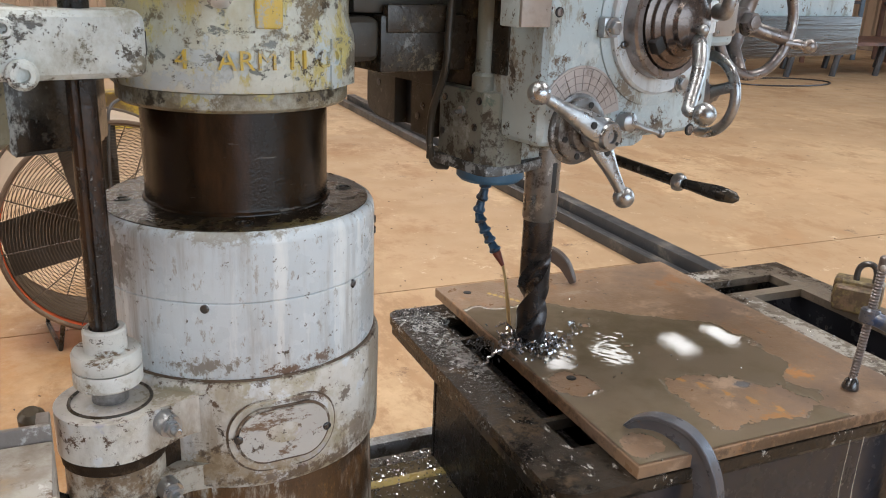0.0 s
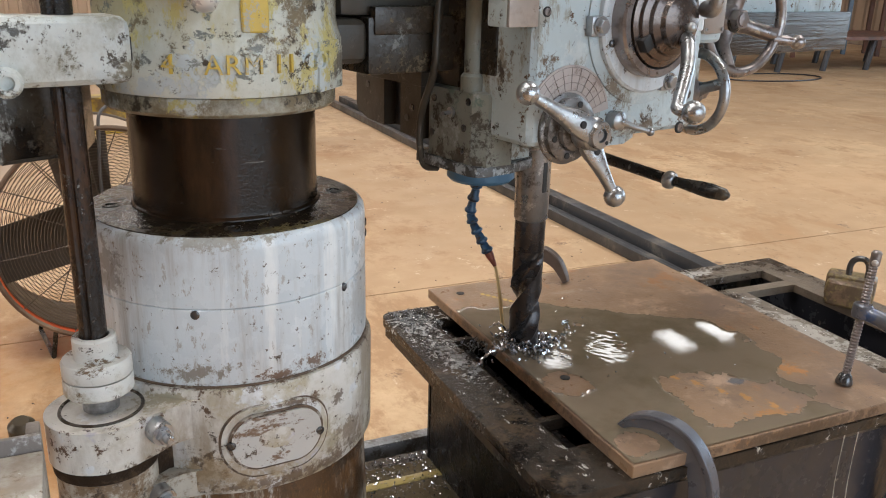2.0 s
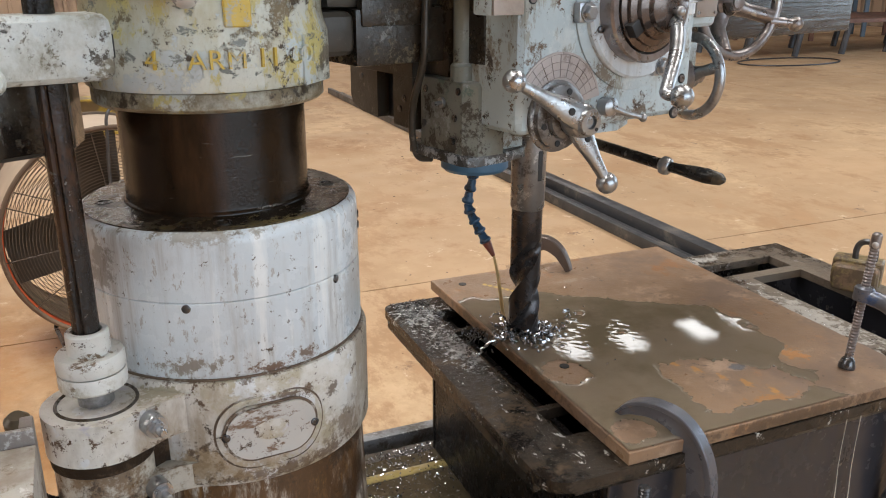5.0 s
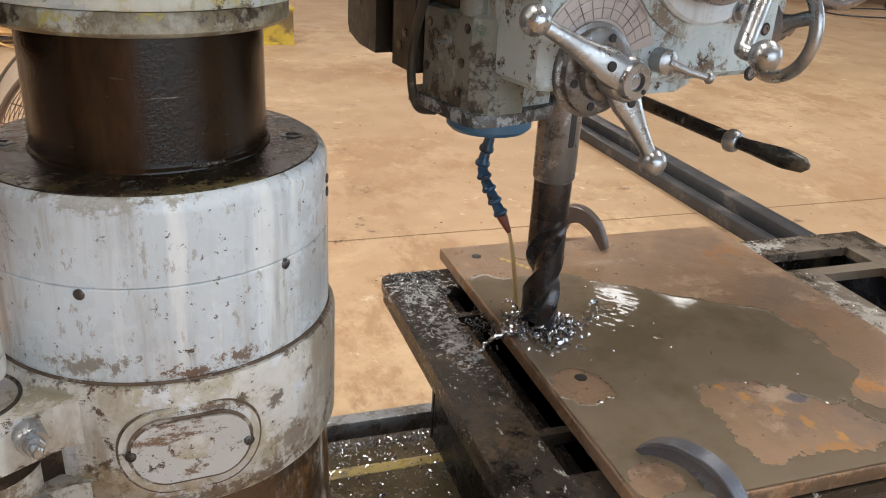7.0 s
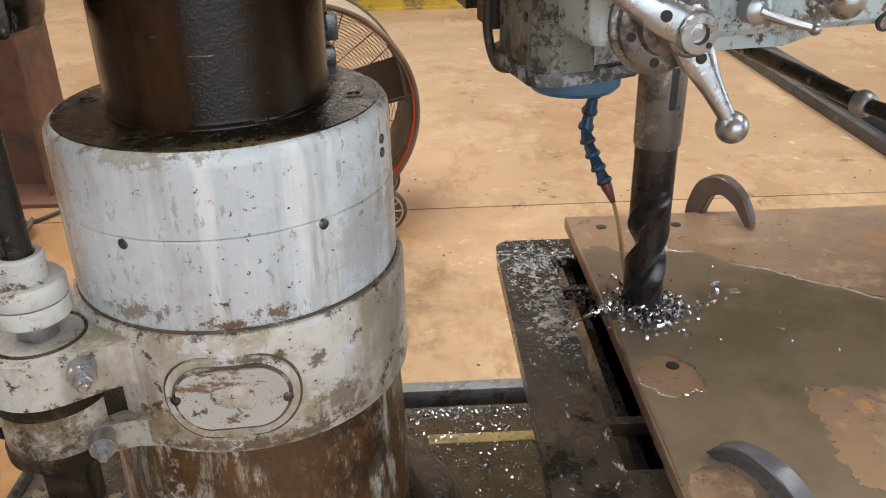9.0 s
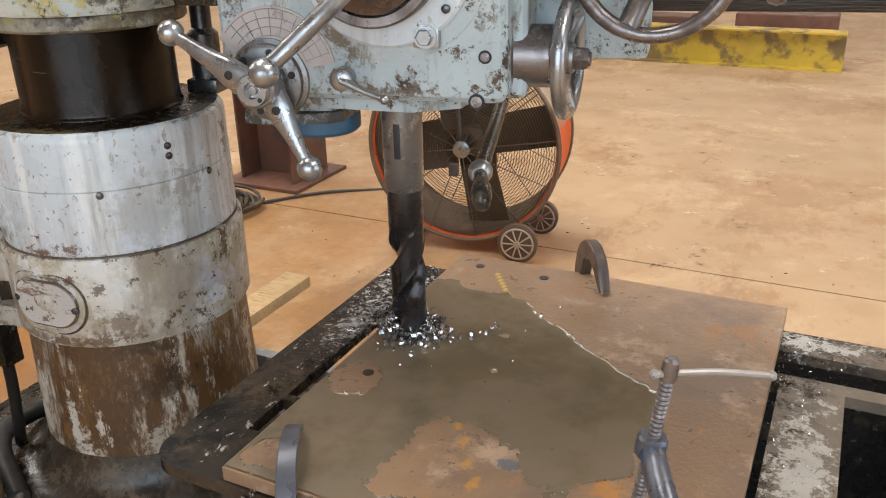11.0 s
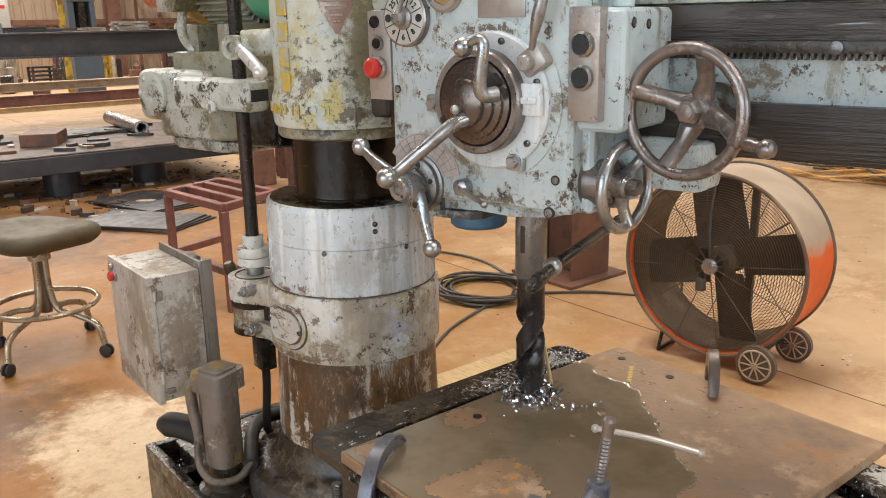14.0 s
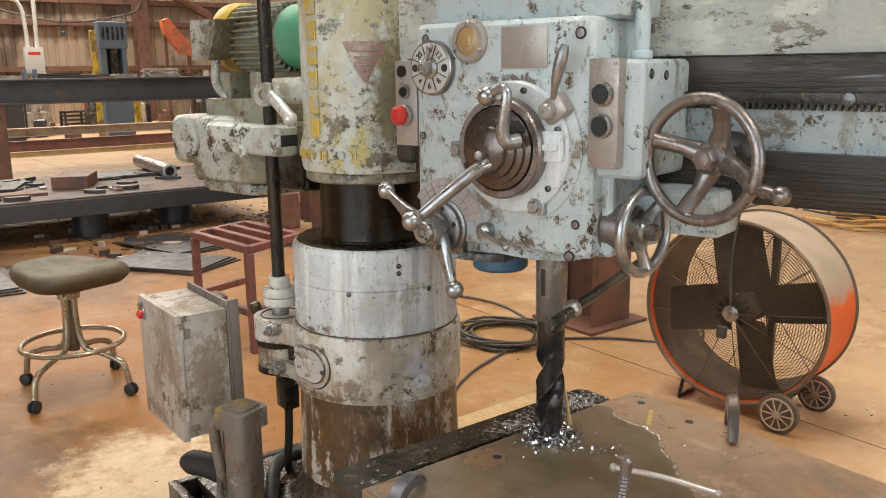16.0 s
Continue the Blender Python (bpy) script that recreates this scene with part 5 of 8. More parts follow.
def lever(pts, radii, r_ball, name="capstan_lever"):
    """A forged lever along a smooth line, with a ball at its end."""
    bm = B()
    line = curve_pts(pts, 8)
    n = len(line) - 1
    tube(bm, line, [radii[0] + (radii[1] - radii[0]) * i / n for i in range(n + 1)], 14)
    ob = part(name, bm, STEEL, head, "polished steel lever")
    bm = B()
    ball(bm, pts[-1], r_ball)
    part("ball_knob", bm, STEEL, ob)
    return ob


lever([(0.645, -0.335, 1.310), (0.632, -0.362, 1.302), (0.600, -0.392, 1.268), (0.552, -0.420, 1.222), (0.541, -0.429, 1.212), (0.547, -0.452, 1.210)], (0.0135, 0.0088), 0.018)
lever([(0.700, -0.338, 1.352), (0.690, -0.360, 1.352), (0.688, -0.368, 1.372), (0.697, -0.370, 1.425), (0.695, -0.370, 1.440), (0.682, -0.370, 1.442), (0.655, -0.370, 1.430)], (0.0135, 0.0072), 0.0175)
for a in (20, 75, 200, 320):
    bm = B()
    c = Vector((CU + 0.108 * math.cos(radians(a)), FV - 0.017, CZ + 0.108 * math.sin(radians(a))))
    lathe(bm, [(0.006, 0), (0.006, 0.004), (0.004, 0.005)], 12, axis(c, (0, -1, 0)))
    part("ring_screw", bm, GRAPHITE, head)
bm = B()
box(bm, (CU + 0.075, FV - 0.03, CZ - 0.02), (CU + 0.115, FV - 0.016, CZ + 0.035), 0.004)
box(bm, (CU + 0.08, FV - 0.038, CZ - 0.0), (CU + 0.11, FV - 0.03, CZ + 0.012), 0.003)
part("ring_stop", bm, RING_PAINT, head, "pale depth stop")

# feed lever hub with two arms, over a printed sector plate
SC = Vector((0.475, FV, 1.172))
arc = [(0.092 * math.cos(radians(a)), 0.092 * math.sin(radians(a))) for a in range(10, 151, 7)]
inner = [(0.03 * math.cos(radians(a)), 0.03 * math.sin(radians(a))) for a in range(150, 9, -14)]
MS = Matrix(((1, 0, 0, SC.x), (0, 0, -1, SC.y), (0, 1, 0, SC.z), (0, 0, 0, 1)))
bm = B()
prism(bm, arc + inner, -0.001, 0.0022, MS)
sector = part("sector_plate", bm, SECTOR, head, "worn pale printed sector plate")
for k, (r0, r1, a) in enumerate([(0.052, 0.088, a) for a in range(20, 145, 14)]):
    bm = B()
    box(bm, (r0, -0.0006, 0.002), (r1, 0.0006, 0.0028), 0, 2, MS @ pose(0, 0, 0, 0, 0, a))
    part("scale_line", bm, WHEEL_STEEL, sector)
for r0 in (0.052, 0.064, 0.076, 0.088):
    bm = B()
    tube(bm, [MS @ Vector((r0 * math.cos(radians(a)), r0 * math.sin(radians(a)), 0.002)) for a in range(18, 146, 4)], 0.0006, 5)
    part("scale_arc", bm, WHEEL_STEEL, sector)
FH = Vector((0.468, FV, 1.163))
bm = B()
lathe(bm, [(0.058, 0), (0.058, 0.006), (0.052, 0.008), (0.052, 0.018), (0.046, 0.021), (0.034, 0.021), (0.032, 0.030), (0.024, 0.033)], 40, axis(FH, (0, -1, 0)))
part("lever_flange", bm, FLANGE_STEEL, head, "scuffed greasy steel lever flange")
for a in range(15, 375, 60):
    bm = B()
    c = FH + Vector((0.042 * math.cos(radians(a)), -0.0215, 0.042 * math.sin(radians(a))))
    lathe(bm, [(0.0052, -0.002), (0.0052, 0.0012), (0.003, 0.0014)], 12, axis(c, (0, -1, 0)))
    part("flange_screw", bm, RUBBER, head)
bm = B()
lathe(bm, [(0.024, 0.02), (0.024, 0.036), (0.027, 0.038), (0.027, 0.064), (0.024, 0.067), (0.013, 0.067), (0.012, 0.062), (0.004, 0.062)], 32, axis((0.474, FV, 1.163), (0, -1, 0)))
part("lever_hub", bm, STEEL, head, "split steel lever hub")
ROUND_BAR = [(1, 0), (0.92, 0.55), (0.7, 0.86), (0.35, 1), (-0.35, 1), (-0.7, 0.86), (-0.92, 0.55), (-1, 0), (-0.92, -0.55), (-0.7, -0.86), (-0.35, -1), (0.35, -1), (0.7, -0.86), (0.92, -0.55)]
for tip, at in (((0.346, -0.307, 1.232), (0.474, -0.330, 1.163)), ((0.539, -0.322, 1.053), (0.478, -0.300, 1.160))):
    bm = B()
    root = Vector(at)
    tipv = Vector(tip)
    sweep(bm, [root.lerp(tipv, k / 10) for k in range(11)], (0, -1, 0), ROUND_BAR, ((0.019, 0.010), (0.021, 0.0105), (0.0205, 0.0105), (0.016, 0.010), (0.0125, 0.0095), (0.0105, 0.009), (0.009, 0.0085), (0.008, 0.008)))
    lathe(bm, [(0.020, -0.018), (0.0225, -0.013), (0.0225, 0.010), (0.0205, 0.0130), (0.011, 0.0134), (0.010, 0.007), (0.006, 0.0065), (0.0055, 0.010), (0.001, 0.0102)], 28, axis(root, (0, -1, 0)))
    ob = part("feed_lever", bm, STEEL, head, "polished steel lever arm")
    bm = B()
    ball(bm, tipv, 0.0182)
    part("ball_knob", bm, STEEL, ob)
    bm = B()
    c = root.lerp(tipv, 0.27)
    lathe(bm, [(0.006, 0.0), (0.006, 0.0122), (0.004, 0.0126)], 14, axis(c, (0, -1, 0)))
    part("taper_pin", bm, RUBBER, ob)
    bm = B()
    lathe(bm, [(0.0032, 0.0), (0.0032, 0.0142), (0.002, 0.0146)], 12, axis(root + Vector((0.011, 0, -0.012)), (0, -1, 0)))
    part("set_screw", bm, RUBBER, ob)
bm = B()
lathe(bm, [(0.016, 0), (0.016, 0.02), (0.01, 0.024)], 20, axis((0.579, FV, 1.169), (0, -1, 0)))
tube(bm, [(0.579, -0.284, 1.169), (0.612, -0.29, 1.156), (0.644, -0.297, 1.147)], [0.007, 0.005, 0.004], 10)
ball(bm, (0.644, -0.297, 1.147), 0.0075, 12)
part("small_lever", bm, STEEL, head)

# dial, sight glass, name plate, lock lever
bm = B()
lathe(bm, [(0.053, 0), (0.053, 0.013), (0.0505, 0.0145), (0.03, 0.0145)], 48, axis((0.447, FV, 1.479), (0, -1, 0)))
dial = part("speed_dial", bm, WHEEL_STEEL, head, "round numbered speed dial")
bm = B()
lathe(bm, [(0.0485, 0.014), (0.0485, 0.0155), (0.047, 0.016), (0.01, 0.016)], 48, axis((0.447, FV, 1.479), (0, -1, 0)))
part("dial_face", bm, WHITE_DIAL, dial, "dirty white dial face")
bm = B()
MD = Matrix(((1, 0, 0, 0.447), (0, 0, -1, FV - 0.0175), (0, 1, 0, 1.479), (0, 0, 0, 1)))
for k, word in enumerate(("18", "12", "", "8", "6", "4", "", "25")):
    a = radians(90 - 45 * k)
    if word:
        text_into(bm, word, 0.016, 0.0006, MD @ Matrix.Translation((0.035 * math.cos(a), 0.035 * math.sin(a), 0)) @ pose(0, 0, 0, 0, 0, (0, -45, 0, 45, 0, -45, 0, 45)[k]))
    box(bm, (-0.0006, 0.02, -0.001), (0.0006, 0.047, 0.0006), 0, 2, MD @ pose(0, 0, 0, 0, 0, 22.5 + 45 * k))
part("numerals", bm, BLACK, dial)
for s in (-1, 1):
    bm = B()
    lathe(bm, [(0.0075, 0.012), (0.0075, 0.0172), (0.003, 0.0174)], 16, axis((0.447 + s * 0.038, FV, 1.479), (0, -1, 0)))
    part("dial_hole", bm, RUBBER, dial)
bm = B()
lathe(bm, [(0.022, 0.014), (0.021, 0.02), (0.015, 0.024), (0.014, 0.036), (0.009, 0.041)], 24, axis((0.447, FV, 1.479), (0, -1, 0)))
tube(bm, [(0.447, FV - 0.034, 1.479), (0.462, FV - 0.034, 1.515)], [0.0055, 0.0045], 10)
ball(bm, (0.464, FV - 0.034, 1.519), 0.0075, 12)
part("pointer", bm, STEEL, dial)
bm = B()
lathe(bm, [(0.041, 0), (0.041, 0.008), (0.036, 0.012), (0.027, 0.012), (0.026, 0.006)], 40, axis((0.538, FV, 1.528), (0, -1, 0)))
sight = part("sight_glass", bm, TAG, head, "round oil sight glass with amber oil")
bm = B()
lathe(bm, [(0.027, 0.004), (0.026, 0.009), (0.015, 0.0115), (0.004, 0.012)], 32, axis((0.538, FV, 1.528), (0, -1, 0)))
part("lens", bm, AMBER, sight)
for a in (90, 210, 330):
    bm = B()
    ball(bm, (0.538 + 0.034 * math.cos(radians(a)), FV - 0.011, 1.528 + 0.034 * math.sin(radians(a))), 0.0055, 12)
    part("screw", bm, STEEL, sight)
bm = B()
box(bm, (0.611, FV - 0.003, 1.477), (0.712, FV, 1.551), 0.001)
part("name_plate", bm, TAG, head, "blank worn metal name plate")
bm = B()
box(bm, (0.715, FV - 0.03, 1.385), (0.765, FV, 1.428), 0.008, 2, Matrix.Translation((0.74, 0, 1.406)) @ pose(0, 0, 0, 0, -35, 0) @ Matrix.Translation((-0.74, 0, -1.406)))
rod(bm, (0.735, FV - 0.026, 1.402), (0.735, FV - 0.046, 1.402), 0.014, 20, bevel=0.003)
part("lock_block", bm, TAG, head, "worn steel lock block and bolt")
bm = B()
tube(bm, curve_pts([(0.742, -0.292, 1.425), (0.750, -0.30, 1.448), (0.758, -0.302, 1.475), (0.765, -0.302, 1.50), (0.770, -0.302, 1.515)]), [0.0065 + 0.005 * max(0.0, math.sin((i - 6) / 26 * math.pi)) for i in range(33)], 12)
part("lock_lever", bm, STEEL, head, "small steel lock lever")
# pendant plate with the red and black buttons
bm = B()
box(bm, (0.338, FV + 0.006, 1.322), (0.398, -0.215, 1.495), 0.004)
red_box = part("stop_button_box", bm, PAINT, head)
bm = B()
box(bm, (0.339, FV, 1.323), (0.397, FV + 0.006, 1.494), 0.001)
part("plate", bm, TAG, red_box)
bm = B()
lathe(bm, [(0.022, 0), (0.022, 0.008), (0.018, 0.012)], 28, axis((0.366, FV, 1.385), (0, -1, 0)))
lathe(bm, [(0.014, 0), (0.014, 0.006)], 24, axis((0.366, FV, 1.432), (0, -1, 0)))
part("bezel", bm, STEEL, red_box)
bm = B()
lathe(bm, [(0.012, 0.006), (0.02, 0.016), (0.02, 0.024), (0.014, 0.03), (0.005, 0.0315)], 28, axis((0.366, FV, 1.385), (0, -1, 0)))
part("stop_button", bm, RED, red_box, "red mushroom stop button")
bm = B()
lathe(bm, [(0.010, 0.003), (0.010, 0.008)], 24, axis((0.366, FV, 1.432), (0, -1, 0)))
lathe(bm, [(0.012, 0), (0.012, 0.003)], 24, axis((0.358, FV, 1.473), (0, -1, 0)))
part("button", bm, BLACK, red_box)
# two black buttons on the saddle
bm = B()
box(bm, (0.797, -0.268, 1.305), (0.855, -0.24, 1.492), 0.004)
box_two = part("start_button_box", bm, TAG, head, "brushed metal two-button plate")
for z in (1.432, 1.378):
    bm = B()
    lathe(bm, [(0.021, 0), (0.021, 0.008), (0.017, 0.011), (0.0155, 0.008)], 28, axis((0.825, -0.268, z), (0, -1, 0)))
    ob = part("bezel", bm, STEEL, box_two)
    bm = B()
    lathe(bm, [(0.0155, 0.0), (0.0155, 0.0095)], 28, axis((0.825, -0.268, z), (0, -1, 0)))
    part("button", bm, BLACK, box_two)
for u, z in ((0.803, 1.484), (0.849, 1.484), (0.803, 1.313), (0.849, 1.313)):
    bm = B()
    lathe(bm, [(0.0035, 0), (0.0035, 0.002)], 10, axis((u, -0.268, z), (0, -1, 0)))
    part("screw", bm, STEEL, box_two)


def handwheel(name, at, way, r, spokes, handle, label, thick, metal, dish=0.0):
    """A cast wheel with tapered spokes, hub nut and a turned crank handle."""
    m = axis(at, way)
    bm = B()
    n = 56
    tube(bm, [m @ Vector((r * math.cos(2 * math.pi * i / n), r * math.sin(2 * math.pi * i / n), 0)) for i in range(n)], r * thick, 14, True)
    wheel = part(name, bm, metal, head, label)
    for a in spokes:
        a = radians(a)
        bm = B()
        d = Vector((math.cos(a), math.sin(a), 0))
        tube(bm, [m @ (d * 0.018 + Vector((0, 0, -0.012 - dish))), m @ (d * r * 0.55 + Vector((0, 0, -0.008 - dish * 0.8))), m @ (d * r * 0.98)], [r * 0.21, r * 0.14, r * 0.15], 14)
        part("spoke", bm, metal, wheel)
    bm = B()
    lathe(bm, [(r * 0.27, -0.035), (r * 0.31, -0.01), (r * 0.29, 0.004), (r * 0.24, 0.008)], 32, m @ Matrix.Translation((0, 0, -dish)))
    part("hub", bm, metal, wheel)
    bm = B()
    lathe(bm, [(r * 0.21, 0.008), (r * 0.21, 0.022), (r * 0.18, 0.027)], 6, m @ Matrix.Translation((0, 0, -dish)))
    lathe(bm, [(r * 0.13, 0.026), (r * 0.13, 0.030), (r * 0.03, 0.031)], 20, m @ Matrix.Translation((0, 0, -dish)))
    part("nut", bm, WHEEL_STEEL, wheel)
    if handle is not None:
        a = radians(handle)
        c = Vector((r * math.cos(a), r * math.sin(a), 0))
        bm = B()
        lathe(bm, [(r * 0.11, -0.01), (r * 0.13, 0.006), (r * 0.08, 0.010), (r * 0.10, 0.018), (r * 0.105, 0.028), (r * 0.085, 0.038), (r * 0.085, 0.042), (r * 0.14, 0.049), (r * 0.15, 0.057), (r * 0.11, 0.066), (r * 0.03, 0.069)], 20, axis(m @ c, (0.92, -0.34, -0.1)))
        part("crank_handle", bm, metal, wheel)
    return wheel


handwheel("arm_handwheel", (0.984, -0.222, 1.325), (-0.13, -0.99, 0), 0.101, (72, 162, 252, 342), 338, "large worn steel handwheel with crank handle", 0.104, WHEEL_STEEL, 0.032)
bm = B()
rod(bm, (0.986, -0.06, 1.319), (0.986, -0.2, 1.319), 0.02, 20)
lathe(bm, [(0.045, 0), (0.045, 0.012), (0.03, 0.02)], 32, axis((0.986, -0.08, 1.319), (0, -1, 0)))
part("wheel_shaft", bm, CASTING, head)
handwheel("feed_handwheel", (0.879, -0.203, 1.19), (1, -0.1, 0), 0.074, (40, 160, 280), None, "small polished steel handwheel", 0.135, STEEL)
bm = B()
lathe(bm, [(0.05, 0.0), (0.05, 0.01), (0.043, 0.012), (0.043, 0.06), (0.035, 0.066)], 36, axis((0.795, -0.19, 1.19), (1, 0, 0)))
rod(bm, (0.85, -0.195, 1.19), (0.879, -0.203, 1.19), 0.016, 16)
part("wheel_boss", bm, WHEEL_STEEL, head)

for u, z, r in ((0.414, 1.345, 0.008), (0.775, 1.342, 0.010), (0.763, 1.140, 0.011), (0.424, 1.535, 0.009), (0.778, 1.535, 0.011), (0.775, 1.20, 0.009)):
    bm = B()
    lathe(bm, [(r, -0.002), (r, 0.0008), (r * 0.5, 0.0009)], 18, axis((u, FV, z), (0, -1, 0)))
    part("counterbore", bm, RUBBER, head)
    bm = B()
    lathe(bm, [(r * 0.7, 0.0), (r * 0.7, 0.0022), (r * 0.4, 0.0024), (r * 0.38, 0.0012)], 14, axis((u, FV, z), (0, -1, 0)))
    part("cap_screw", bm, WHEEL_STEEL, head)
for u, z in ((0.516, 1.323), (0.699, 1.228)):
    bm = B()
    box(bm, (u - 0.018, FV - 0.016, z - 0.016), (u + 0.018, FV, z + 0.016), 0.004)
    bolt(bm, (u, FV - 0.016, z), (0, -1, 0), 0.0115, 0.012)
    part("ring_clamp", bm, STEEL, head)

for v, z in ((-0.215, 1.465), (-0.16, 1.462), (-0.06, 1.462), (-0.215, 1.31), (-0.06, 1.31)):
    bm = B()
    lathe(bm, [(0.0085, -0.002), (0.0085, 0.0008), (0.004, 0.001)], 18, axis((0.888, v, z), (1, 0, 0)))
    part("counterbore", bm, RUBBER, head)
    bm = B()
    lathe(bm, [(0.006, 0.0), (0.006, 0.0022), (0.0034, 0.0024), (0.0032, 0.0012)], 14, axis((0.888, v, z), (1, 0, 0)))
    part("cap_screw", bm, WHEEL_STEEL, head)
for z0, z1, r in ((1.495, 1.62, 0.014), (1.49, 1.505, 0.019)):
    bm = B()
    rod(bm, (0.845, -0.17, z0), (0.845, -0.17, z1), r, 18, bevel=0.002)
    part("conduit", bm, PAINT, head, "painted conduit")

# spindle, drill
bm = B()
SU, SV = 0.597, -0.062
lathe(bm, [(0.04, 1.12), (0.04, 1.085), (0.034, 1.083), (0.0335, 0.945), (0.031, 0.94)], 40, Matrix.Translation((SU, SV, 0)))
part("spindle", bm, FLANGE_STEEL, head, "worn steel spindle with drift slot")
bm = B()
box(bm, (SU - 0.006, SV - 0.0345, 1.0), (SU + 0.006, SV - 0.02, 1.06), 0.003)
part("drift_slot", bm, RUBBER, head)

drill = thing("drill_bit", "large black twist drill in wet steel chips", "drill bit", MACHINE @ Matrix.Translation((SU, SV, 0)))
bm = B()
lathe(bm, [(0.03, 0.942), (0.0305, 0.935), (0.0305, 0.88), (0.029, 0.876)], 40)
part("shank", bm, DRILL_STEEL, drill)
bm = B()
rings, segs, n = [], 48, 90
for i in range(n + 1):
    z = 0.667 + (0.878 - 0.667) * i / n
    tw = -2 * math.pi * (z - 0.667) / 0.27
    ease = min(1.0, (0.878 - z) / 0.035)
    cone = min(1.0, 0.15 + (z - 0.667) / 0.012)
    ring = []
    for k in range(segs):
        a = 2 * math.pi * k / segs
        c = math.cos(2 * a)
        d = 0.0305 * cone
        flute = max(0.0, c - 0.05) ** 0.7
        d *= 1 - 0.5 * ease * flute
        if -0.25 < c < 0.02:
            d *= 1 + 0.035 * ease
        ring.append(bm.verts.new((d * math.cos(a - tw), d * math.sin(a - tw), z)))
    rings.append(ring)
for p, q in zip(rings, rings[1:]):
    for k in range(segs):
        bm.faces.new((p[k], p[(k + 1) % segs], q[(k + 1) % segs], q[k]))
bm.faces.new(rings[0][::-1])
bm.faces.new(rings[-1])
part("fluted_body", bm, DRILL_STEEL, drill, "helical fluted drill body")

# coolant hose
hose = thing("coolant_hose", "segmented blue coolant hose with a red tip", "coolant hose", None)
hp = curve_pts([(0.803, 1.462, 1.035), (0.806, 1.464, 0.985), (0.799, 1.474, 0.932), (0.812, 1.460, 0.891), (0.829, 1.443, 0.853)], 2)
for i, (p, q) in enumerate(zip(hp, hp[1:])):
    bm = B()
    d = (q - p).length
    lathe(bm, [(0.0068, 0), (0.0085, d * 0.12), (0.0092, d * 0.5), (0.0128, d * 0.72), (0.0122, d * 0.9), (0.007, d * 1.03)], 16, axis(p, q - p))
    part("segment", bm, HOSE_RED if i == 0 else HOSE_BLUE, hose)
bm = B()
lathe(bm, [(0.0095, 0), (0.0085, 0.008), (0.004, 0.032)], 16, axis(hp[-1], (0.36, -0.32, -0.85)))
part("nozzle", bm, HOSE_RED, hose, "dull red nozzle")

# long handle bar
bar = thing("lever_bar", "black steel bar with a turned hand grip", "lever", None)
k0, k1, k2 = Vector((1.011, 1.48, 1.062)), Vector((1.088, 1.219, 1.0385)), Vector((1.131, 1.125, 1.031))
d = (k1 - k0).normalized()
bm = B()
rod(bm, k0 - d * 0.06, k1, 0.0108, 16)
part("shaft", bm, BLACK_STEEL, bar)
bm = B()
lathe(bm, [(0.012, -0.011), (0.017, -0.006), (0.0175, 0.0), (0.0155, 0.007), (0.011, 0.011)], 24, axis(k1, d))
part("collar", bm, STEEL, bar)
bm = B()
lathe(bm, [(0.0095, 0.011), (0.0098, 0.025), (0.0130, 0.058), (0.0142, 0.082), (0.011, 0.110), (0.004, 0.118)], 20, axis(k1, k2 - k1))
part("grip", bm, BLACK_STEEL, bar, "dark worn grip")

# elevation gear housing and motor at the back of the barrel
gear = thing("elevation_drive", "chipped grey gear housing with an oily motor on top", "gear housing", MACHINE)
bm = B()
box(bm, (-0.50, -0.165, 1.256), (-0.176, -0.092, 1.338), 0.018, 3)
box(bm, (-0.50, -0.15, 1.262), (-0.28, 0.07, 1.334), 0.018, 3)
part("nut_housing", bm, GRIMY_PAINT, gear, "chipped grey forked nut housing")
# raised black block stands for the shade in the fork slot
bm = B()
box(bm, (-0.21, -0.155, 1.283), (-0.1745, -0.10, 1.313), 0.002)
part("fork_gap", bm, RUBBER, gear, "dark block for the shaded fork gap")
bm = B()
box(bm, (-0.745, -0.125, 1.205), (-0.42, 0.12, 1.352), 0.04, 4)
part("gear_case", bm, OILY_CASE, gear)
bm = B()
prism(bm, [(-0.68, -0.09), (-0.62, -0.125), (-0.37, -0.125), (-0.33, -0.09), (-0.325, 0.09), (-0.66, 0.12)], 1.165, 1.262)
prism(bm, [(-0.66, -0.07), (-0.60, -0.10), (-0.40, -0.10), (-0.345, -0.06), (-0.34, 0.08), (-0.64, 0.10)], 1.128, 1.166)
bmesh.ops.bevel(bm, geom=[e for e in bm.edges if abs(e.verts[0].co.z - e.verts[1].co.z) < 0.001], offset=0.018, segments=3, profile=0.6, affect="EDGES")
part("lower_case", bm, OILY_CASE, gear, "chipped grey lower case with oil runs")
# right underside of the lower case, split off in black behind the screw
bm = B()
prism(bm, [(-0.33, -0.08), (-0.215, -0.055), (-0.19, 0.0), (-0.20, 0.1), (-0.33, 0.09)], 1.15, 1.2615)
bmesh.ops.bevel(bm, geom=[e for e in bm.edges if abs(e.verts[0].co.z - e.verts[1].co.z) < 0.001], offset=0.016, segments=3, profile=0.6, affect="EDGES")
part("oil_sump", bm, UNDER_OIL, gear, "black oily underside of the lower case")
bm = B()
lathe(bm, [(0.062, 0), (0.062, 0.012), (0.056, 0.016), (0.02, 0.018)], 40, axis((-0.645, -0.125, 1.285), (0, -1, 0)))
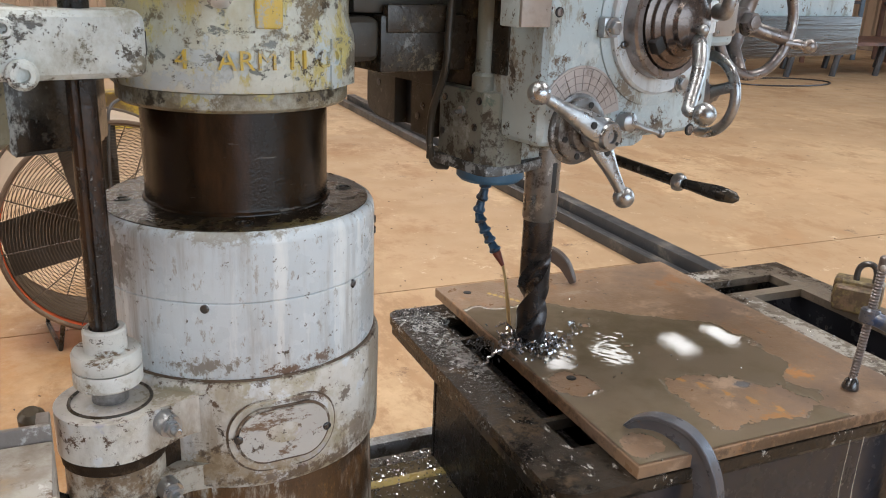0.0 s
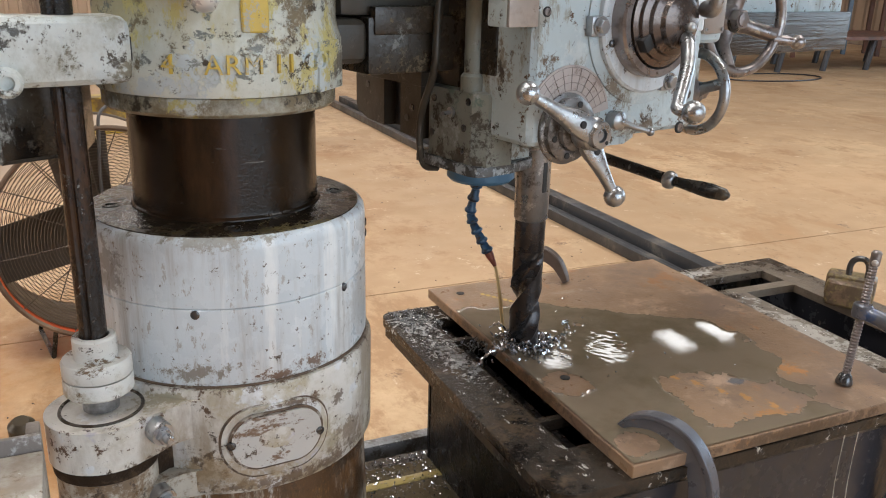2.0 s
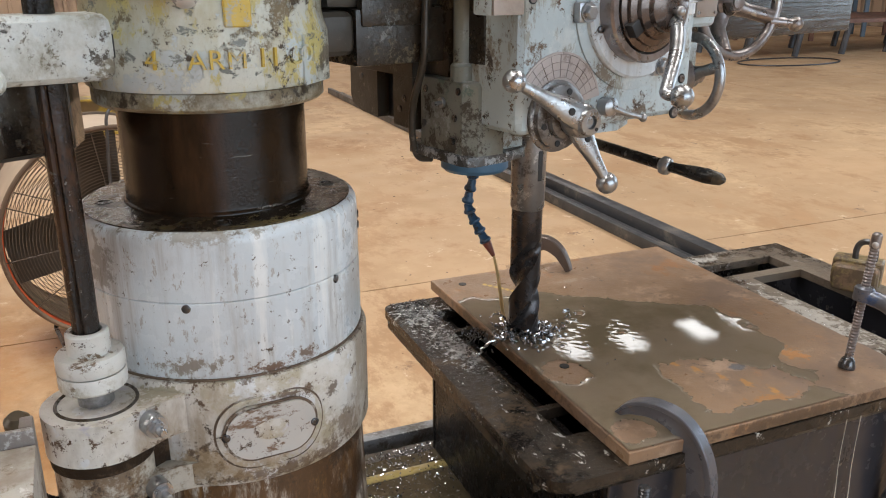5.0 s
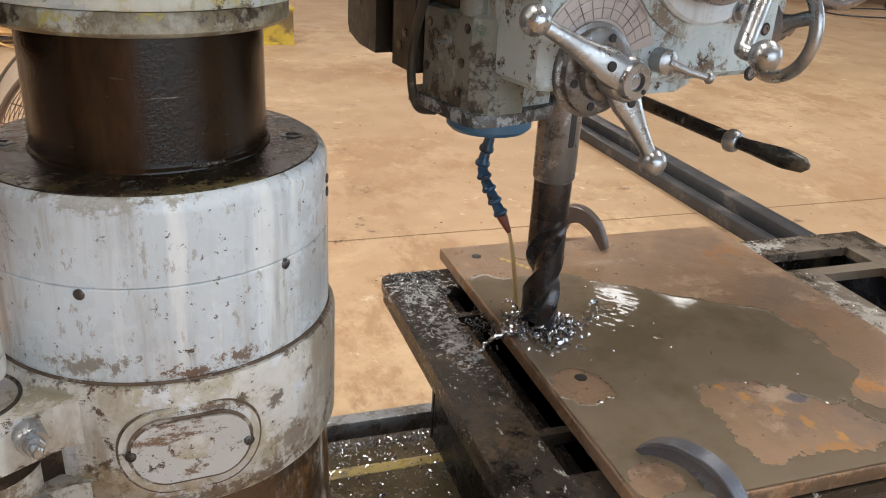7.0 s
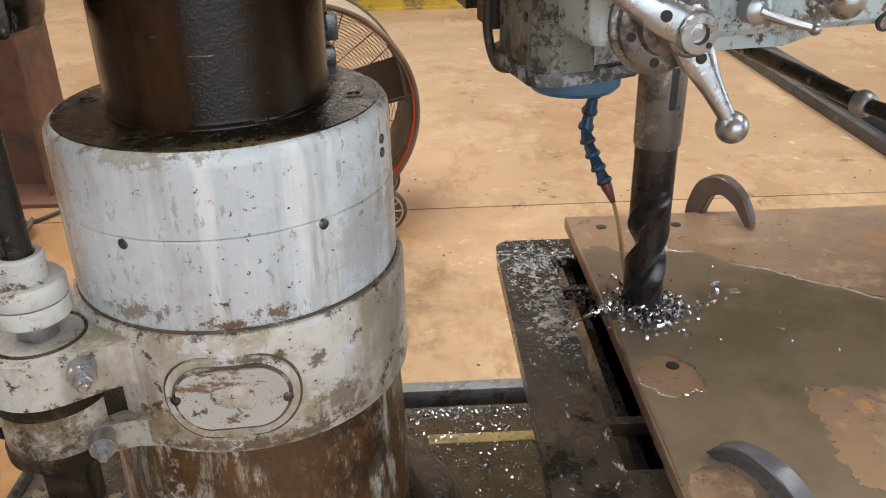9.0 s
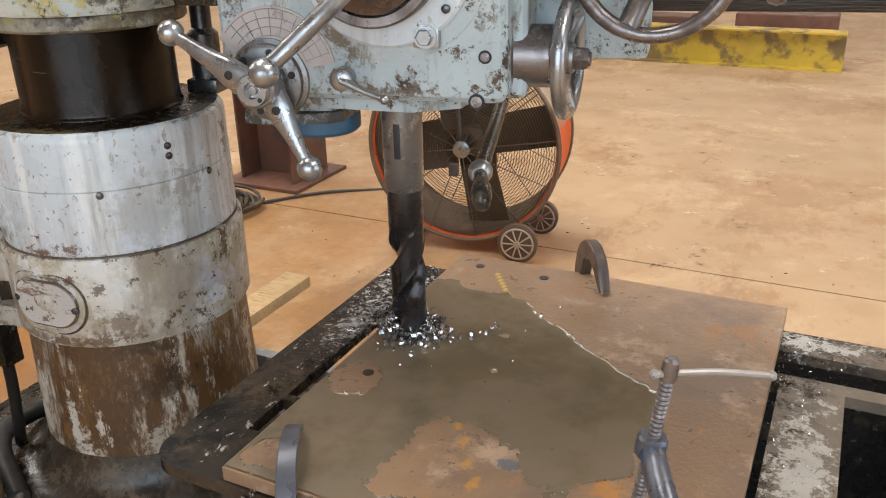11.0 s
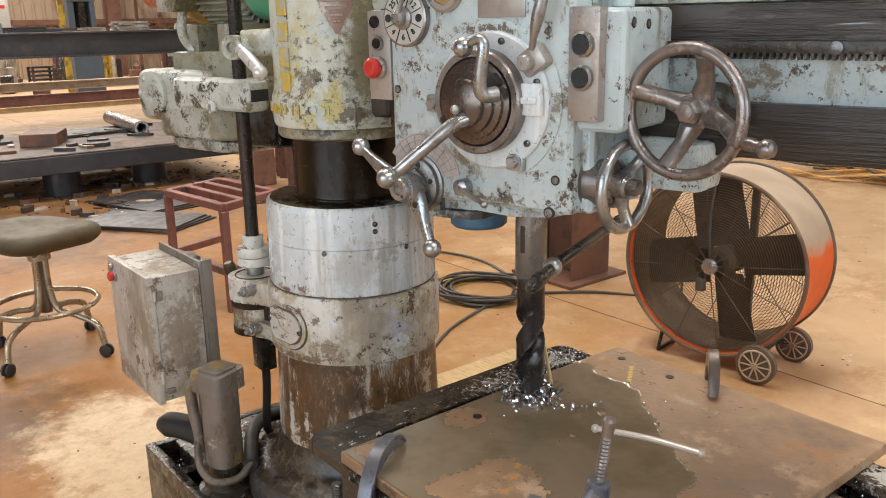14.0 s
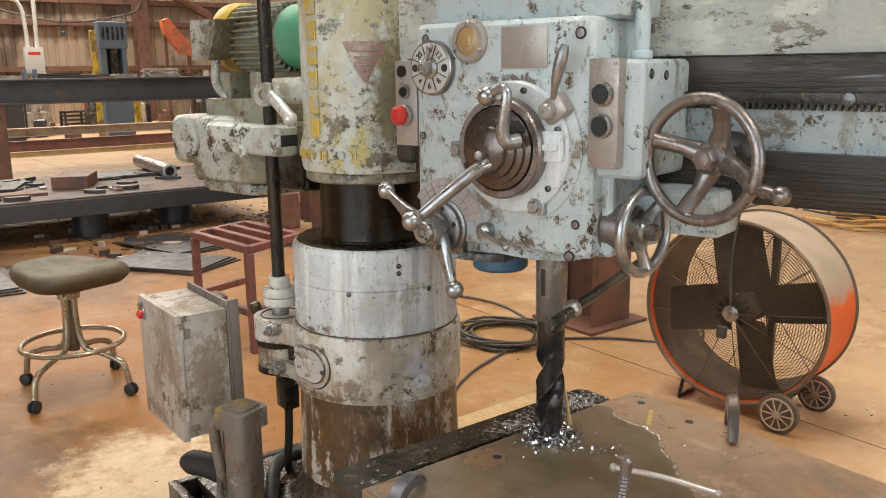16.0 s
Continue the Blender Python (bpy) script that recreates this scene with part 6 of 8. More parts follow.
for k in range(6):
    a = radians(60 * k)
    bolt(bm, (-0.645 + 0.046 * math.cos(a), -0.141, 1.285 + 0.046 * math.sin(a)), (0, -1, 0), 0.006, 0.005)
part("round_cover", bm, OILY_CASE, gear, "bolted round cover")
for at, r in (((-0.322, -0.165, 1.266), 0.018), ((-0.338, -0.165, 1.318), 0.013)):
    bm = B()
    lathe(bm, [(r, 0), (r, 0.008), (r * 0.75, 0.012), (r * 0.45, 0.012), (r * 0.45, 0.002), (r * 0.1, 0.002)], 20, axis(at, (0, -1, 0)))
    part("oil_fitting", bm, GRIMY_PAINT, gear)
bm = B()
prism(bm, [(-0.62, -0.07), (-0.34, -0.07), (-0.34, 0.2), (-0.62, 0.2)], 1.33, 1.40, None, 0.01)
box(bm, (-0.61, -0.03, 1.39), (-0.55, 0.17, 1.475), 0.008)
box(bm, (-0.46, -0.03, 1.39), (-0.36, 0.17, 1.475), 0.008)
part("pedestal", bm, MOTOR, gear)
MV, MZ = 0.09, 1.572
bm = B()
lathe(bm, [(0.084, 0), (0.086, 0.005), (0.086, 0.225)], 36, axis((-0.60, MV, MZ), (1, 0, 0)))

motor = part("motor", bm, MOTOR, gear, "ribbed oily olive motor")
for k in range(30):
    bm = B()
    box(bm, (0.082, -0.0035, 0.008), (0.102, 0.0035, 0.215), 0.002, 1, axis((-0.60, MV, MZ), (1, 0, 0), 12 * k))
    part("cooling_fin", bm, MOTOR, motor)
bm = B()
lathe(bm, [(0.088, 0), (0.092, 0.006), (0.092, 0.115), (0.088, 0.122), (0.08, 0.123)], 40, axis((-0.375, MV, MZ), (1, 0, 0)))
part("motor_end", bm, GREEN, gear, "light green motor end bell")
bm = B()
prism(bm, [(-0.675, 1.51), (-0.60, 1.51), (-0.565, 1.56), (-0.545, 1.625), (-0.675, 1.625)], 0.0, 0.09, Matrix(((1, 0, 0, 0), (0, 0, 1, -0.07), (0, 1, 0, 0), (0, 0, 0, 1))), 0.006)
part("terminal_box", bm, OILY_CASE, gear, "chipped grey terminal box")
bm = B()
tube(bm, curve_pts([(-0.61, -0.03, 1.51), (-0.61, -0.04, 1.46), (-0.60, -0.03, 1.42), (-0.56, -0.01, 1.385)]), 0.013, 12)
part("conduit", bm, GRIMY_PAINT, gear)
bm = B()
lathe(bm, [(0.098, 0), (0.104, 0.01), (0.104, 0.06), (0.09, 0.08), (0.04, 0.085)], 36, axis((-0.60, MV, MZ + 0.005), (-1, 0, 0)))
part("fan_cover", bm, YELLOW, gear, "dirty yellow fan cover")
# clamping lever with an eye beside the barrel
clamp = thing("barrel_clamp_lever", "worn steel clamping lever with an eye boss", "lever", MACHINE)
bm = B()
rod(bm, (-0.185, -0.165, 1.425), (-0.11, -0.06, 1.43), 0.034, 24, bevel=0.004)
part("boss", bm, GRIMY_PAINT, clamp)
bm = B()
lathe(bm, [(0.014, -0.001), (0.03, 0), (0.03, 0.026), (0.014, 0.027), (0.013, 0.018)], 28, axis((-0.207, -0.160, 1.418), (0.25, -0.97, 0)))
part("eye", bm, GRIMY_PAINT, clamp)
bm = B()
tube(bm, curve_pts([(-0.175, -0.178, 1.415), (-0.14, -0.182, 1.392), (-0.115, -0.186, 1.376), (-0.10, -0.188, 1.366)]), 0.0155, 12)
ball(bm, (-0.093, -0.19, 1.360), 0.0185, 16)
part("handle", bm, BRIGHT, clamp, "bright worn handle")
# hydraulic clamp cylinder behind the column
bm = B()
lathe(bm, [(0.026, 1.07), (0.03, 1.075), (0.03, 1.16), (0.02, 1.17), (0.02, 1.24)], 28, MACHINE @ Matrix.Translation((0.135, 0.155, 0)))
box(bm, (0.105, 0.12, 1.047), (0.17, 0.19, 1.075), 0.006, 2, MACHINE)
box(bm, (0.157, 0.14, 1.08), (0.178, 0.165, 1.12), 0.005, 2, MACHINE)
solo("clamp_cylinder", bm, GRAPHITE, "dark steel clamp cylinder on the ring", "cylinder")
# bars of the maker's raised name and a triangular badge on the barrel
for k in range(7):
    p, d = on_ring(-84, 0.1745, 1.686 - 0.058 * k)
    bm = B()
    box(bm, (-0.0185, -0.0225, -0.002), (0.0185, 0.0225, 0.004), 0.002, 1, axis(p, d))
    part("raised_mark", bm, LETTER, arm, "worn yellow raised mark")
bm = B()
rows = []
for k in range(9):
    # a triangle that follows the barrel's curve, point down
    z, w = 1.543 - 0.095 * k / 8, 0.052 * (1 - k / 8) + 0.003
    rows.append([on_ring(-36 + math.degrees(x * w / 0.1755), 0.1758, z)[0] for x in (-1, -0.6, -0.2, 0.2, 0.6, 1)])
for rows_at in (0.0, -0.004):
    vs = [[bm.verts.new(q + Vector((q.x, q.y, 0)).normalized() * rows_at) for q in row] for row in rows]
    for a, b in zip(vs, vs[1:]):
        for k in range(5):
            bm.faces.new((a[k], a[k + 1], b[k + 1], b[k]))
badge = part("badge", bm, BADGE, arm, "worn triangular badge")
for z, w in ((1.522, 0.066), (1.505, 0.05), (1.490, 0.03), (1.476, 0.016)):
    bm = B()
    tube(bm, [on_ring(-36 + math.degrees(x * w / 2 / 0.1755), 0.1758, z)[0] for x in (-1, -0.5, 0, 0.5, 1)], 0.0035, 6)
    part("badge_bar", bm, TAG, badge, "faded pale bar")

# ---- work table, plate, coolant ----
table = thing("box_table", "black oily slotted steel work table with dripping coolant", "work table")
TZ = 0.642


def holed_sheet(bm, x0, x1, y0, y1, holes, z0, z1):
    """A sheet with rectangular holes, from z0 to z1."""
    xs = sorted({x0, x1, *(h[0] for h in holes), *(h[1] for h in holes)})
    ys = sorted({y0, y1, *(h[2] for h in holes), *(h[3] for h in holes)})
    vs = {(x, y): bm.verts.new((x, y, z1)) for x in xs for y in ys}
    for p, q in zip(xs, xs[1:]):
        for r, t in zip(ys, ys[1:]):
            cx, cy = (p + q) / 2, (r + t) / 2
            if not any(h[0] < cx < h[1] and h[2] < cy < h[3] for h in holes):
                bm.faces.new((vs[p, r], vs[q, r], vs[q, t], vs[p, t]))
    for v in list(vs.values()):
        if not v.link_faces:
            bm.verts.remove(v)
    bmesh.ops.recalc_face_normals(bm, faces=bm.faces)
    if bm.faces[:][0].normal.z < 0:
        bmesh.ops.reverse_faces(bm, faces=bm.faces)
    bmesh.ops.solidify(bm, geom=bm.faces[:], thickness=z1 - z0)


bm = B()
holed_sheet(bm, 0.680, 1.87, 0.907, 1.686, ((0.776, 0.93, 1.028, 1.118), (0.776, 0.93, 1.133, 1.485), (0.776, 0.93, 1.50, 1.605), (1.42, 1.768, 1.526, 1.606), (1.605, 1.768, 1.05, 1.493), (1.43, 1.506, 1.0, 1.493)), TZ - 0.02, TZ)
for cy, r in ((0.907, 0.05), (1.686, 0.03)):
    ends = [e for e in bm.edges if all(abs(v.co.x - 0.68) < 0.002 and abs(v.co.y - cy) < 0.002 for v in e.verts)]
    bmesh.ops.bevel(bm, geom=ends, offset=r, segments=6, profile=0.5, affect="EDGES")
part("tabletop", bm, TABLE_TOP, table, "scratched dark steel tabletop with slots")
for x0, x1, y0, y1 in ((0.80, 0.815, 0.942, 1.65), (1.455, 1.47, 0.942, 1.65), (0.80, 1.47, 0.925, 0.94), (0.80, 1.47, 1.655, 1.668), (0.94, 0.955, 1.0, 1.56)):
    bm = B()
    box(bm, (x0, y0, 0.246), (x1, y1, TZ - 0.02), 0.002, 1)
    part("side_panel", bm, GREY_PANEL if y1 < 0.95 else PIT_BLACK, table, "dark grey wet side panel" if y1 < 0.95 else "coolant-wet side panel, deep shade put into its black")
for y in (0.909, 1.668):
    bm = B()
    box(bm, (0.735, y + (0.012 if y < 1 else 0), 0.604), (1.868, y + 0.015, TZ - 0.019), 0.002, 1)
    part("lip", bm, BLACK_STEEL, table)
for x in (0.682, 1.853):
    bm = B()
    box(bm, (x, 0.96, 0.60), (x + 0.015, 1.652, TZ - 0.019), 0.002, 1)
    part("lip", bm, BLACK_STEEL, table)
bm = B()
box(bm, (1.47, 1.655, 0.246), (1.80, 1.668, TZ - 0.02), 0.002, 1)
part("side_panel", bm, BLACK_STEEL, table, "black oily side panel")
bm = B()
box(bm, (1.78, 1.0, 0.246), (1.80, 1.655, TZ - 0.02), 0.002, 1)
part("side_panel", bm, GREY_PANEL, table, "dark grey wet side panel")

bm = B()
PX0, PX1, PY0, PY1, PZ = 0.824, 1.494, 0.911, 1.736, 0.666
box(bm, (PX0, PY0, 0.6425), (PX1, PY1, PZ), 0.0015, 1)
plate = solo("steel_plate", bm, PLATE_RUST, "rusty brown flat steel plate wet with coolant", "steel plate")
for x, y in ((0.885, 1.682), (0.897, 1.532), (0.886, 1.212), (1.016, 1.525), (1.029, 1.679)):
    bm = B()
    lathe(bm, [(0.0095, 0.0), (0.0095, 0.0012), (0.008, 0.0014)], 18, Matrix.Translation((x, y, PZ)))
    part("drilled_hole", bm, RUBBER, plate, "dark drilled hole")

bm = B()
STEP = 0.004


def reach(y):
    """How far the puddle spreads in x at y."""
    k = [(0.9, 1.335), (1.1, 1.352), (1.33, 1.345), (1.39, 1.27), (1.43, 1.20), (1.50, 1.11), (1.58, 1.0)]
    for (y0, x0), (y1, x1) in zip(k, k[1:]):
        if y <= y1:
            return x0 + (x1 - x0) * (y - y0) / (y1 - y0)
    return 1.0


def wet(x, y):
    f = min((reach(y) - x) / 0.07, (1.585 - y) / 0.07, 0.9)
    for cx, cy, rx, ry, k in ((0.875, 1.185, 0.055, 0.065, 1.5), (1.10, 1.08, 0.085, 0.075, 1.7), (1.19, 1.0, 0.09, 0.075, 1.6), (1.05, 0.97, 0.05, 0.05, 0.9), (0.865, 0.965, 0.05, 0.06, 1.4), (1.32, 1.07, 0.055, 0.03, 1.2), (1.05, 1.42, 0.03, 0.025, 1.0), (1.075, 1.30, 0.02, 0.015, 1.0), (1.33, 0.95, 0.06, 0.04, 0.9)):
        f -= k * math.exp(-((x - cx) / rx) ** 2 - ((y - cy) / ry) ** 2)
    return f + 0.30 * noise.noise((x * 13, y * 13, 0.3)) + 0.22 * noise.noise((x * 34, y * 34, 1.7)) + 0.14 * noise.noise((x * 85, y * 85, 4.0))


NX, NY = int((PX1 - PX0 - 0.008) / STEP), int((PY1 - PY0 - 0.008) / STEP)
grid = {}
for i in range(NX + 1):
    for j in range(NY + 1):
        grid[i, j] = wet(PX0 + 0.004 + i * STEP, PY0 + 0.004 + j * STEP)
verts = {}


def ripple(x, y):
    """Small waves round the drill, dying away outwards."""
    d = math.hypot((x - 0.99) / 0.13, (y - 1.38) / 0.11)
    k = 0.00022 * math.exp(-d * d)
    s, c = (x - y) * 0.71, (x + y) * 0.71
    return k * (noise.noise((s * 45, c * 120, 7.0)) + 0.5 * noise.noise((s * 90, c * 190, 2.0)))


def corner(i, j):
    if (i, j) not in verts:
        f = grid[i, j]
        verts[i, j] = bm.verts.new((PX0 + 0.004 + i * STEP, PY0 + 0.004 + j * STEP, PZ + 0.0003 + 0.0012 * min(1.0, max(0.0, f * 8)) ** 0.6 + (ripple(PX0 + 0.004 + i * STEP, PY0 + 0.004 + j * STEP) + 0.0004 if f > 0.08 else 0.0)))
    return verts[i, j]


for i in range(NX):
    for j in range(NY):
        q = [(i, j), (i + 1, j), (i + 1, j + 1), (i, j + 1)]
        inside = [c for c in q if grid[c] > 0]
        if len(inside) >= 3:
            bm.faces.new([corner(*c) for c in inside])
random.seed(61)
beads = B()
for (i, j), f in grid.items():
    # beads of coolant along the puddle's edge
    if 0.0 < f < 0.11 and random.random() < 0.15:
        r = random.uniform(0.0009, 0.0024)
        bmesh.ops.create_icosphere(beads, subdivisions=1, radius=r, matrix=Matrix.Translation((PX0 + 0.004 + i * STEP, PY0 + 0.004 + j * STEP, PZ + 0.0008)))
solo("coolant_puddle", bm, PUDDLE, "muddy brown coolant puddle on the plate", "puddle", kind="stuff", angle=180)

solo("coolant_beads", beads, BEADS, "beads of coolant along the edge of the puddle", "coolant", kind="stuff", angle=180)

# chips round the drill
random.seed(4)
bm = B()
CX, CY = 0.886, 1.369
for k in range(445):
    a, r = random.uniform(0, 6.283), 0.025 + abs(random.gauss(0, 0.028))
    x, y = CX + r * math.cos(a), CY + r * math.sin(a)
    if k >= 420:
        # a trail of chips washed over the plate
        s = random.random()
        r = 0.05
        x, y = 0.92 + 0.115 * s + random.gauss(0, 0.006), 1.325 + 0.105 * s + random.gauss(0, 0.006)
    if not (PX0 - 0.01 < x < PX1):
        continue
    h = max(0.0, 0.018 - 0.35 * (r - 0.025)) * random.random()
    m = pose(x, y, PZ + 0.003 + h, random.uniform(0, 360), random.uniform(0, 360), random.uniform(0, 360))
    n = random.randint(3, 6)
    w, rr = random.uniform(0.0025, 0.006), random.uniform(0.004, 0.009)
    prev = None
    for s in range(n):
        t = s * 0.8
        p = [bm.verts.new(m @ Vector((rr * math.cos(t), rr * math.sin(t), e * w + s * 0.0012))) for e in (-0.5, 0.5)]
        if prev:
            bm.faces.new((prev[0], p[0], p[1], prev[1]))
        prev = p
solo("steel_chips", bm, CHIP, "bright curled steel chips heaped round the drill", "steel chips", kind="stuff")

# ---- drum fan ----
fan = thing("drum_fan", "large dusty orange drum fan with wire guards on wheels", "fan", pose(0.159, 3.174, 0.449, 90, 0, 9.5))
# local frame: x across, y up, z along the blowing axis towards the front
R = 0.393
bm = B()
prof = [(R - 0.012, 0.0), (R, 0.004), (R + 0.004, 0.012), (R - 0.001, 0.02), (R - 0.001, -0.30), (R + 0.004, -0.308), (R, -0.318), (R - 0.012, -0.314)]
n = 72
rings = [[bm.verts.new((r * math.cos(2 * math.pi * i / n), r * math.sin(2 * math.pi * i / n), z)) for i in range(n)] for r, z in prof + [(R - 0.012, -0.314), (R - 0.012, 0.0)]]
for p, q in zip(rings, rings[1:]):
    for i in range(n):
        bm.faces.new((p[i], p[(i + 1) % n], q[(i + 1) % n], q[i]))
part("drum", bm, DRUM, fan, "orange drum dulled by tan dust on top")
bm = B()
rings = [[bm.verts.new((r * math.cos(2 * math.pi * i / n), r * math.sin(2 * math.pi * i / n), z)) for i in range(n)] for r, z in ((R - 0.014, -0.004), (R - 0.014, -0.312))]
for i in range(n):
    bm.faces.new((rings[0][i], rings[0][(i + 1) % n], rings[1][(i + 1) % n], rings[1][i]))
part("liner", bm, LINER, fan, "dark brown inside of the drum")
for z in (0.016, -0.312):
    bm = B()
    tube(bm, [((R + 0.002) * math.cos(2 * math.pi * i / n), (R + 0.002) * math.sin(2 * math.pi * i / n), z) for i in range(n)], 0.009, 8, True)
    part("rim", bm, LINER if z > 0 else FAN_DARK, fan, "dusty rolled drum rim")
for x in (-0.035, 0.05):
    bm = B()
    box(bm, (x, -R + 0.012, -0.275), (x + 0.03, R - 0.012, -0.245), 0.003)
    part("motor_bracket", bm, FAN_DARK, fan)
bm = B()
lathe(bm, [(0.07, -0.29), (0.075, -0.28), (0.075, -0.20), (0.05, -0.19)], 28)
part("motor", bm, FAN_DARK, fan)
bm = B()
tube(bm, curve_pts([(0.0, 0.06, 0.035), (-0.01, 0.2, 0.03), (0.0, 0.36, 0.02), (0.02, 0.45, 0.0), (0.12, 0.47, -0.1), (0.16, 0.44, -0.2)]), 0.006, 8)
box(bm, (-0.05, -0.11, 0.022), (-0.012, -0.06, 0.05), 0.004)
part("switch_cord", bm, CABLE, fan, "dusty switch and cord")
for z0, nm in ((0.0, "front_guard"), (-0.31, "rear_guard")):
    bm = B()
    r = 0.07
    while r < R - 0.01:
        m = max(24, int(r * 130))
        zz = z0 + (0.03 if z0 == 0 else -0.02) * (1 - (r / R) ** 2)
        tube(bm, [(r * math.cos(2 * math.pi * i / m), r * math.sin(2 * math.pi * i / m), zz) for i in range(m)], 0.0014, 4, True)
        r += 0.0105 if z0 == 0 else 0.014
    part(nm, bm, GUARD_WIRE, fan, "wire ring guard")
    for k in range(12):
        a = 2 * math.pi * k / 12 + 0.13
        bm = B()
        tube(bm, [(r * math.cos(a), r * math.sin(a), z0 + (0.027 if z0 == 0 else -0.017) * (1 - (r / R) ** 2)) for r in (0.03, 0.15, 0.28, R - 0.005)], 0.0024, 5)
        part("guard_spoke", bm, FAN_DARK, fan)
for k in range(4):
    a = 12 + 90 * k
    bm = B()
    rows = []
    for i in range(9):
        r = 0.06 + (R - 0.085) * i / 8
        w, tw = 0.112 - 0.012 * i / 8, radians(34 - 16 * i / 8)
        rows.append([Vector((r, w * s * math.cos(tw), -0.14 + w * s * math.sin(tw) + 0.012 * (1 - s * s))) for s in (-1, -0.5, 0, 0.5, 1)])
    mm = pose(0, 0, 0, 0, 0, a)
    vs = [[bm.verts.new(mm @ v) for v in row] for row in rows]
    for p, q in zip(vs, vs[1:]):
        for i in range(4):
            bm.faces.new((p[i], p[i + 1], q[i + 1], q[i]))
    bmesh.ops.solidify(bm, geom=bm.faces[:], thickness=0.004)
    part("blade", bm, FAN_DARK, fan, "broad dusty grey blade")
bm = B()
lathe(bm, [(0.05, -0.20), (0.06, -0.16), (0.06, -0.1), (0.035, -0.09), (0.03, -0.01), (0.03, 0.02)], 28)
part("hub", bm, FAN_DARK, fan)
bm = B()
lathe(bm, [(0.035, 0.022), (0.035, 0.034), (0.02, 0.04)], 24)
part("badge", bm, STEEL, fan)
for x, y, z, r in ((0.245, -0.366, 0.073, 0.083), (0.28, -0.371, -0.26, 0.078)):
    bm = B()
    m = Matrix.Translation((x, y, z))
    lathe(bm, [(r * 0.8, -0.016), (r, -0.012), (r, 0.012), (r * 0.8, 0.016)], 32, m)
    tyre = part("wheel", bm, FAN_DARK, fan, "dusty rubber wheel")
    bm = B()
    tube(bm, [m @ Vector((r * 0.78 * math.cos(2 * math.pi * i / 32), r * 0.78 * math.sin(2 * math.pi * i / 32), 0.0165)) for i in range(32)], r * 0.05, 6, True)
    for k in range(10):
        a = radians(36 * k)
        tube(bm, [m @ Vector((0, 0, 0.02)), m @ Vector((r * 0.75 * math.cos(a), r * 0.75 * math.sin(a), 0.018))], r * 0.04, 6)
    lathe(bm, [(r * 0.16, 0.01), (r * 0.16, 0.026)], 12, m)
    part("rim", bm, DUSTY, tyre)
bm = B()
tube(bm, [(-0.21, -0.33, 0.0), (-0.23, -0.440, 0.0), (-0.23, -0.440, -0.28), (-0.21, -0.33, -0.28)], 0.009, 8)
part("skid", bm, BLACK_STEEL, fan)
bm = B()
tube(bm, [(0.245, -0.366, 0.075), (0.22, -0.36, 0.03), (0.22, -0.36, -0.22), (0.28, -0.371, -0.262)], 0.009, 8)
part("axle", bm, BLACK_STEEL, fan)

# ---- control box, pump, stool ----
ebox = thing("control_box", "dusty dented grey electrical box with a red button", "electrical box")
bm = B()
box(bm, (-0.292, 0.866, 0.488), (-0.002, 0.992, 0.838), 0.003)
part("body", bm, BOX_GREY, ebox)
bm = B()
box(bm, (-0.299, 0.846, 0.482), (0.004, 0.865, 0.843), 0.004)
door = part("door", bm, BOX_GREY, ebox, "scuffed pale grey door")
for z in (0.565, 0.80):
    bm = B()
    rod(bm, (0.006, 0.863, z - 0.022), (0.006, 0.863, z + 0.022), 0.005, 10)
    part("hinge", bm, BOX_GREY, door)
for a, b in (((-0.002, 0.868, 0.775), (0.008, 0.886, 0.802)), ((-0.002, 0.87, 0.51), (0.01, 0.893, 0.525))):
    bm = B()
    box(bm, a, b, 0.003)
    part("latch", bm, PUMP_GREY, ebox)
bm = B()
box(bm, (-0.292, 0.9935, 0.47), (-0.003, 1.002, 0.858), 0.002)
box(bm, (-0.020, 1.002, 0.47), (-0.004, 1.032, 0.858), 0.003)
box(bm, (-0.20, 1.002, 0.2), (-0.12, 1.05, 0.84), 0.004)
part("back_plate", bm, PUMP_GREY, ebox, "dark grey mounting plate on a post")
bm = B()
lathe(bm, [(0.013, 0), (0.013, 0.006)], 20, axis((-0.275, 0.846, 0.812), (0, -1, 0)))
lathe(bm, [(0.017, 0), (0.017, 0.008)], 20, axis((-0.245, 0.846, 0.795), (0, -1, 0)))
part("bezel", bm, STEEL, ebox)
bm = B()
lathe(bm, [(0.013, 0.005), (0.013, 0.018), (0.009, 0.021)], 20, axis((-0.245, 0.846, 0.795), (0, -1, 0)))
part("red_button", bm, RED, ebox)

pump = thing("coolant_pump", "dirty grey coolant pump with a square cap", "pump", pose(0.122, 0.965, 0.2465) @ Matrix.Diagonal((0.91, 0.91, 0.93, 1)))
bm = B()
lathe(bm, [(0.082, 0), (0.082, 0.014), (0.066, 0.02), (0.062, 0.05), (0.05, 0.058), (0.048, 0.085)], 36)
part("flange", bm, CASTING, pump)
bm = B()
prism(bm, rounded(0.098, 0.098, 0.035, 6), 0.085, 0.32, pose(0, 0, 0, 0, 0, 20))
part("motor", bm, PUMP_GREY, pump, "oily dark grey motor housing")
bm = B()
prism(bm, rounded(0.118, 0.118, 0.02, 5), 0.318, 0.375, pose(0, 0, 0, 0, 0, 20), 0.006)
prism(bm, rounded(0.085, 0.085, 0.012, 5), 0.374, 0.382, pose(0, 0, 0, 0, 0, 20), 0.003)
part("cap", bm, PUMP_GREY, pump, "dusty square cap")
bm = B()
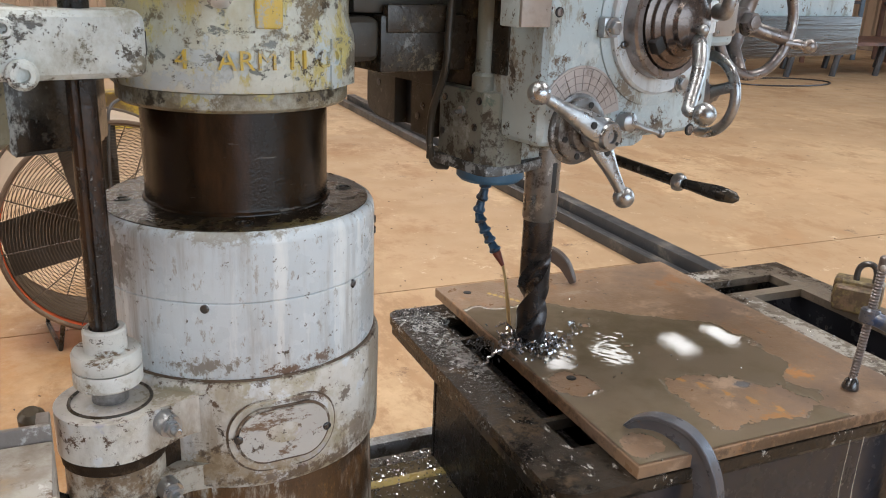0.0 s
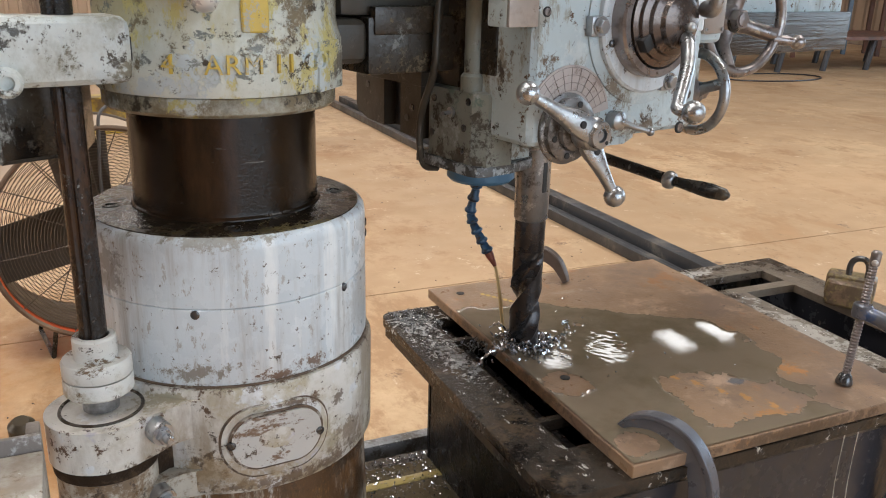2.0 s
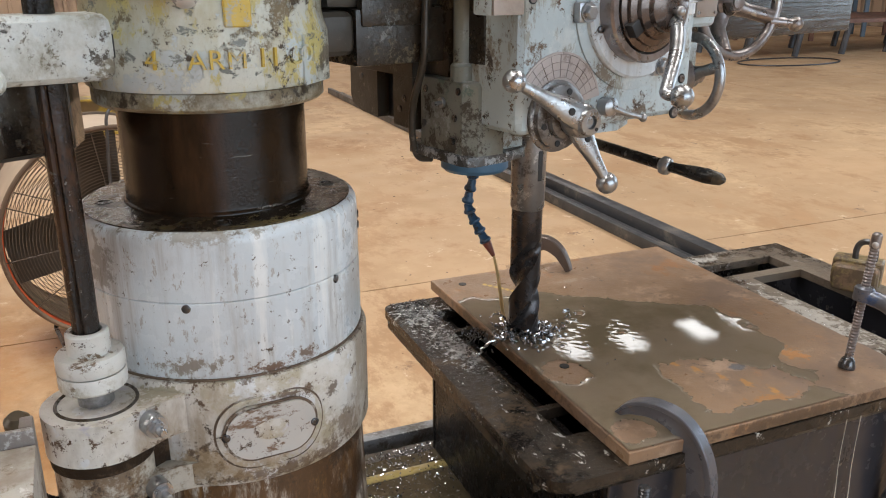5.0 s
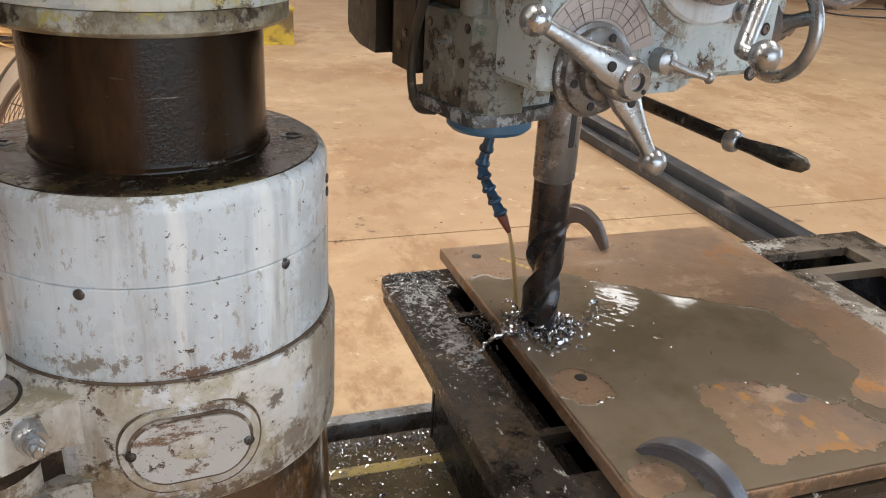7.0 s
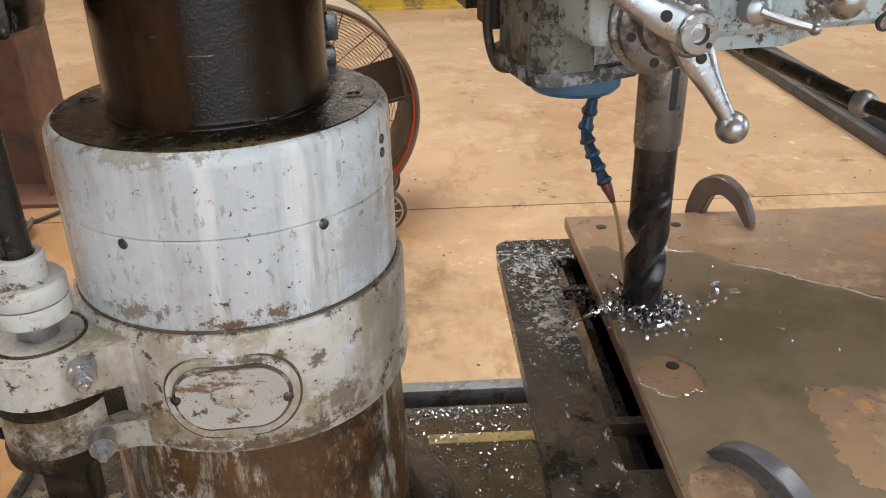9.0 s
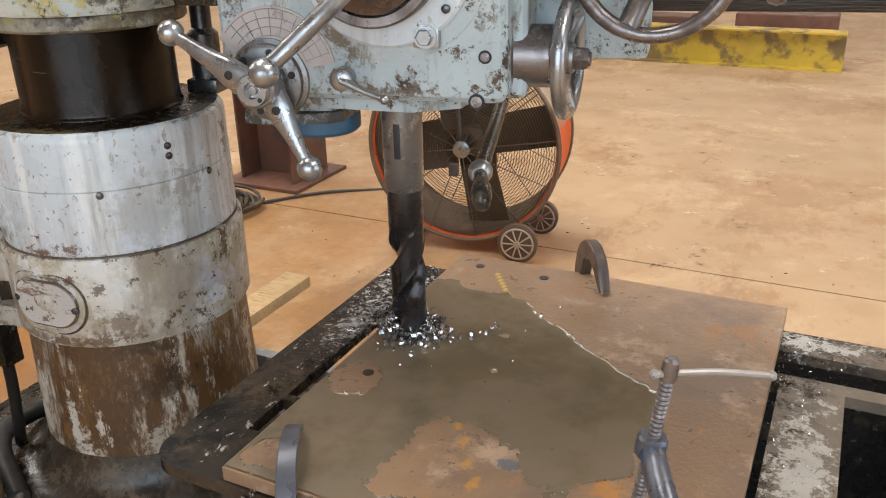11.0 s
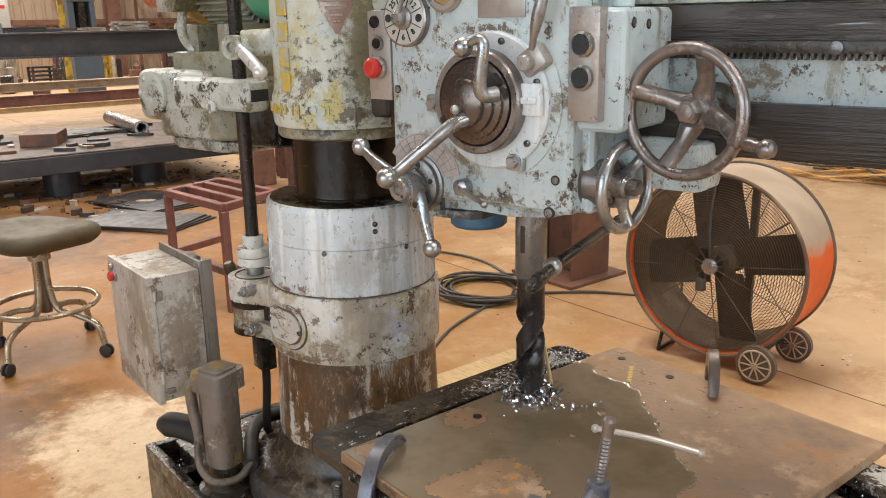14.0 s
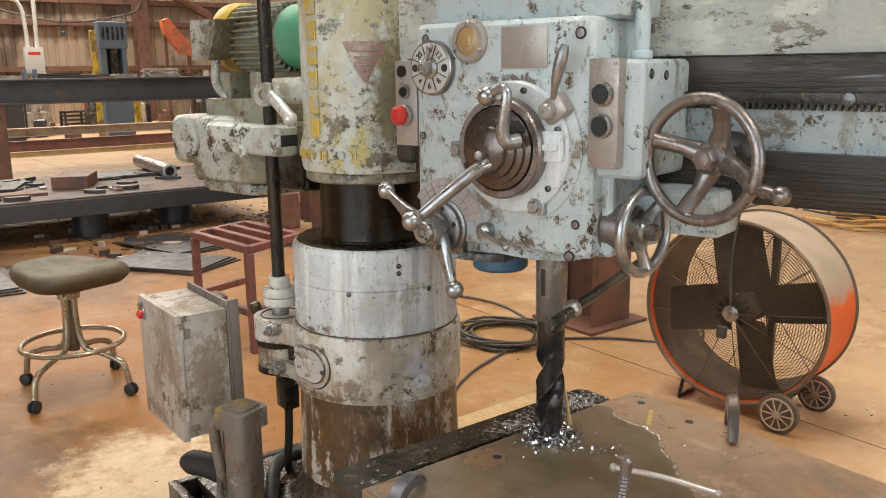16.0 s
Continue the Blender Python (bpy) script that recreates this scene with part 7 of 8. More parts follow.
tube(bm, curve_pts([(-0.045, -0.04, 0.34), (-0.062, -0.06, 0.32), (-0.06, -0.06, 0.25), (-0.05, -0.055, 0.19), (-0.045, -0.05, 0.12)]), 0.017, 14)
part("elbow", bm, PUMP_GREY, pump, "stained grey elbow fitting")
bm = B()
tube(bm, curve_pts([(-0.055, -0.055, 0.17), (-0.01, -0.075, 0.09), (0.05, -0.06, 0.06), (0.085, 0.0, 0.065), (0.08, 0.05, 0.1)]), 0.011, 12)
part("hose", bm, PUMP_HOSE, pump, "greasy brown hose")

bm = B()
pts = curve_pts([(0.04, 1.02, 0.30), (-0.06, 0.995, 0.315), (-0.16, 0.96, 0.32), (-0.24, 0.925, 0.31)], 8)
tube(bm, pts, [0.016 + 0.022 * min(1, i / 10) * (1 if i < len(pts) - 3 else 0.8 - 0.25 * (i - len(pts) + 3)) for i in range(len(pts))], 16)
solo("drain_hose", bm, RUBBER, "dark thick rubber hose end on the base", "hose")
for ctrl, r in (([(0.20, 1.0, 0.33), (0.0, 1.12, 0.335), (-0.02, 1.25, 0.33), (0.06, 1.42, 0.32), (0.2, 1.58, 0.26)], 0.02), ([(0.065, 1.13, 0.665), (0.06, 1.135, 0.5), (0.05, 1.13, 0.36), (0.0, 1.16, 0.30), (-0.1, 1.22, 0.27)], 0.012)):
    bm = B()
    tube(bm, curve_pts(ctrl), r, 12)
    solo("oil_hose", bm, RUBBER, "black oily hose beside the column foot", "hose", group="hoses at the column foot")
bm = B()
box(bm, (0.025, 1.115, 0.53), (0.085, 1.16, 0.666), 0.006)
tube(bm, curve_pts([(0.02, 1.12, 0.66), (-0.02, 1.10, 0.70), (-0.035, 1.10, 0.77), (-0.03, 1.10, 0.80)]), 0.007, 8)
lathe(bm, [(0.012, 0), (0.017, 0.01), (0.017, 0.03), (0.01, 0.038)], 16, axis((-0.03, 1.10, 0.795), (0, -0.3, 1)))
solo("limit_lever", bm, BLACK_STEEL, "small black lever with a knob below the ear", "lever")

stool = thing("shop_stool", "worn brown swivel stool with foot ring and casters", "stool", pose(-1.925, 1.015, 0))
bm = B()
seat_m = pose(0, 0, 0.565, 5, 3, 118)
loops = []
for f, z in ((0.70, -0.045), (0.88, -0.035), (0.97, -0.012), (1.0, 0.008), (0.985, 0.026), (0.93, 0.040), (0.80, 0.046), (0.5, 0.041), (0.15, 0.038)):
    loops.append([bm.verts.new(seat_m @ Vector((f * x * (1.0 - 0.20 * y / 0.21), f * y, z + 0.10 * (y - 0.03) ** 2))) for x, y in rounded(0.48, 0.42, 0.15, 9)])
for a, b in zip(loops, loops[1:]):
    for i in range(len(a)):
        bm.faces.new((a[i], a[(i + 1) % len(a)], b[(i + 1) % len(a)], b[i]))
bm.faces.new(loops[0][::-1])
bm.faces.new(loops[-1])
part("seat", bm, CUSHION, stool, "worn brown vinyl seat", 60)
bm = B()
rod(bm, (0, 0, 0.20), (0, 0, 0.47), 0.026, 20)
part("post", bm, FAN_DARK, stool, "dark centre post")
bm = B()
rod(bm, (0, 0, 0.44), (0, 0, 0.54), 0.02, 18)
lathe(bm, [(0.05, 0.455), (0.05, 0.49), (0.035, 0.5)], 24)
rod(bm, (0.04, -0.02, 0.485), (0.11, -0.05, 0.487), 0.006, 8)
part("swivel", bm, CHROME, stool)
bm = B()
n = 48
tube(bm, [(0.225 * math.cos(2 * math.pi * i / n), 0.225 * math.sin(2 * math.pi * i / n), 0.24) for i in range(n)], 0.0125, 10, True)
part("foot_ring", bm, CHROME, stool, "dull chrome foot ring")
for a in (-52, 38, 128, 218):
    d = Vector((math.cos(radians(a)), math.sin(radians(a)), 0))
    bm = B()
    tube(bm, curve_pts([d * 0.028 + Vector((0, 0, 0.46)), d * 0.03 + Vector((0, 0, 0.33)), d * 0.06 + Vector((0, 0, 0.22)), d * 0.17 + Vector((0, 0, 0.19)), d * 0.26 + Vector((0, 0, 0.15)), d * 0.285 + Vector((0, 0, 0.06))]), 0.0145, 12)
    leg = part("leg", bm, CHROME, stool)
    bm = B()
    w = Vector((-d.y, d.x, 0))
    for s2 in (-0.012, 0.012):
        lathe(bm, [(0.022, -0.008), (0.029, -0.004), (0.029, 0.004), (0.022, 0.008)], 20, axis(d * 0.29 + w * s2 + Vector((0, 0, 0.029)), w))
    part("caster", bm, RUBBER, leg)

# ---- clamps on the plate ----


def taper(pts, r0, r1):
    n = len(pts)
    return [r0 + (r1 - r0) * i / (n - 1) for i in range(n)]


def shift(bm, d):
    bmesh.ops.translate(bm, verts=bm.verts, vec=d)


FLAT_BAR = [(-1, -0.75), (-0.85, -1), (0.85, -1), (1, -0.75), (1, 0.75), (0.85, 1), (-0.85, 1), (-1, 0.75)]
T_BAR = [(-1, -0.45), (-0.9, -0.55), (0.35, -0.5), (0.45, -0.9), (0.55, -1), (0.92, -1), (1, -0.9), (1, 0.9), (0.92, 1), (0.55, 1), (0.45, 0.9), (0.35, 0.5), (-0.9, 0.55), (-1, 0.45)]
hook = thing("hold_down_hook", "flat forged steel crescent hold-down on the plate", "clamp", None, "clamps on the plate")
bm = B()
pts = curve_pts([(1.163, 1.652, 0.671), (1.157, 1.660, 0.690), (1.145, 1.676, 0.717), (1.124, 1.703, 0.734), (1.104, 1.730, 0.722), (1.094, 1.743, 0.690), (1.090, 1.749, 0.655), (1.088, 1.752, 0.56)])
sweep(bm, pts, (0.8, 0.6, 0), FLAT_BAR, ((0.007, 0.009), (0.011, 0.011), (0.016, 0.012), (0.019, 0.012), (0.020, 0.012), (0.019, 0.012), (0.018, 0.012)))
part("arm", bm, FORGED, hook)
cclamp = thing("c_clamp", "worn blue-grey forged clamp over the plate edge", "clamp", None, "clamps on the plate")
bm = B()
pts = curve_pts([(0.878, 1.034, 0.672), (0.890, 1.012, 0.690), (0.908, 0.979, 0.700), (0.929, 0.940, 0.690), (0.944, 0.912, 0.655), (0.952, 0.897, 0.600), (0.953, 0.895, 0.50), (0.951, 0.898, 0.40), (0.935, 0.928, 0.345), (0.90, 0.99, 0.335)])
sweep(bm, pts, (-0.875, -0.48, 0), T_BAR, ((0.005, 0.007), (0.013, 0.011), (0.018, 0.013), (0.021, 0.014), (0.023, 0.014), (0.023, 0.014), (0.022, 0.014), (0.02, 0.013)))
shift(bm, (0, -0.012, -0.003))
part("frame", bm, CLAMP_BLUE, cclamp, "chipped blue-grey clamp frame with a ribbed back")


def threads(bm, a, b, r, pitch=0.006):
    a, b = Vector(a), Vector(b)
    d, z, prof = (b - a).length, 0.0, []
    while z < d:
        prof += [(r, z), (r * 0.8, z + pitch * 0.5)]
        z += pitch
    lathe(bm, prof, 14, axis(a, b - a))


bm = B()
threads(bm, (0.842, 0.888, 0.30), (0.842, 0.888, 0.615), 0.0105)
part("screw", bm, GRAPHITE, cclamp)
tclamp = thing("screw_clamp", "blue screw clamp with a bent tommy bar", "clamp", None, "clamps on the plate")
bm = B()
s0, s1 = Vector((1.378, 0.996, 0.672)), Vector((1.407, 1.003, 0.915))
threads(bm, s0, s1, 0.0085)
lathe(bm, [(0.0095, -0.012), (0.0095, 0.012), (0.006, 0.016)], 16, axis(s1, s1 - s0))
part("screw", bm, WHEEL_STEEL, tclamp, "threaded steel screw")
bm = B()
lathe(bm, [(0.015, 0), (0.016, 0.004), (0.012, 0.018), (0.008, 0.022)], 18, axis((1.3775, 0.996, 0.6668), s1 - s0))
part("swivel_pad", bm, GRAPHITE, tclamp)
bm = B()
t0, t1 = Vector((1.393, 0.992, 0.912)), Vector((1.507, 1.082, 0.888))
tube(bm, curve_pts([t0, t0.lerp(t1, 0.5) + Vector((0, 0, 0.004)), t1]), 0.0045, 10)
ball(bm, t0, 0.0062, 10)
ball(bm, t1, 0.0062, 10)
part("tommy_bar", bm, TAG, tclamp, "bare steel tommy bar")
bm = B()
lathe(bm, [(0.016, 0), (0.018, 0.004), (0.018, 0.024), (0.015, 0.028)], 20, axis(s0.lerp(s1, 0.53), s1 - s0))
pts = curve_pts([s0.lerp(s1, 0.58), (1.41, 0.965, 0.805), (1.435, 0.922, 0.775), (1.45, 0.893, 0.70), (1.45, 0.888, 0.50), (1.44, 0.905, 0.38)])
tube(bm, pts, taper(pts, 0.014, 0.019), 14)
part("frame", bm, CLAMP_BLUE, tclamp, "chipped blue clamp frame")
dog = thing("machine_dog", "rusty yellow clamp block with a shackle on the table", "clamp block")
bm = B()
DOG = pose(1.717, 1.362, 0.6425, 0, 0, -56)
box(bm, (0.004, 0.004, 0), (0.108, 0.11, 0.066), 0.014, 3, DOG)
box(bm, (0.0, 0.03, 0.012), (0.112, 0.085, 0.076), 0.01, 3, DOG)
part("block", bm, RUSTY_YELLOW, dog, "scuffed rusty yellow block")
bm = B()
tube(bm, curve_pts([DOG @ Vector(q) for q in ((0.050, 0.05, 0.05), (0.048, 0.045, 0.098), (0.058, 0.045, 0.118), (0.078, 0.045, 0.120), (0.090, 0.045, 0.100), (0.088, 0.05, 0.05))]), 0.0075, 10)
part("shackle", bm, GRAPHITE, dog)
tnut = thing("tee_bolt", "greasy clamp bolt and strap on the machine base", "bolt")
bm = B()
box(bm, (1.66, 1.13, 0.2465), (1.80, 1.20, 0.285), 0.006)
part("strap", bm, BLACK_STEEL, tnut)
bm = B()
bolt(bm, (1.71, 1.165, 0.285), (0, 0, 1), 0.018, 0.02)
part("nut", bm, STEEL, tnut)

# ---- coolant stream and wet chips ----
bm = B()
tip = Vector((0.841, 1.432, 0.825))
foot = Vector((0.875, 1.445, 0.668))
pts = curve_pts([tip, tip.lerp(foot, 0.32) + Vector((0, 0, 0.012)), tip.lerp(foot, 0.66) + Vector((0, 0, 0.010)), foot])
tube(bm, pts, taper(pts, 0.0030, 0.0046), 8)
solo("coolant_stream", bm, STREAM, "thin amber stream of coolant", "coolant stream")


def chips(bm, n, where, size=1.0):
    """Short curled ribbons of swarf; where() gives a place."""
    for k in range(n):
        at = where()
        if at is None:
            continue
        m = Matrix.Translation(at) @ pose(0, 0, 0, random.uniform(0, 360), random.uniform(0, 360), random.uniform(0, 360))
        w, rr, turn = random.uniform(0.0015, 0.0035) * size, random.uniform(0.0025, 0.0055) * size, random.uniform(0.6, 1.0)
        prev = None
        for i in range(random.randint(3, 6)):
            t = i * turn
            p = [bm.verts.new(m @ Vector((rr * math.cos(t), rr * math.sin(t), e * w + i * 0.001 * size))) for e in (-0.5, 0.5)]
            if prev:
                bm.faces.new((prev[0], p[0], p[1], prev[1]))
            prev = p


random.seed(9)


def on_base():
    return Vector((random.uniform(0.5, 0.80), 1.69 - abs(random.gauss(0, 0.13)), 0.249))


bm = B()
chips(bm, 900, on_base, 1.1)
chips(bm, 500, lambda: Vector((random.uniform(-0.2, 0.3), random.uniform(0.97, 1.4), 0.249)), 1.1)
chips(bm, 260, lambda: Vector((random.uniform(-0.2, 0.45), random.uniform(0.91, 0.95), 0.204)), 1.1)
solo("wet_swarf", bm, CHIP, "wet steel swarf strewn over the base", "swarf", kind="stuff")
bm = B()
chips(bm, 330, lambda: Vector((random.uniform(0.70, 0.785), 1.68 - abs(random.gauss(0, 0.10)), TZ + 0.002)), 0.8)
chips(bm, 160, lambda: Vector((0.82 + random.gauss(0, 0.03), 1.42 + random.gauss(0, 0.03), TZ + 0.004 + 0.015 * random.random())), 1.2)
solo("dark_swarf", bm, GRAPHITE, "dark wet swarf on the table flange", "swarf", kind="stuff")
bm = B()
chips(bm, 420, lambda: Vector((random.uniform(0.70, 0.785), 1.685 - abs(random.gauss(0, 0.09)), TZ + 0.002)), 0.55)
chips(bm, 160, lambda: Vector((random.uniform(0.70, 0.93), random.uniform(1.62, 1.685), TZ + 0.002)), 0.55)
chips(bm, 150, lambda: Vector((random.uniform(1.5, 1.6), random.uniform(1.2, 1.68), TZ + 0.002)), 0.5)
chips(bm, 40, lambda: Vector((PX0 + 0.05 + abs(random.gauss(0, 0.14)), 1.37 + random.gauss(0, 0.12), PZ + 0.0025)), 0.8)
solo("bright_swarf", bm, CHIP, "fine bright wet swarf on the table flange", "swarf", kind="stuff")
# coolant that runs off the plate
random.seed(15)
for x, y, z1 in ((1.30, 0.9165, 0.27), (1.335, 0.9165, 0.25)):
    bm = B()
    line = [(x + 0.002 * math.sin(k * 1.7), y - 0.001 * k, 0.662 + (z1 - 0.662) * k / 8) for k in range(9)]
    tube(bm, line, [0.0009 + 0.0004 * math.sin(k * 2.1) for k in range(9)], 6)
    solo("coolant_drip", bm, DRIPS, "thin drip of coolant running off the plate", "coolant drip", group="drips from the plate")
for ctrl in ([(0.842, 1.36, 0.67), (0.815, 1.365, 0.672), (0.79, 1.36, 0.662), (0.765, 1.35, 0.65), (0.75, 1.353, 0.648)], [(0.86, 1.38, 0.68), (0.85, 1.42, 0.70), (0.845, 1.45, 0.68)]):
    bm = B()
    pts = curve_pts(ctrl, 10)
    pts = [p + Vector((0.003 * math.sin(i * 1.3), 0.003 * math.cos(i * 1.3), 0.002 * math.sin(i * 0.9))) for i, p in enumerate(pts)]
    tube(bm, pts, 0.0026, 6)
    solo("long_chip", bm, CHIP, "long curled bright steel chip", "steel chip", group="long chips")
bm = B()
lathe(bm, [(0.033, 0.2455), (0.033, 0.2485), (0.028, 0.249)], 28, Matrix.Translation((0.473, 1.0, 0)))
solo("filler_plug", bm, PLUG, "orange-brown oily filler plug in the bed", "plug")
bm = B()
box(bm, (0.54, 1.572, 0.2465), (0.82, 1.60, 0.2515), 0.001)
solo("yellow_strap", bm, STRAP, "yellow strap lying in coolant on the base", "strap")
bm = B()
box(bm, (-0.012, 1.60, 0.2515), (0.08, 2.17, 0.289), 0.004, 2)
solo("wood_block", bm, WOOD, "pale pine offcut lying across the base rail", "timber")
bm = B()
box(bm, (-0.06, 0, 0), (0.06, 0.62, 0.035), 0.004, 2)
solo("floor_plank", bm, WOOD, "dirty pale plank on the floor at the base", "plank", pose(-0.20, 0.86, 0.001, 0, 0, 165))

# ---- things on the hall floor ----
for k, (x0, x1, h) in enumerate(((2.66, 2.70, 0.06), (2.713, 2.745, 0.05), (2.762, 2.85, 0.10))):
    bm = B()
    box(bm, (x0, 2.0, 0.0), (x1, 9.3 - 0.3 * k, h), 0.006)
    solo("steel_tube", bm, TUBE_STEEL, "long dark square steel tube on the floor", "steel tube", group="steel tubes on the floor")


def channel(name, a, b, h, w, mat, label, cat="steel beam", group="", z=0.0):
    """A steel I-beam between two plan points, standing on z."""
    a, b = Vector((*a, z)), Vector((*b, z))
    d = (b - a).normalized()
    m = Matrix.Translation(a) @ Matrix(((d.x, -d.y, 0, 0), (d.y, d.x, 0, 0), (0, 0, 1, 0), (0, 0, 0, 1)))
    ob = thing(name, label, cat, m, group)
    length, t = (b - a).length, max(0.012, h * 0.05)
    for nm, p, q in (("web", (0, -t / 2, t), (length, t / 2, h - t)), ("flange", (0, -w / 2, 0), (length, w / 2, t)), ("flange", (0, -w / 2, h - t), (length, w / 2, h))):
        bm = B()
        box(bm, p, q)
        part(nm, bm, mat, ob)
    return ob


channel("yellow_beam", (-0.33, 7.75), (1.45, 7.75), 0.31, 0.2, YELLOW, "scuffed yellow steel beam on the floor")
# tangled cords beside the yellow beam
random.seed(21)
for k in range(30):
    bm = B()
    y0, z0, amp = 7.78 + random.uniform(-0.2, 0.2), random.uniform(0.01, 0.17), random.uniform(0.05, 0.12)
    x0, x1 = -2.0 + random.uniform(-0.1, 0.5), -0.42 + random.uniform(-0.35, 0.05)
    ctrl = [(x0 + (x1 - x0) * i / 6, y0 + amp * math.sin(i * 1.1 + k), max(0.012, z0 + 0.05 * math.sin(i * 0.9 + k * 2))) for i in range(7)]
    tube(bm, curve_pts(ctrl, 5), 0.011, 6)
    solo("extension_cord", bm, CORD if k % 5 else CABLE, "tangled dusty orange cord on the floor", "cord", group="cord heap")
bm = B()
tube(bm, curve_pts([(-0.9, 7.72, 0.03), (-0.6, 7.66, 0.06), (-0.42, 7.66, 0.2), (-0.36, 7.68, 0.33), (-0.2, 7.75, 0.325)]), 0.012, 8)
solo("extension_cord", bm, WOOD, "pale cord looped onto the yellow beam", "cord", group="cord heap")


def coil(at, r, turns, seed, mat, label):
    """Loose loops of cable lying flat, each a little off the others."""
    random.seed(seed)
    bm, pts = B(), []
    cx, cy, rx, ry, turn = 0.0, 0.0, 1.1, 0.9, 0.0
    for k in range(turns):
        tx, ty, tr, ts = random.uniform(-0.07, 0.07), random.uniform(-0.06, 0.06), random.uniform(0.72, 1.2), random.uniform(0.72, 1.1)
        for i in range(26):
            f = i / 26
            a = 2 * math.pi * f
            x, y = r * (rx + (tr - rx) * f) * math.cos(a), r * (ry + (ts - ry) * f) * math.sin(a)
            pts.append((at[0] + cx + (tx - cx) * f + x * 0.8 - y * 0.6, at[1] + cy + (ty - cy) * f + x * 0.6 + y * 0.8, 0.0105 + 0.0055 * k + 0.004 * math.sin(a * 3 + k)))
        cx, cy, rx, ry = tx, ty, tr, ts
    tube(bm, pts, 0.0085, 6)
    solo("cable_coil", bm, mat, label, "cable")


coil((-1.22, 3.12), 0.24, 8, 3, COIL_BROWN, "loose coil of dusty brown-black cable on the floor")
for ctrl in ([(-1.0, 3.3, 0.01), (-0.8, 3.55, 0.01), (-0.5, 3.75, 0.01), (-0.35, 3.7, 0.12), (-0.42, 3.6, 0.4)], [(-1.05, 3.0, 0.009), (-0.9, 2.6, 0.009), (-0.7, 2.3, 0.009), (-0.55, 2.1, 0.009)], [(-1.3, 3.4, 0.01), (-1.8, 3.5, 0.01), (-2.6, 3.3, 0.01), (-3.4, 3.6, 0.01)]):
    bm = B()
    tube(bm, curve_pts(ctrl), 0.008, 6)
    solo("floor_cable", bm, CABLE, "thin dark cable trailing over the floor", "cable", group="floor cables")
bm = B()
box(bm, (-1.62, 2.98, 0.001), (-1.42, 3.2, 0.004))
solo("yellow_tag", bm, YELLOW, "flat yellow tag on the floor", "tag")

post = thing("hall_column", "rusty brown steel building column", "column", pose(-1.164, 3.725, 0))
for nm, p, q in (("flange", (-0.17, -0.16, 0.02), (-0.155, 0.16, 8.15)), ("flange", (0.155, -0.16, 0.02), (0.17, 0.16, 8.15)), ("web", (-0.155, -0.008, 0.02), (0.155, 0.008, 8.15)), ("base_plate", (-0.24, -0.24, 0.0), (0.24, 0.24, 0.02))):
    bm = B()
    box(bm, p, q, 0.002, 1)
    part(nm, bm, RUST, post)
bm = B()
n = 40
for k in range(4):
    tube(bm, [(-1.02 + 0.02 * k, 3.52 - 0.01 * k + 0.17 * math.cos(2 * math.pi * i / n), 1.08 + (0.24 + 0.03 * k) * math.sin(2 * math.pi * i / n)) for i in range(n)], 0.009, 6, True)
rod(bm, (-1.02, 3.45, 1.30), (-1.02, 3.60, 1.32), 0.012, 8)
rod(bm, (-1.02, 3.60, 1.31), (-1.11, 3.60, 1.31), 0.012, 8)
solo("hung_cable", bm, CABLE, "dark cable hung in loops on a peg of the column", "cable")

frame_st = thing("welding_stand", "red-brown primed angle steel stand", "steel stand")
FA, FB, FC, FD = Vector((-1.876, 1.902, 0)), Vector((-2.468, 1.84, 0)), Vector((-2.593, 2.21, 0)), Vector((-2.03, 2.279, 0))
for p in (FA, FB, FC, FD):
    bm = B()
    box(bm, (p.x - 0.02, p.y - 0.02, 0), (p.x + 0.02, p.y + 0.02, 0.545), 0.003, 1)
    part("leg", bm, RED_PRIMER, frame_st)


def bar_between(p, q, z, w=0.04, h=0.04):
    d = (q - p).normalized()
    bm = B()
    m = Matrix.Translation(Vector((p.x, p.y, z))) @ Matrix(((d.x, -d.y, 0, 0), (d.y, d.x, 0, 0), (0, 0, 1, 0), (0, 0, 0, 1)))
    box(bm, (0, -w / 2, 0), ((q - p).length, w / 2, h), 0.003, 1, m)
    return bm


for p, q, z in ((FA, FB, 0.545), (FB, FC, 0.5455), (FC, FD, 0.545), (FD, FA, 0.5455), (FA, FB, 0.2), (FD, FA, 0.2), (FB, FC, 0.2), (FA.lerp(FD, 0.35), FB.lerp(FC, 0.35), 0.5465), (FA.lerp(FD, 0.68), FB.lerp(FC, 0.68), 0.5465)):
    part("rail", bar_between(p, q, z), RED_PRIMER, frame_st)

# ---- far side of the hall ----
# all that stands in the west bay, turned and drawn in about the walk's end
FAR = pose(2.138, 0.121, 0, 0, 0, -1.47) @ Matrix.Scale(0.95, 4) @ Matrix.Translation((-2.148, -0.171, 0))
before_far = set(bpy.data.objects)


def cuboid(name, a, b, mat, label, cat, group="", bevel=0.01):
    bm = B()
    box(bm, a, b, bevel, 1)
    return solo(name, bm, mat, label, cat, group=group)


bench = thing("steel_bench", "low bench of dark steel beams and plate", "bench")
for nm, p, q, mat in (("front_beam", (-6.12, -1.2, 0.26), (-5.98, 3.85, 0.42), BEAM_STEEL), ("rear_beam", (-8.0, -1.2, 0.26), (-7.86, 3.85, 0.42), BEAM_STEEL), ("deck", (-7.95, -1.2, 0.4205), (-6.0, 3.85, 0.435), DECK)):
    bm = B()
    box(bm, p, q, 0.006, 1)
    part(nm, bm, mat, bench)
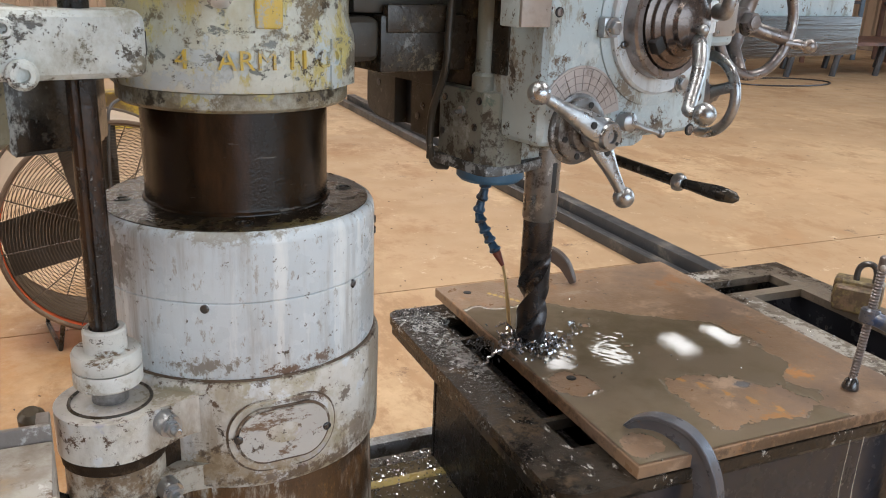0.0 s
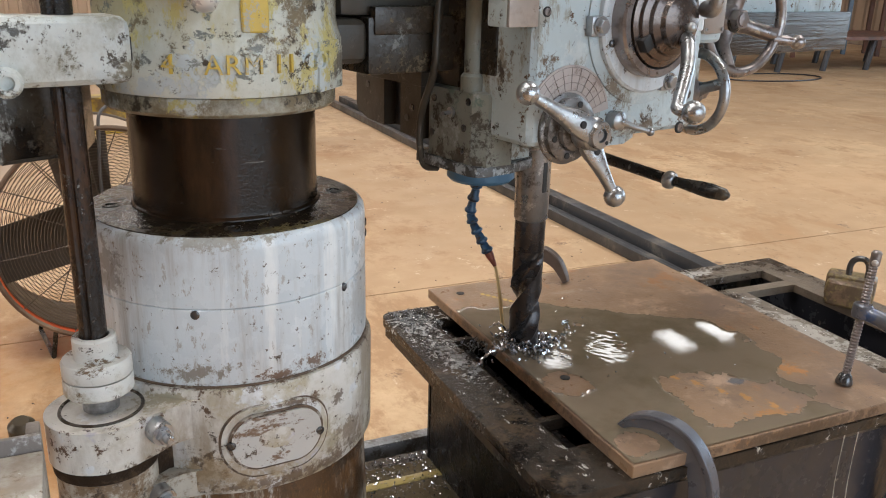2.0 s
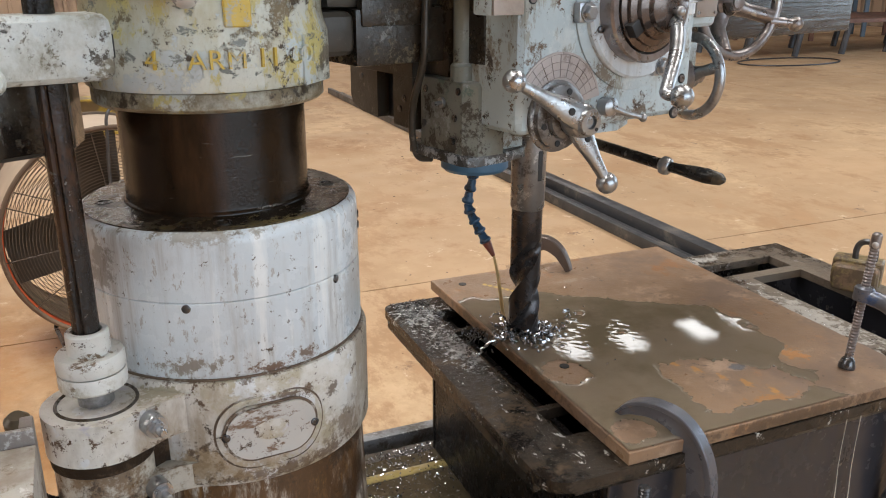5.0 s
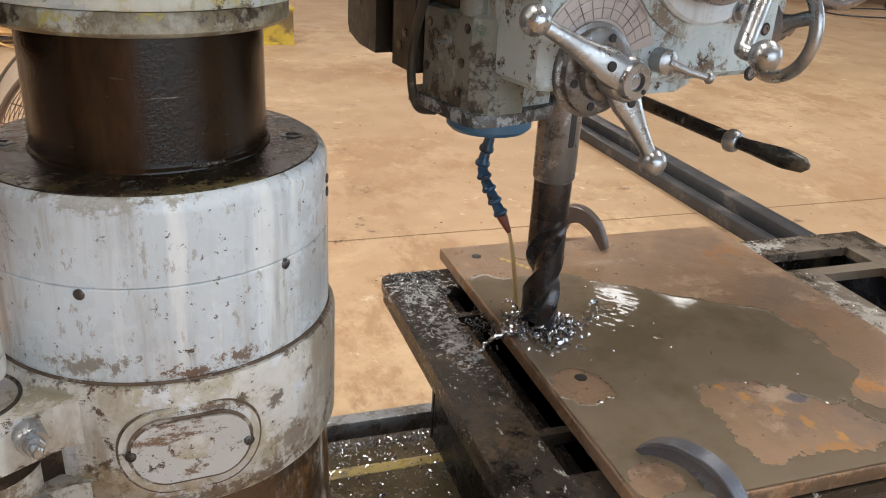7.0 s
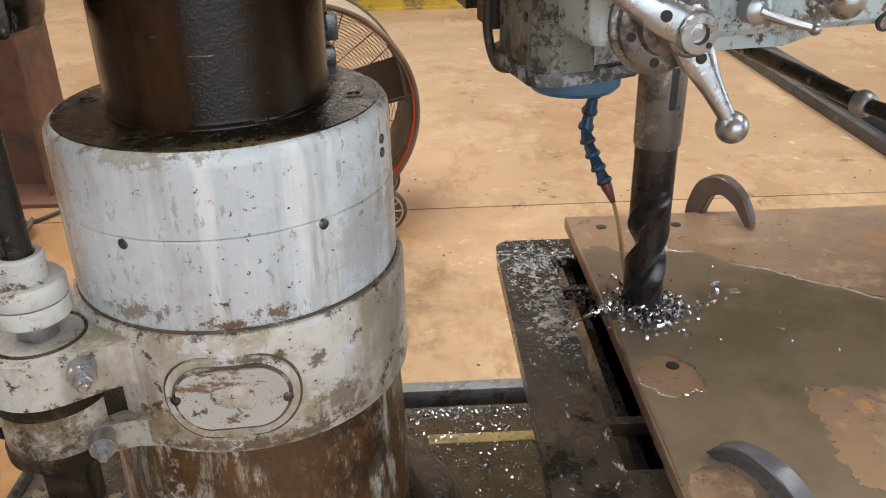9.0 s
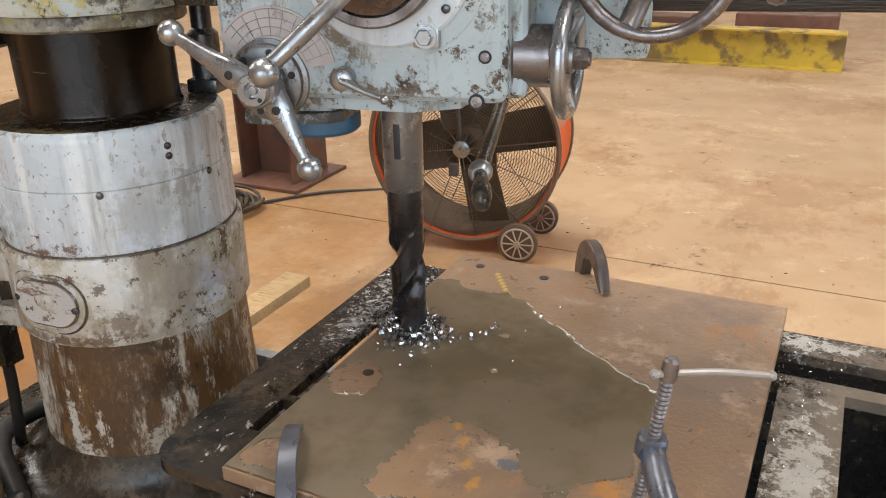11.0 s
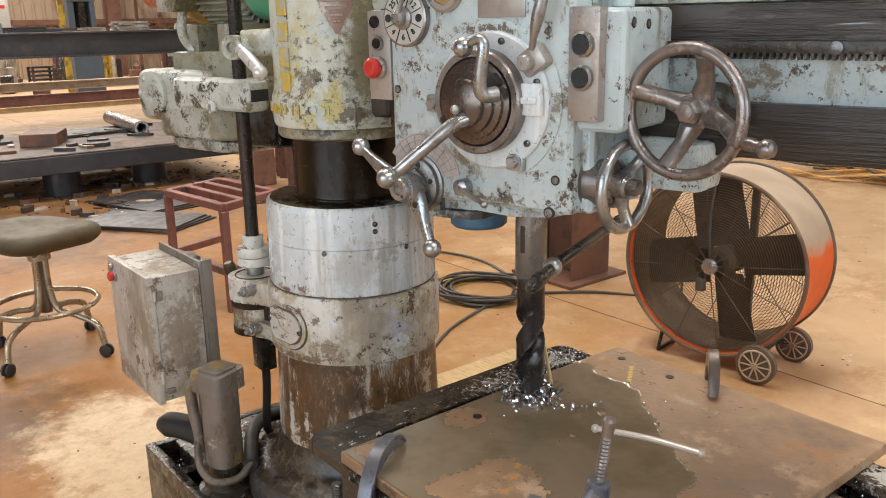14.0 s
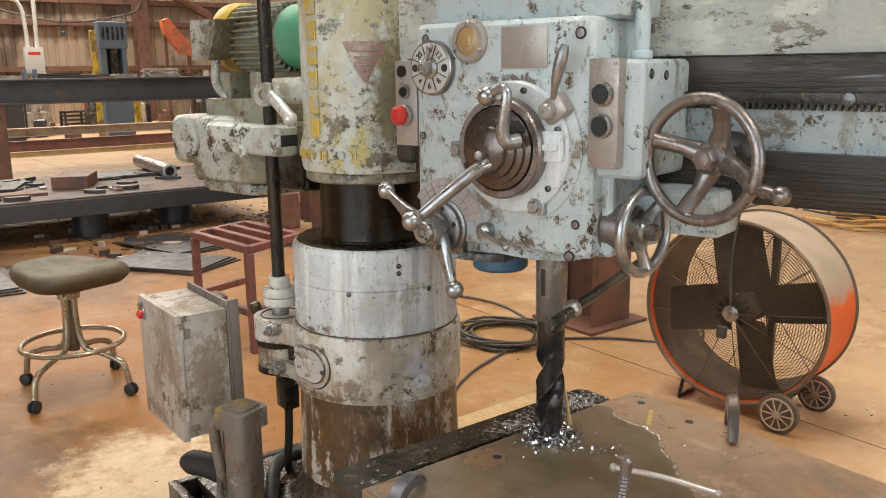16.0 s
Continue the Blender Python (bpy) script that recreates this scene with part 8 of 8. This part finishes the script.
for x, y in ((-6.5, 0.2), (-6.4, 2.1), (-6.6, 3.0), (-7.6, 1.0), (-7.6, 3.2)):
    bm = B()
    lathe(bm, [(0.17, 0), (0.17, 0.26)], 24, Matrix.Translation((x, y, 0)))
    part("drum_foot", bm, BEAM_STEEL, bench)
random.seed(31)
for k, (x, y, sx, sy, h) in enumerate(((-6.9, 2.1, 0.5, 0.34, 0.12), (-7.2, 1.4, 0.7, 0.5, 0.03), (-6.5, 1.5, 0.22, 0.5, 0.025), (-7.4, 2.6, 0.5, 0.6, 0.03), (-6.4, 0.9, 0.3, 0.25, 0.1))):
    bm = B()
    box(bm, (-sx / 2, -sy / 2, 0), (sx / 2, sy / 2, h), 0.004, 1)
    solo("steel_offcut", bm, BEAM_STEEL if k % 2 else RUST, "dark steel offcut on the bench", "offcut", pose(x, y, 0.4355, 0, 0, random.uniform(-25, 25)), "offcuts on the bench")
bm = B()
d0, d1 = Vector((-6.85, 3.05, 0.51)), Vector((-8.2, 3.12, 0.51))
n = 24
rs = [[bm.verts.new(axis(d0, d1 - d0) @ Vector((r * math.cos(2 * math.pi * i / n), r * math.sin(2 * math.pi * i / n), z))) for i in range(n)] for r, z in ((0.05, 1.3), (0.075, 1.35), (0.075, 0), (0.05, 0), (0.05, 1.3))]
for p, q in zip(rs, rs[1:]):
    for i in range(n):
        bm.faces.new((p[i], p[(i + 1) % n], q[(i + 1) % n], q[i]))
solo("pipe_length", bm, STEEL, "short length of steel pipe on the bench", "pipe")
for x, y, rz in ((-5.4, 2.6, 10), (-5.2, 3.3, -14), (-4.7, 2.3, 30), (-4.9, 0.9, -5)):
    for k in range(3):
        bm = B()
        box(bm, (-0.5 + 0.04 * k, -0.3 - 0.02 * k, 0), (0.5 - 0.02 * k, 0.3 - 0.05 * k, 0.012), 0.002, 1)
        solo("steel_sheet", bm, (BEAM_STEEL, DECK)[k % 2], "flat dark steel sheet stacked on the floor", "steel sheet", pose(x, y, 0.0005 + 0.0125 * k, 0, 0, rz + 4 * k), "sheets on the floor")
for k in range(110):
    bm = B()
    s2 = random.uniform(0.025, 0.11)
    prism(bm, [(s2 * random.uniform(0.6, 1.2) * math.cos(t), 0.5 * s2 * random.uniform(0.5, 1.2) * math.sin(t)) for t in (0, 1.1, 2.2, 3.3, 4.4, 5.4)], 0, random.uniform(0.01, 0.05))
    solo("scrap_piece", bm, (DECK, RUST, DUSTY, DECK, BEAM_STEEL)[k % 5], "dark scrap steel piece on the floor", "scrap", pose(random.uniform(-6.9, -4.9), random.uniform(1.6, 4.6), 0.0005, 0, 0, random.uniform(0, 360)), "scrap under the bench")
for k in range(46):
    bm = B()
    s2 = random.uniform(0.04, 0.16)
    prism(bm, [(s2 * random.uniform(0.7, 1.2) * math.cos(t), 0.45 * s2 * random.uniform(0.5, 1.2) * math.sin(t)) for t in (0, 1.1, 2.2, 3.3, 4.4, 5.4)], 0, random.uniform(0.008, 0.04))
    solo("scrap_piece", bm, (BEAM_STEEL, RUST, BOX_GREY)[k % 3] if k % 7 == 2 else BEAM_STEEL, "dark scrap steel piece on the bench", "scrap", pose(random.uniform(-7.7, -6.15), random.uniform(0.2, 3.6), 0.4355, 0, 0, random.uniform(0, 360)), "scrap on the bench")
# timber blocks and legs that stand by the bench
for x, y, h in ((-5.55, 3.75, 0.36), (-5.75, 4.2, 0.36), (-4.5, 3.7, 0.62)):
    cuboid("support_block", (x - 0.12, y - 0.12, 0), (x + 0.12, y + 0.12, h), RUST, "rusty steel support block on the floor", "support", "support blocks")

# long rails and channels on low stands
channel("pale_rail", (-15.4, 0.5), (-15.55, 11.0), 0.10, 0.08, WOOD, "pale dusty steel rail along the floor", "rail", "rails")
channel("red_channel", (-15.75, 0.5), (-15.95, 12.0), 0.28, 0.12, RED_PRIMER, "long red-brown primed steel channel", "steel channel", "rails")
channel("grey_rail", (-17.9, 0.0), (-17.9, 12.5), 0.18, 0.30, DUSTY, "long dusty pale steel beam on blocks", "steel beam", "rails", 0.22)
for y in (1, 4.5, 8, 11.5):
    cuboid("rail_block", (-18.05, y - 0.15, 0), (-17.75, y + 0.15, 0.22), RUST, "rusty block below the long beam", "block", "rail blocks")
# high beam table with its trestles and stock
tb = thing("beam_table", "high work table made of a deep dark beam", "work table")
for nm, p, q in (("web", (-11.03, -2.5, 1.16), (-10.97, 5.9, 1.45)), ("bottom_flange", (-11.15, -2.5, 1.13), (-10.85, 5.9, 1.16)), ("top_flange", (-11.2, -2.5, 1.45), (-10.82, 5.9, 1.48)), ("deck", (-12.6, -2.5, 1.4), (-11.2, 5.9, 1.44))):
    bm = B()
    box(bm, p, q, 0.004, 1)
    part(nm, bm, BEAM_STEEL, tb)
for y in (-1.5, 2.05, 5.6):
    bm = B()
    box(bm, (-11.12, y - 0.09, 0), (-10.9, y + 0.09, 1.13), 0.004, 1)
    part("trestle", bm, RUST if y != 3.6 else BEAM_STEEL, tb)
for k in range(70):
    sx, sy, h = random.uniform(0.08, 0.4), random.uniform(0.05, 0.4), random.choice((0.015, 0.02, 0.03, 0.04, 0.06, 0.09))
    bm = B()
    box(bm, (-sx / 2, -sy / 2, 0), (sx / 2, sy / 2, h), 0.004, 1)
    solo("steel_stock", bm, random.choice((BEAM_STEEL, BEAM_STEEL, RUST, BOX_GREY, GRAPHITE, BLUE_GREY)), "steel part lying on the beam table", "steel part", pose(random.uniform(-12.3, -11.5), random.uniform(-0.5, 5.6), 1.4405, 0, 0, random.uniform(-30, 30)), "stock on the beam table")
for y, n, mat in ((4.5, 6, BOX_GREY), (3.0, 4, BEAM_STEEL), (2.2, 3, BOX_GREY)):
    for k in range(n):
        bm = B()
        box(bm, (-0.2, -0.24, 0), (0.2, 0.24, 0.028), 0.003, 1)
        solo("flat_bar", bm, mat, "flat steel part stacked on the beam table", "steel part", pose(-11.45, y, 1.4405 + 0.0285 * k, 0, 0, random.uniform(-9, 9)), "stacks on the beam table")
# machines and racks before the far wall
press = thing("upright_press", "blue-grey upright press by the far wall", "press")
for nm, a, b, mat in (("upright", (-19.15, 5.50, 0), (-18.85, 5.64, 2.45), BLUE_GREY), ("upright", (-19.15, 5.98, 0), (-18.85, 6.10, 2.45), BLUE_GREY), ("crown", (-19.2, 5.48, 2.1), (-18.8, 6.12, 2.72), BLUE_GREY), ("ram", (-19.1, 5.72, 1.35), (-18.9, 5.9, 2.12), BLACK_STEEL), ("back", (-19.2, 5.62, 0.9), (-19.14, 6.0, 2.12), BLACK_STEEL), ("bed", (-19.25, 5.48, 0), (-18.75, 6.12, 0.95), BLUE_GREY)):
    bm = B()
    box(bm, a, b, 0.02, 1)
    part(nm, bm, mat, press)
for k in range(5):
    bm = B()
    box(bm, (-18.8, 5.54 + 0.11 * k, 2.3), (-18.775, 5.60 + 0.11 * k, 2.6), 0.004, 1)
    part("louvre", bm, BLACK_STEEL, press)
cuboid("yellow_guard_post", (-18.56, 5.2, 0), (-18.44, 5.33, 2.5), YELLOW, "yellow guard post by the machine", "guard post")
conv = thing("inclined_chute", "orange-red inclined steel chute", "chute")
bm = B()
prism(bm, [(7.45, 2.85), (7.62, 2.92), (8.28, 2.1), (8.2, 1.95), (7.9, 2.02), (7.50, 2.5)], 0, 0.25, Matrix(((0, 0, 1, -20.5), (1, 0, 0, 0), (0, 1, 0, 0), (0, 0, 0, 1))))
part("trough", bm, CHUTE, conv)
for y, h in ((7.5, 2.6), (8.1, 2.0)):
    bm = B()
    box(bm, (-20.45, y, 0), (-20.35, y + 0.08, h), 0.004, 1)
    part("leg", bm, RUST, conv)
panel = thing("breaker_panel", "white wall panel with a red label strip", "electrical panel")
bm = B()
box(bm, (-22.3, 4.45, 1.55), (-22.1, 4.9, 2.22), 0.01)
part("case", bm, WHITE_DIAL, panel)
bm = B()
box(bm, (-22.1, 4.53, 2.02), (-22.095, 4.82, 2.10))
part("red_label", bm, RED, panel)
bm = B()
box(bm, (-22.3, 4.6, 0), (-22.24, 4.75, 1.56), 0.004)
part("post", bm, RUST, panel)
for ctrl in ([(-22.2, 4.55, 2.21), (-22.2, 4.54, 2.8), (-22.2, 4.48, 3.22), (-22.2, 4.25, 3.43), (-22.2, 3.4, 3.5), (-22.2, 2.2, 3.5)], [(-22.2, 4.78, 2.21), (-22.2, 4.8, 3.4), (-22.2, 4.82, 5.0), (-22.2, 4.82, 8.1)]):
    bm = B()
    tube(bm, curve_pts(ctrl), 0.05, 10)
    solo("conduit", bm, WHITE_DIAL, "pale electrical conduit rising from the panel", "conduit", group="conduits")
for y, z0, ln in ((6.2, 8.63, 5.0), (7.05, 8.63, 5.7), (5.4, 8.63, 6.0)):
    # hoist chains and hung cables
    bm = B()
    tube(bm, [(-22.0, y + 0.02 * math.sin(k), z0 - ln * k / 12) for k in range(13)], 0.022, 6)
    box(bm, (-22.05, y - 0.05, z0 - ln - 0.12), (-21.95, y + 0.05, z0 - ln), 0.02, 1)
    solo("hoist_chain", bm, BEAM_STEEL, "dark hoist chain with a hook hanging from the roof", "chain", group="hung chains")
bm = B()
tube(bm, curve_pts([(-26.0, 2.1, 4.3), (-24.5, 4.0, 3.4), (-24.5, 6.0, 3.0), (-25.0, 8.0, 3.3), (-25.7, 8.6, 3.7)]), 0.03, 6)
solo("sagging_cable", bm, CABLE, "dark cable sagging between wall columns", "cable")
for y in (-6.0, 2.0, 8.6, 15.5):
    st = thing("wall_column", "brown steel wall column", "column", pose(-25.9, y, 0), "wall columns")
    for nm, p, q in (("flange", (-0.2, -0.2, 0), (-0.17, 0.2, 8.15)), ("flange", (0.17, -0.2, 0), (0.2, 0.2, 8.15)), ("web", (-0.17, -0.02, 0), (0.17, 0.02, 8.15))):
        bm = B()
        box(bm, p, q)
        part(nm, bm, RUST, st)
for z in (1.6, 2.98, 3.65, 5.3):
    bm = B()
    box(bm, (-26.47, -9.8, z), (-26.095, 22.8, z + 0.16), 0.004, 1)
    solo("wall_girt", bm, RUST, "brown steel girt along the wall", "girt", group="wall girts")
for a, b in (((-25.6, 7.6, 5.0), (-25.6, 14.4, 1.4)), ((-25.6, 2.2, 2.6), (-25.6, -4.0, 6.5))):
    bm = B()
    rod(bm, a, b, 0.14, 8)
    solo("wall_brace", bm, RUST, "diagonal brown steel wall brace", "brace", group="wall braces")
random.seed(77)
for k in range(95):
    y, x = random.uniform(-1, 13), random.uniform(-24.5, -19.5)
    sx, sy, h = random.uniform(0.15, 0.6), random.uniform(0.12, 0.6), random.uniform(0.3, 1.7)
    if 4.8 < y < 6.8 and x > -20.5:
        continue
    bm = B()
    if k % 3 == 0:
        bm.free()
        rk = thing("storage_rack", "cluttered steel storage rack by the wall", "rack", pose(x, y, 0, 0, 0, random.uniform(-10, 10)), "racks by the wall")
        mat = random.choice((RUST, YELLOW, BLUE_GREY, BEAM_STEEL, BEAM_STEEL))
        for i in range(4):
            bm = B()
            box(bm, (-sx / 2, -sy / 2, h * (i + 0.6) / 4), (sx / 2, sy / 2, h * (i + 0.6) / 4 + 0.05))
            part("shelf", bm, mat, rk)
        for a in (-1, 1):
            for b in (-1, 1):
                bm = B()
                box(bm, (a * sx / 2 - 0.03, b * sy / 2 - 0.03, 0), (a * sx / 2 + 0.03, b * sy / 2 + 0.03, h))
                part("upright", bm, mat, rk)
    else:
        sm = thing("shop_machine", "dusty shop machine standing by the wall", "machine", pose(x, y, 0, 0, 0, random.uniform(-20, 20)), "machines by the wall")
        mat = random.choice((RUST, BEAM_STEEL, BLUE_GREY, BOX_GREY, RED_PRIMER, GRAPHITE))
        box(bm, (-sx / 2, -sy / 2, 0), (sx / 2, sy / 2, h * 0.6), 0.02, 1)
        part("body", bm, mat, sm)
        bm = B()
        lathe(bm, [(0.12, h * 0.6), (0.12, h * 0.85), (0.06, h)], 12)
        part("motor", bm, mat, sm)

for ob in [o for o in bpy.data.objects if o not in before_far and o.parent is None]:
    ob.matrix_world = FAR @ ob.matrix_world
west.matrix_world = FAR

# far corner beyond the arm: table, stair, racks
ft = thing("far_table", "long low steel table far across the hall", "table")
bm = B()
box(bm, (9.4, 10.2, 0.5), (14.2, 11.6, 0.56), 0.004, 1)
part("tabletop", bm, RUST, ft)
for x in (9.6, 10.6, 11.6, 12.6, 13.9):
    for y in (10.3, 11.4):
        bm = B()
        rod(bm, (x, y, 0), (x + 0.1, y, 0.5), 0.05, 8)
        part("leg", bm, BEAM_STEEL, ft)
bm = B()
n = 40
tube(bm, [(9.9 + 0.9 * math.cos(2 * math.pi * i / n), 9.7 + 0.45 * math.sin(2 * math.pi * i / n), 0.012) for i in range(n)], 0.011, 6, True)
solo("steel_hoop", bm, BEAM_STEEL, "thin steel hoop lying on the floor", "hoop")
stair = thing("steel_stair", "dark steel stair with yellow treads", "stair", pose(14.0, 10.4, 0, 0, 0, -35))
for s2 in (-0.45, 0.45):
    bm = B()
    prism(bm, [(0, 0), (0.25, 0), (2.1, 2.3), (1.85, 2.3)], s2 - 0.03, s2 + 0.03, Matrix(((1, 0, 0, 0), (0, 0, 1, 0), (0, 1, 0, 0), (0, 0, 0, 1))))
    part("stringer", bm, RUST, stair)
for k in range(9):
    bm = B()
    box(bm, (0.1 + 0.2 * k, -0.42, 0.22 + 0.25 * k), (0.38 + 0.2 * k, 0.42, 0.26 + 0.25 * k), 0.004, 1)
    part("tread", bm, YELLOW, stair)
for k, (x, y) in enumerate(((12.6, 13.0), (14.4, 13.4), (16.0, 12.2), (10.8, 14.2), (15.6, 9.6))):
    rk = thing("pallet_rack", "dark loaded steel rack against the far side", "rack", pose(x, y, 0, 0, 0, -30), "racks across the hall")
    for p in (-0.7, 0.7):
        for q in (-0.35, 0.35):
            bm = B()
            box(bm, (p - 0.04, q - 0.04, 0), (p + 0.04, q + 0.04, 2.4), 0.004, 1)
            part("upright", bm, BLUE_GREY if k % 2 else RUST, rk)
    for z in (0.4, 1.1, 1.8, 2.3):
        bm = B()
        box(bm, (-0.72, -0.38, z), (0.72, 0.38, z + 0.06), 0.004, 1)
        part("shelf", bm, BEAM_STEEL, rk)
for k, (x, y, sx, h) in enumerate(((-1.55, 8.6, 0.5, 0.3), (-0.9, 8.9, 0.7, 0.22), (-0.2, 8.8, 0.5, 0.26), (0.9, 8.9, 0.9, 0.3))):
    cuboid("steel_block", (x - sx / 2, y - 0.15, 0), (x + sx / 2, y + 0.15, h), RUST if k else BEAM_STEEL, "dark steel block on the floor", "steel block", "blocks by the cords")

# loose floor dirt, scale and shavings round the machine and below the bench
random.seed(52)
bm = B()
for k in range(900):
    x, y, s2 = (random.gauss(-5.9, 0.7), random.gauss(3.0, 0.9), random.uniform(0.008, 0.035)) if k % 2 else (random.uniform(-3.5, 4.5), random.uniform(-0.2, 7.0), random.uniform(0.003, 0.008))
    if -0.27 < x < 2.1 and 0.8 < y < 1.8:
        continue
    a = random.uniform(0, 6.28)
    m = Matrix.Translation((x, y, 0.0004)) @ pose(0, 0, 0, 0, 0, math.degrees(a))
    prism(bm, [(s2, 0), (0.1 * s2, 0.4 * s2), (-0.8 * s2, 0.2 * s2), (-0.5 * s2, -0.4 * s2), (0.4 * s2, -0.3 * s2)], 0, 0.3 * s2, m)
solo("floor_debris", bm, DECK, "dark scale and shavings strewn on the floor", "debris", kind="stuff")
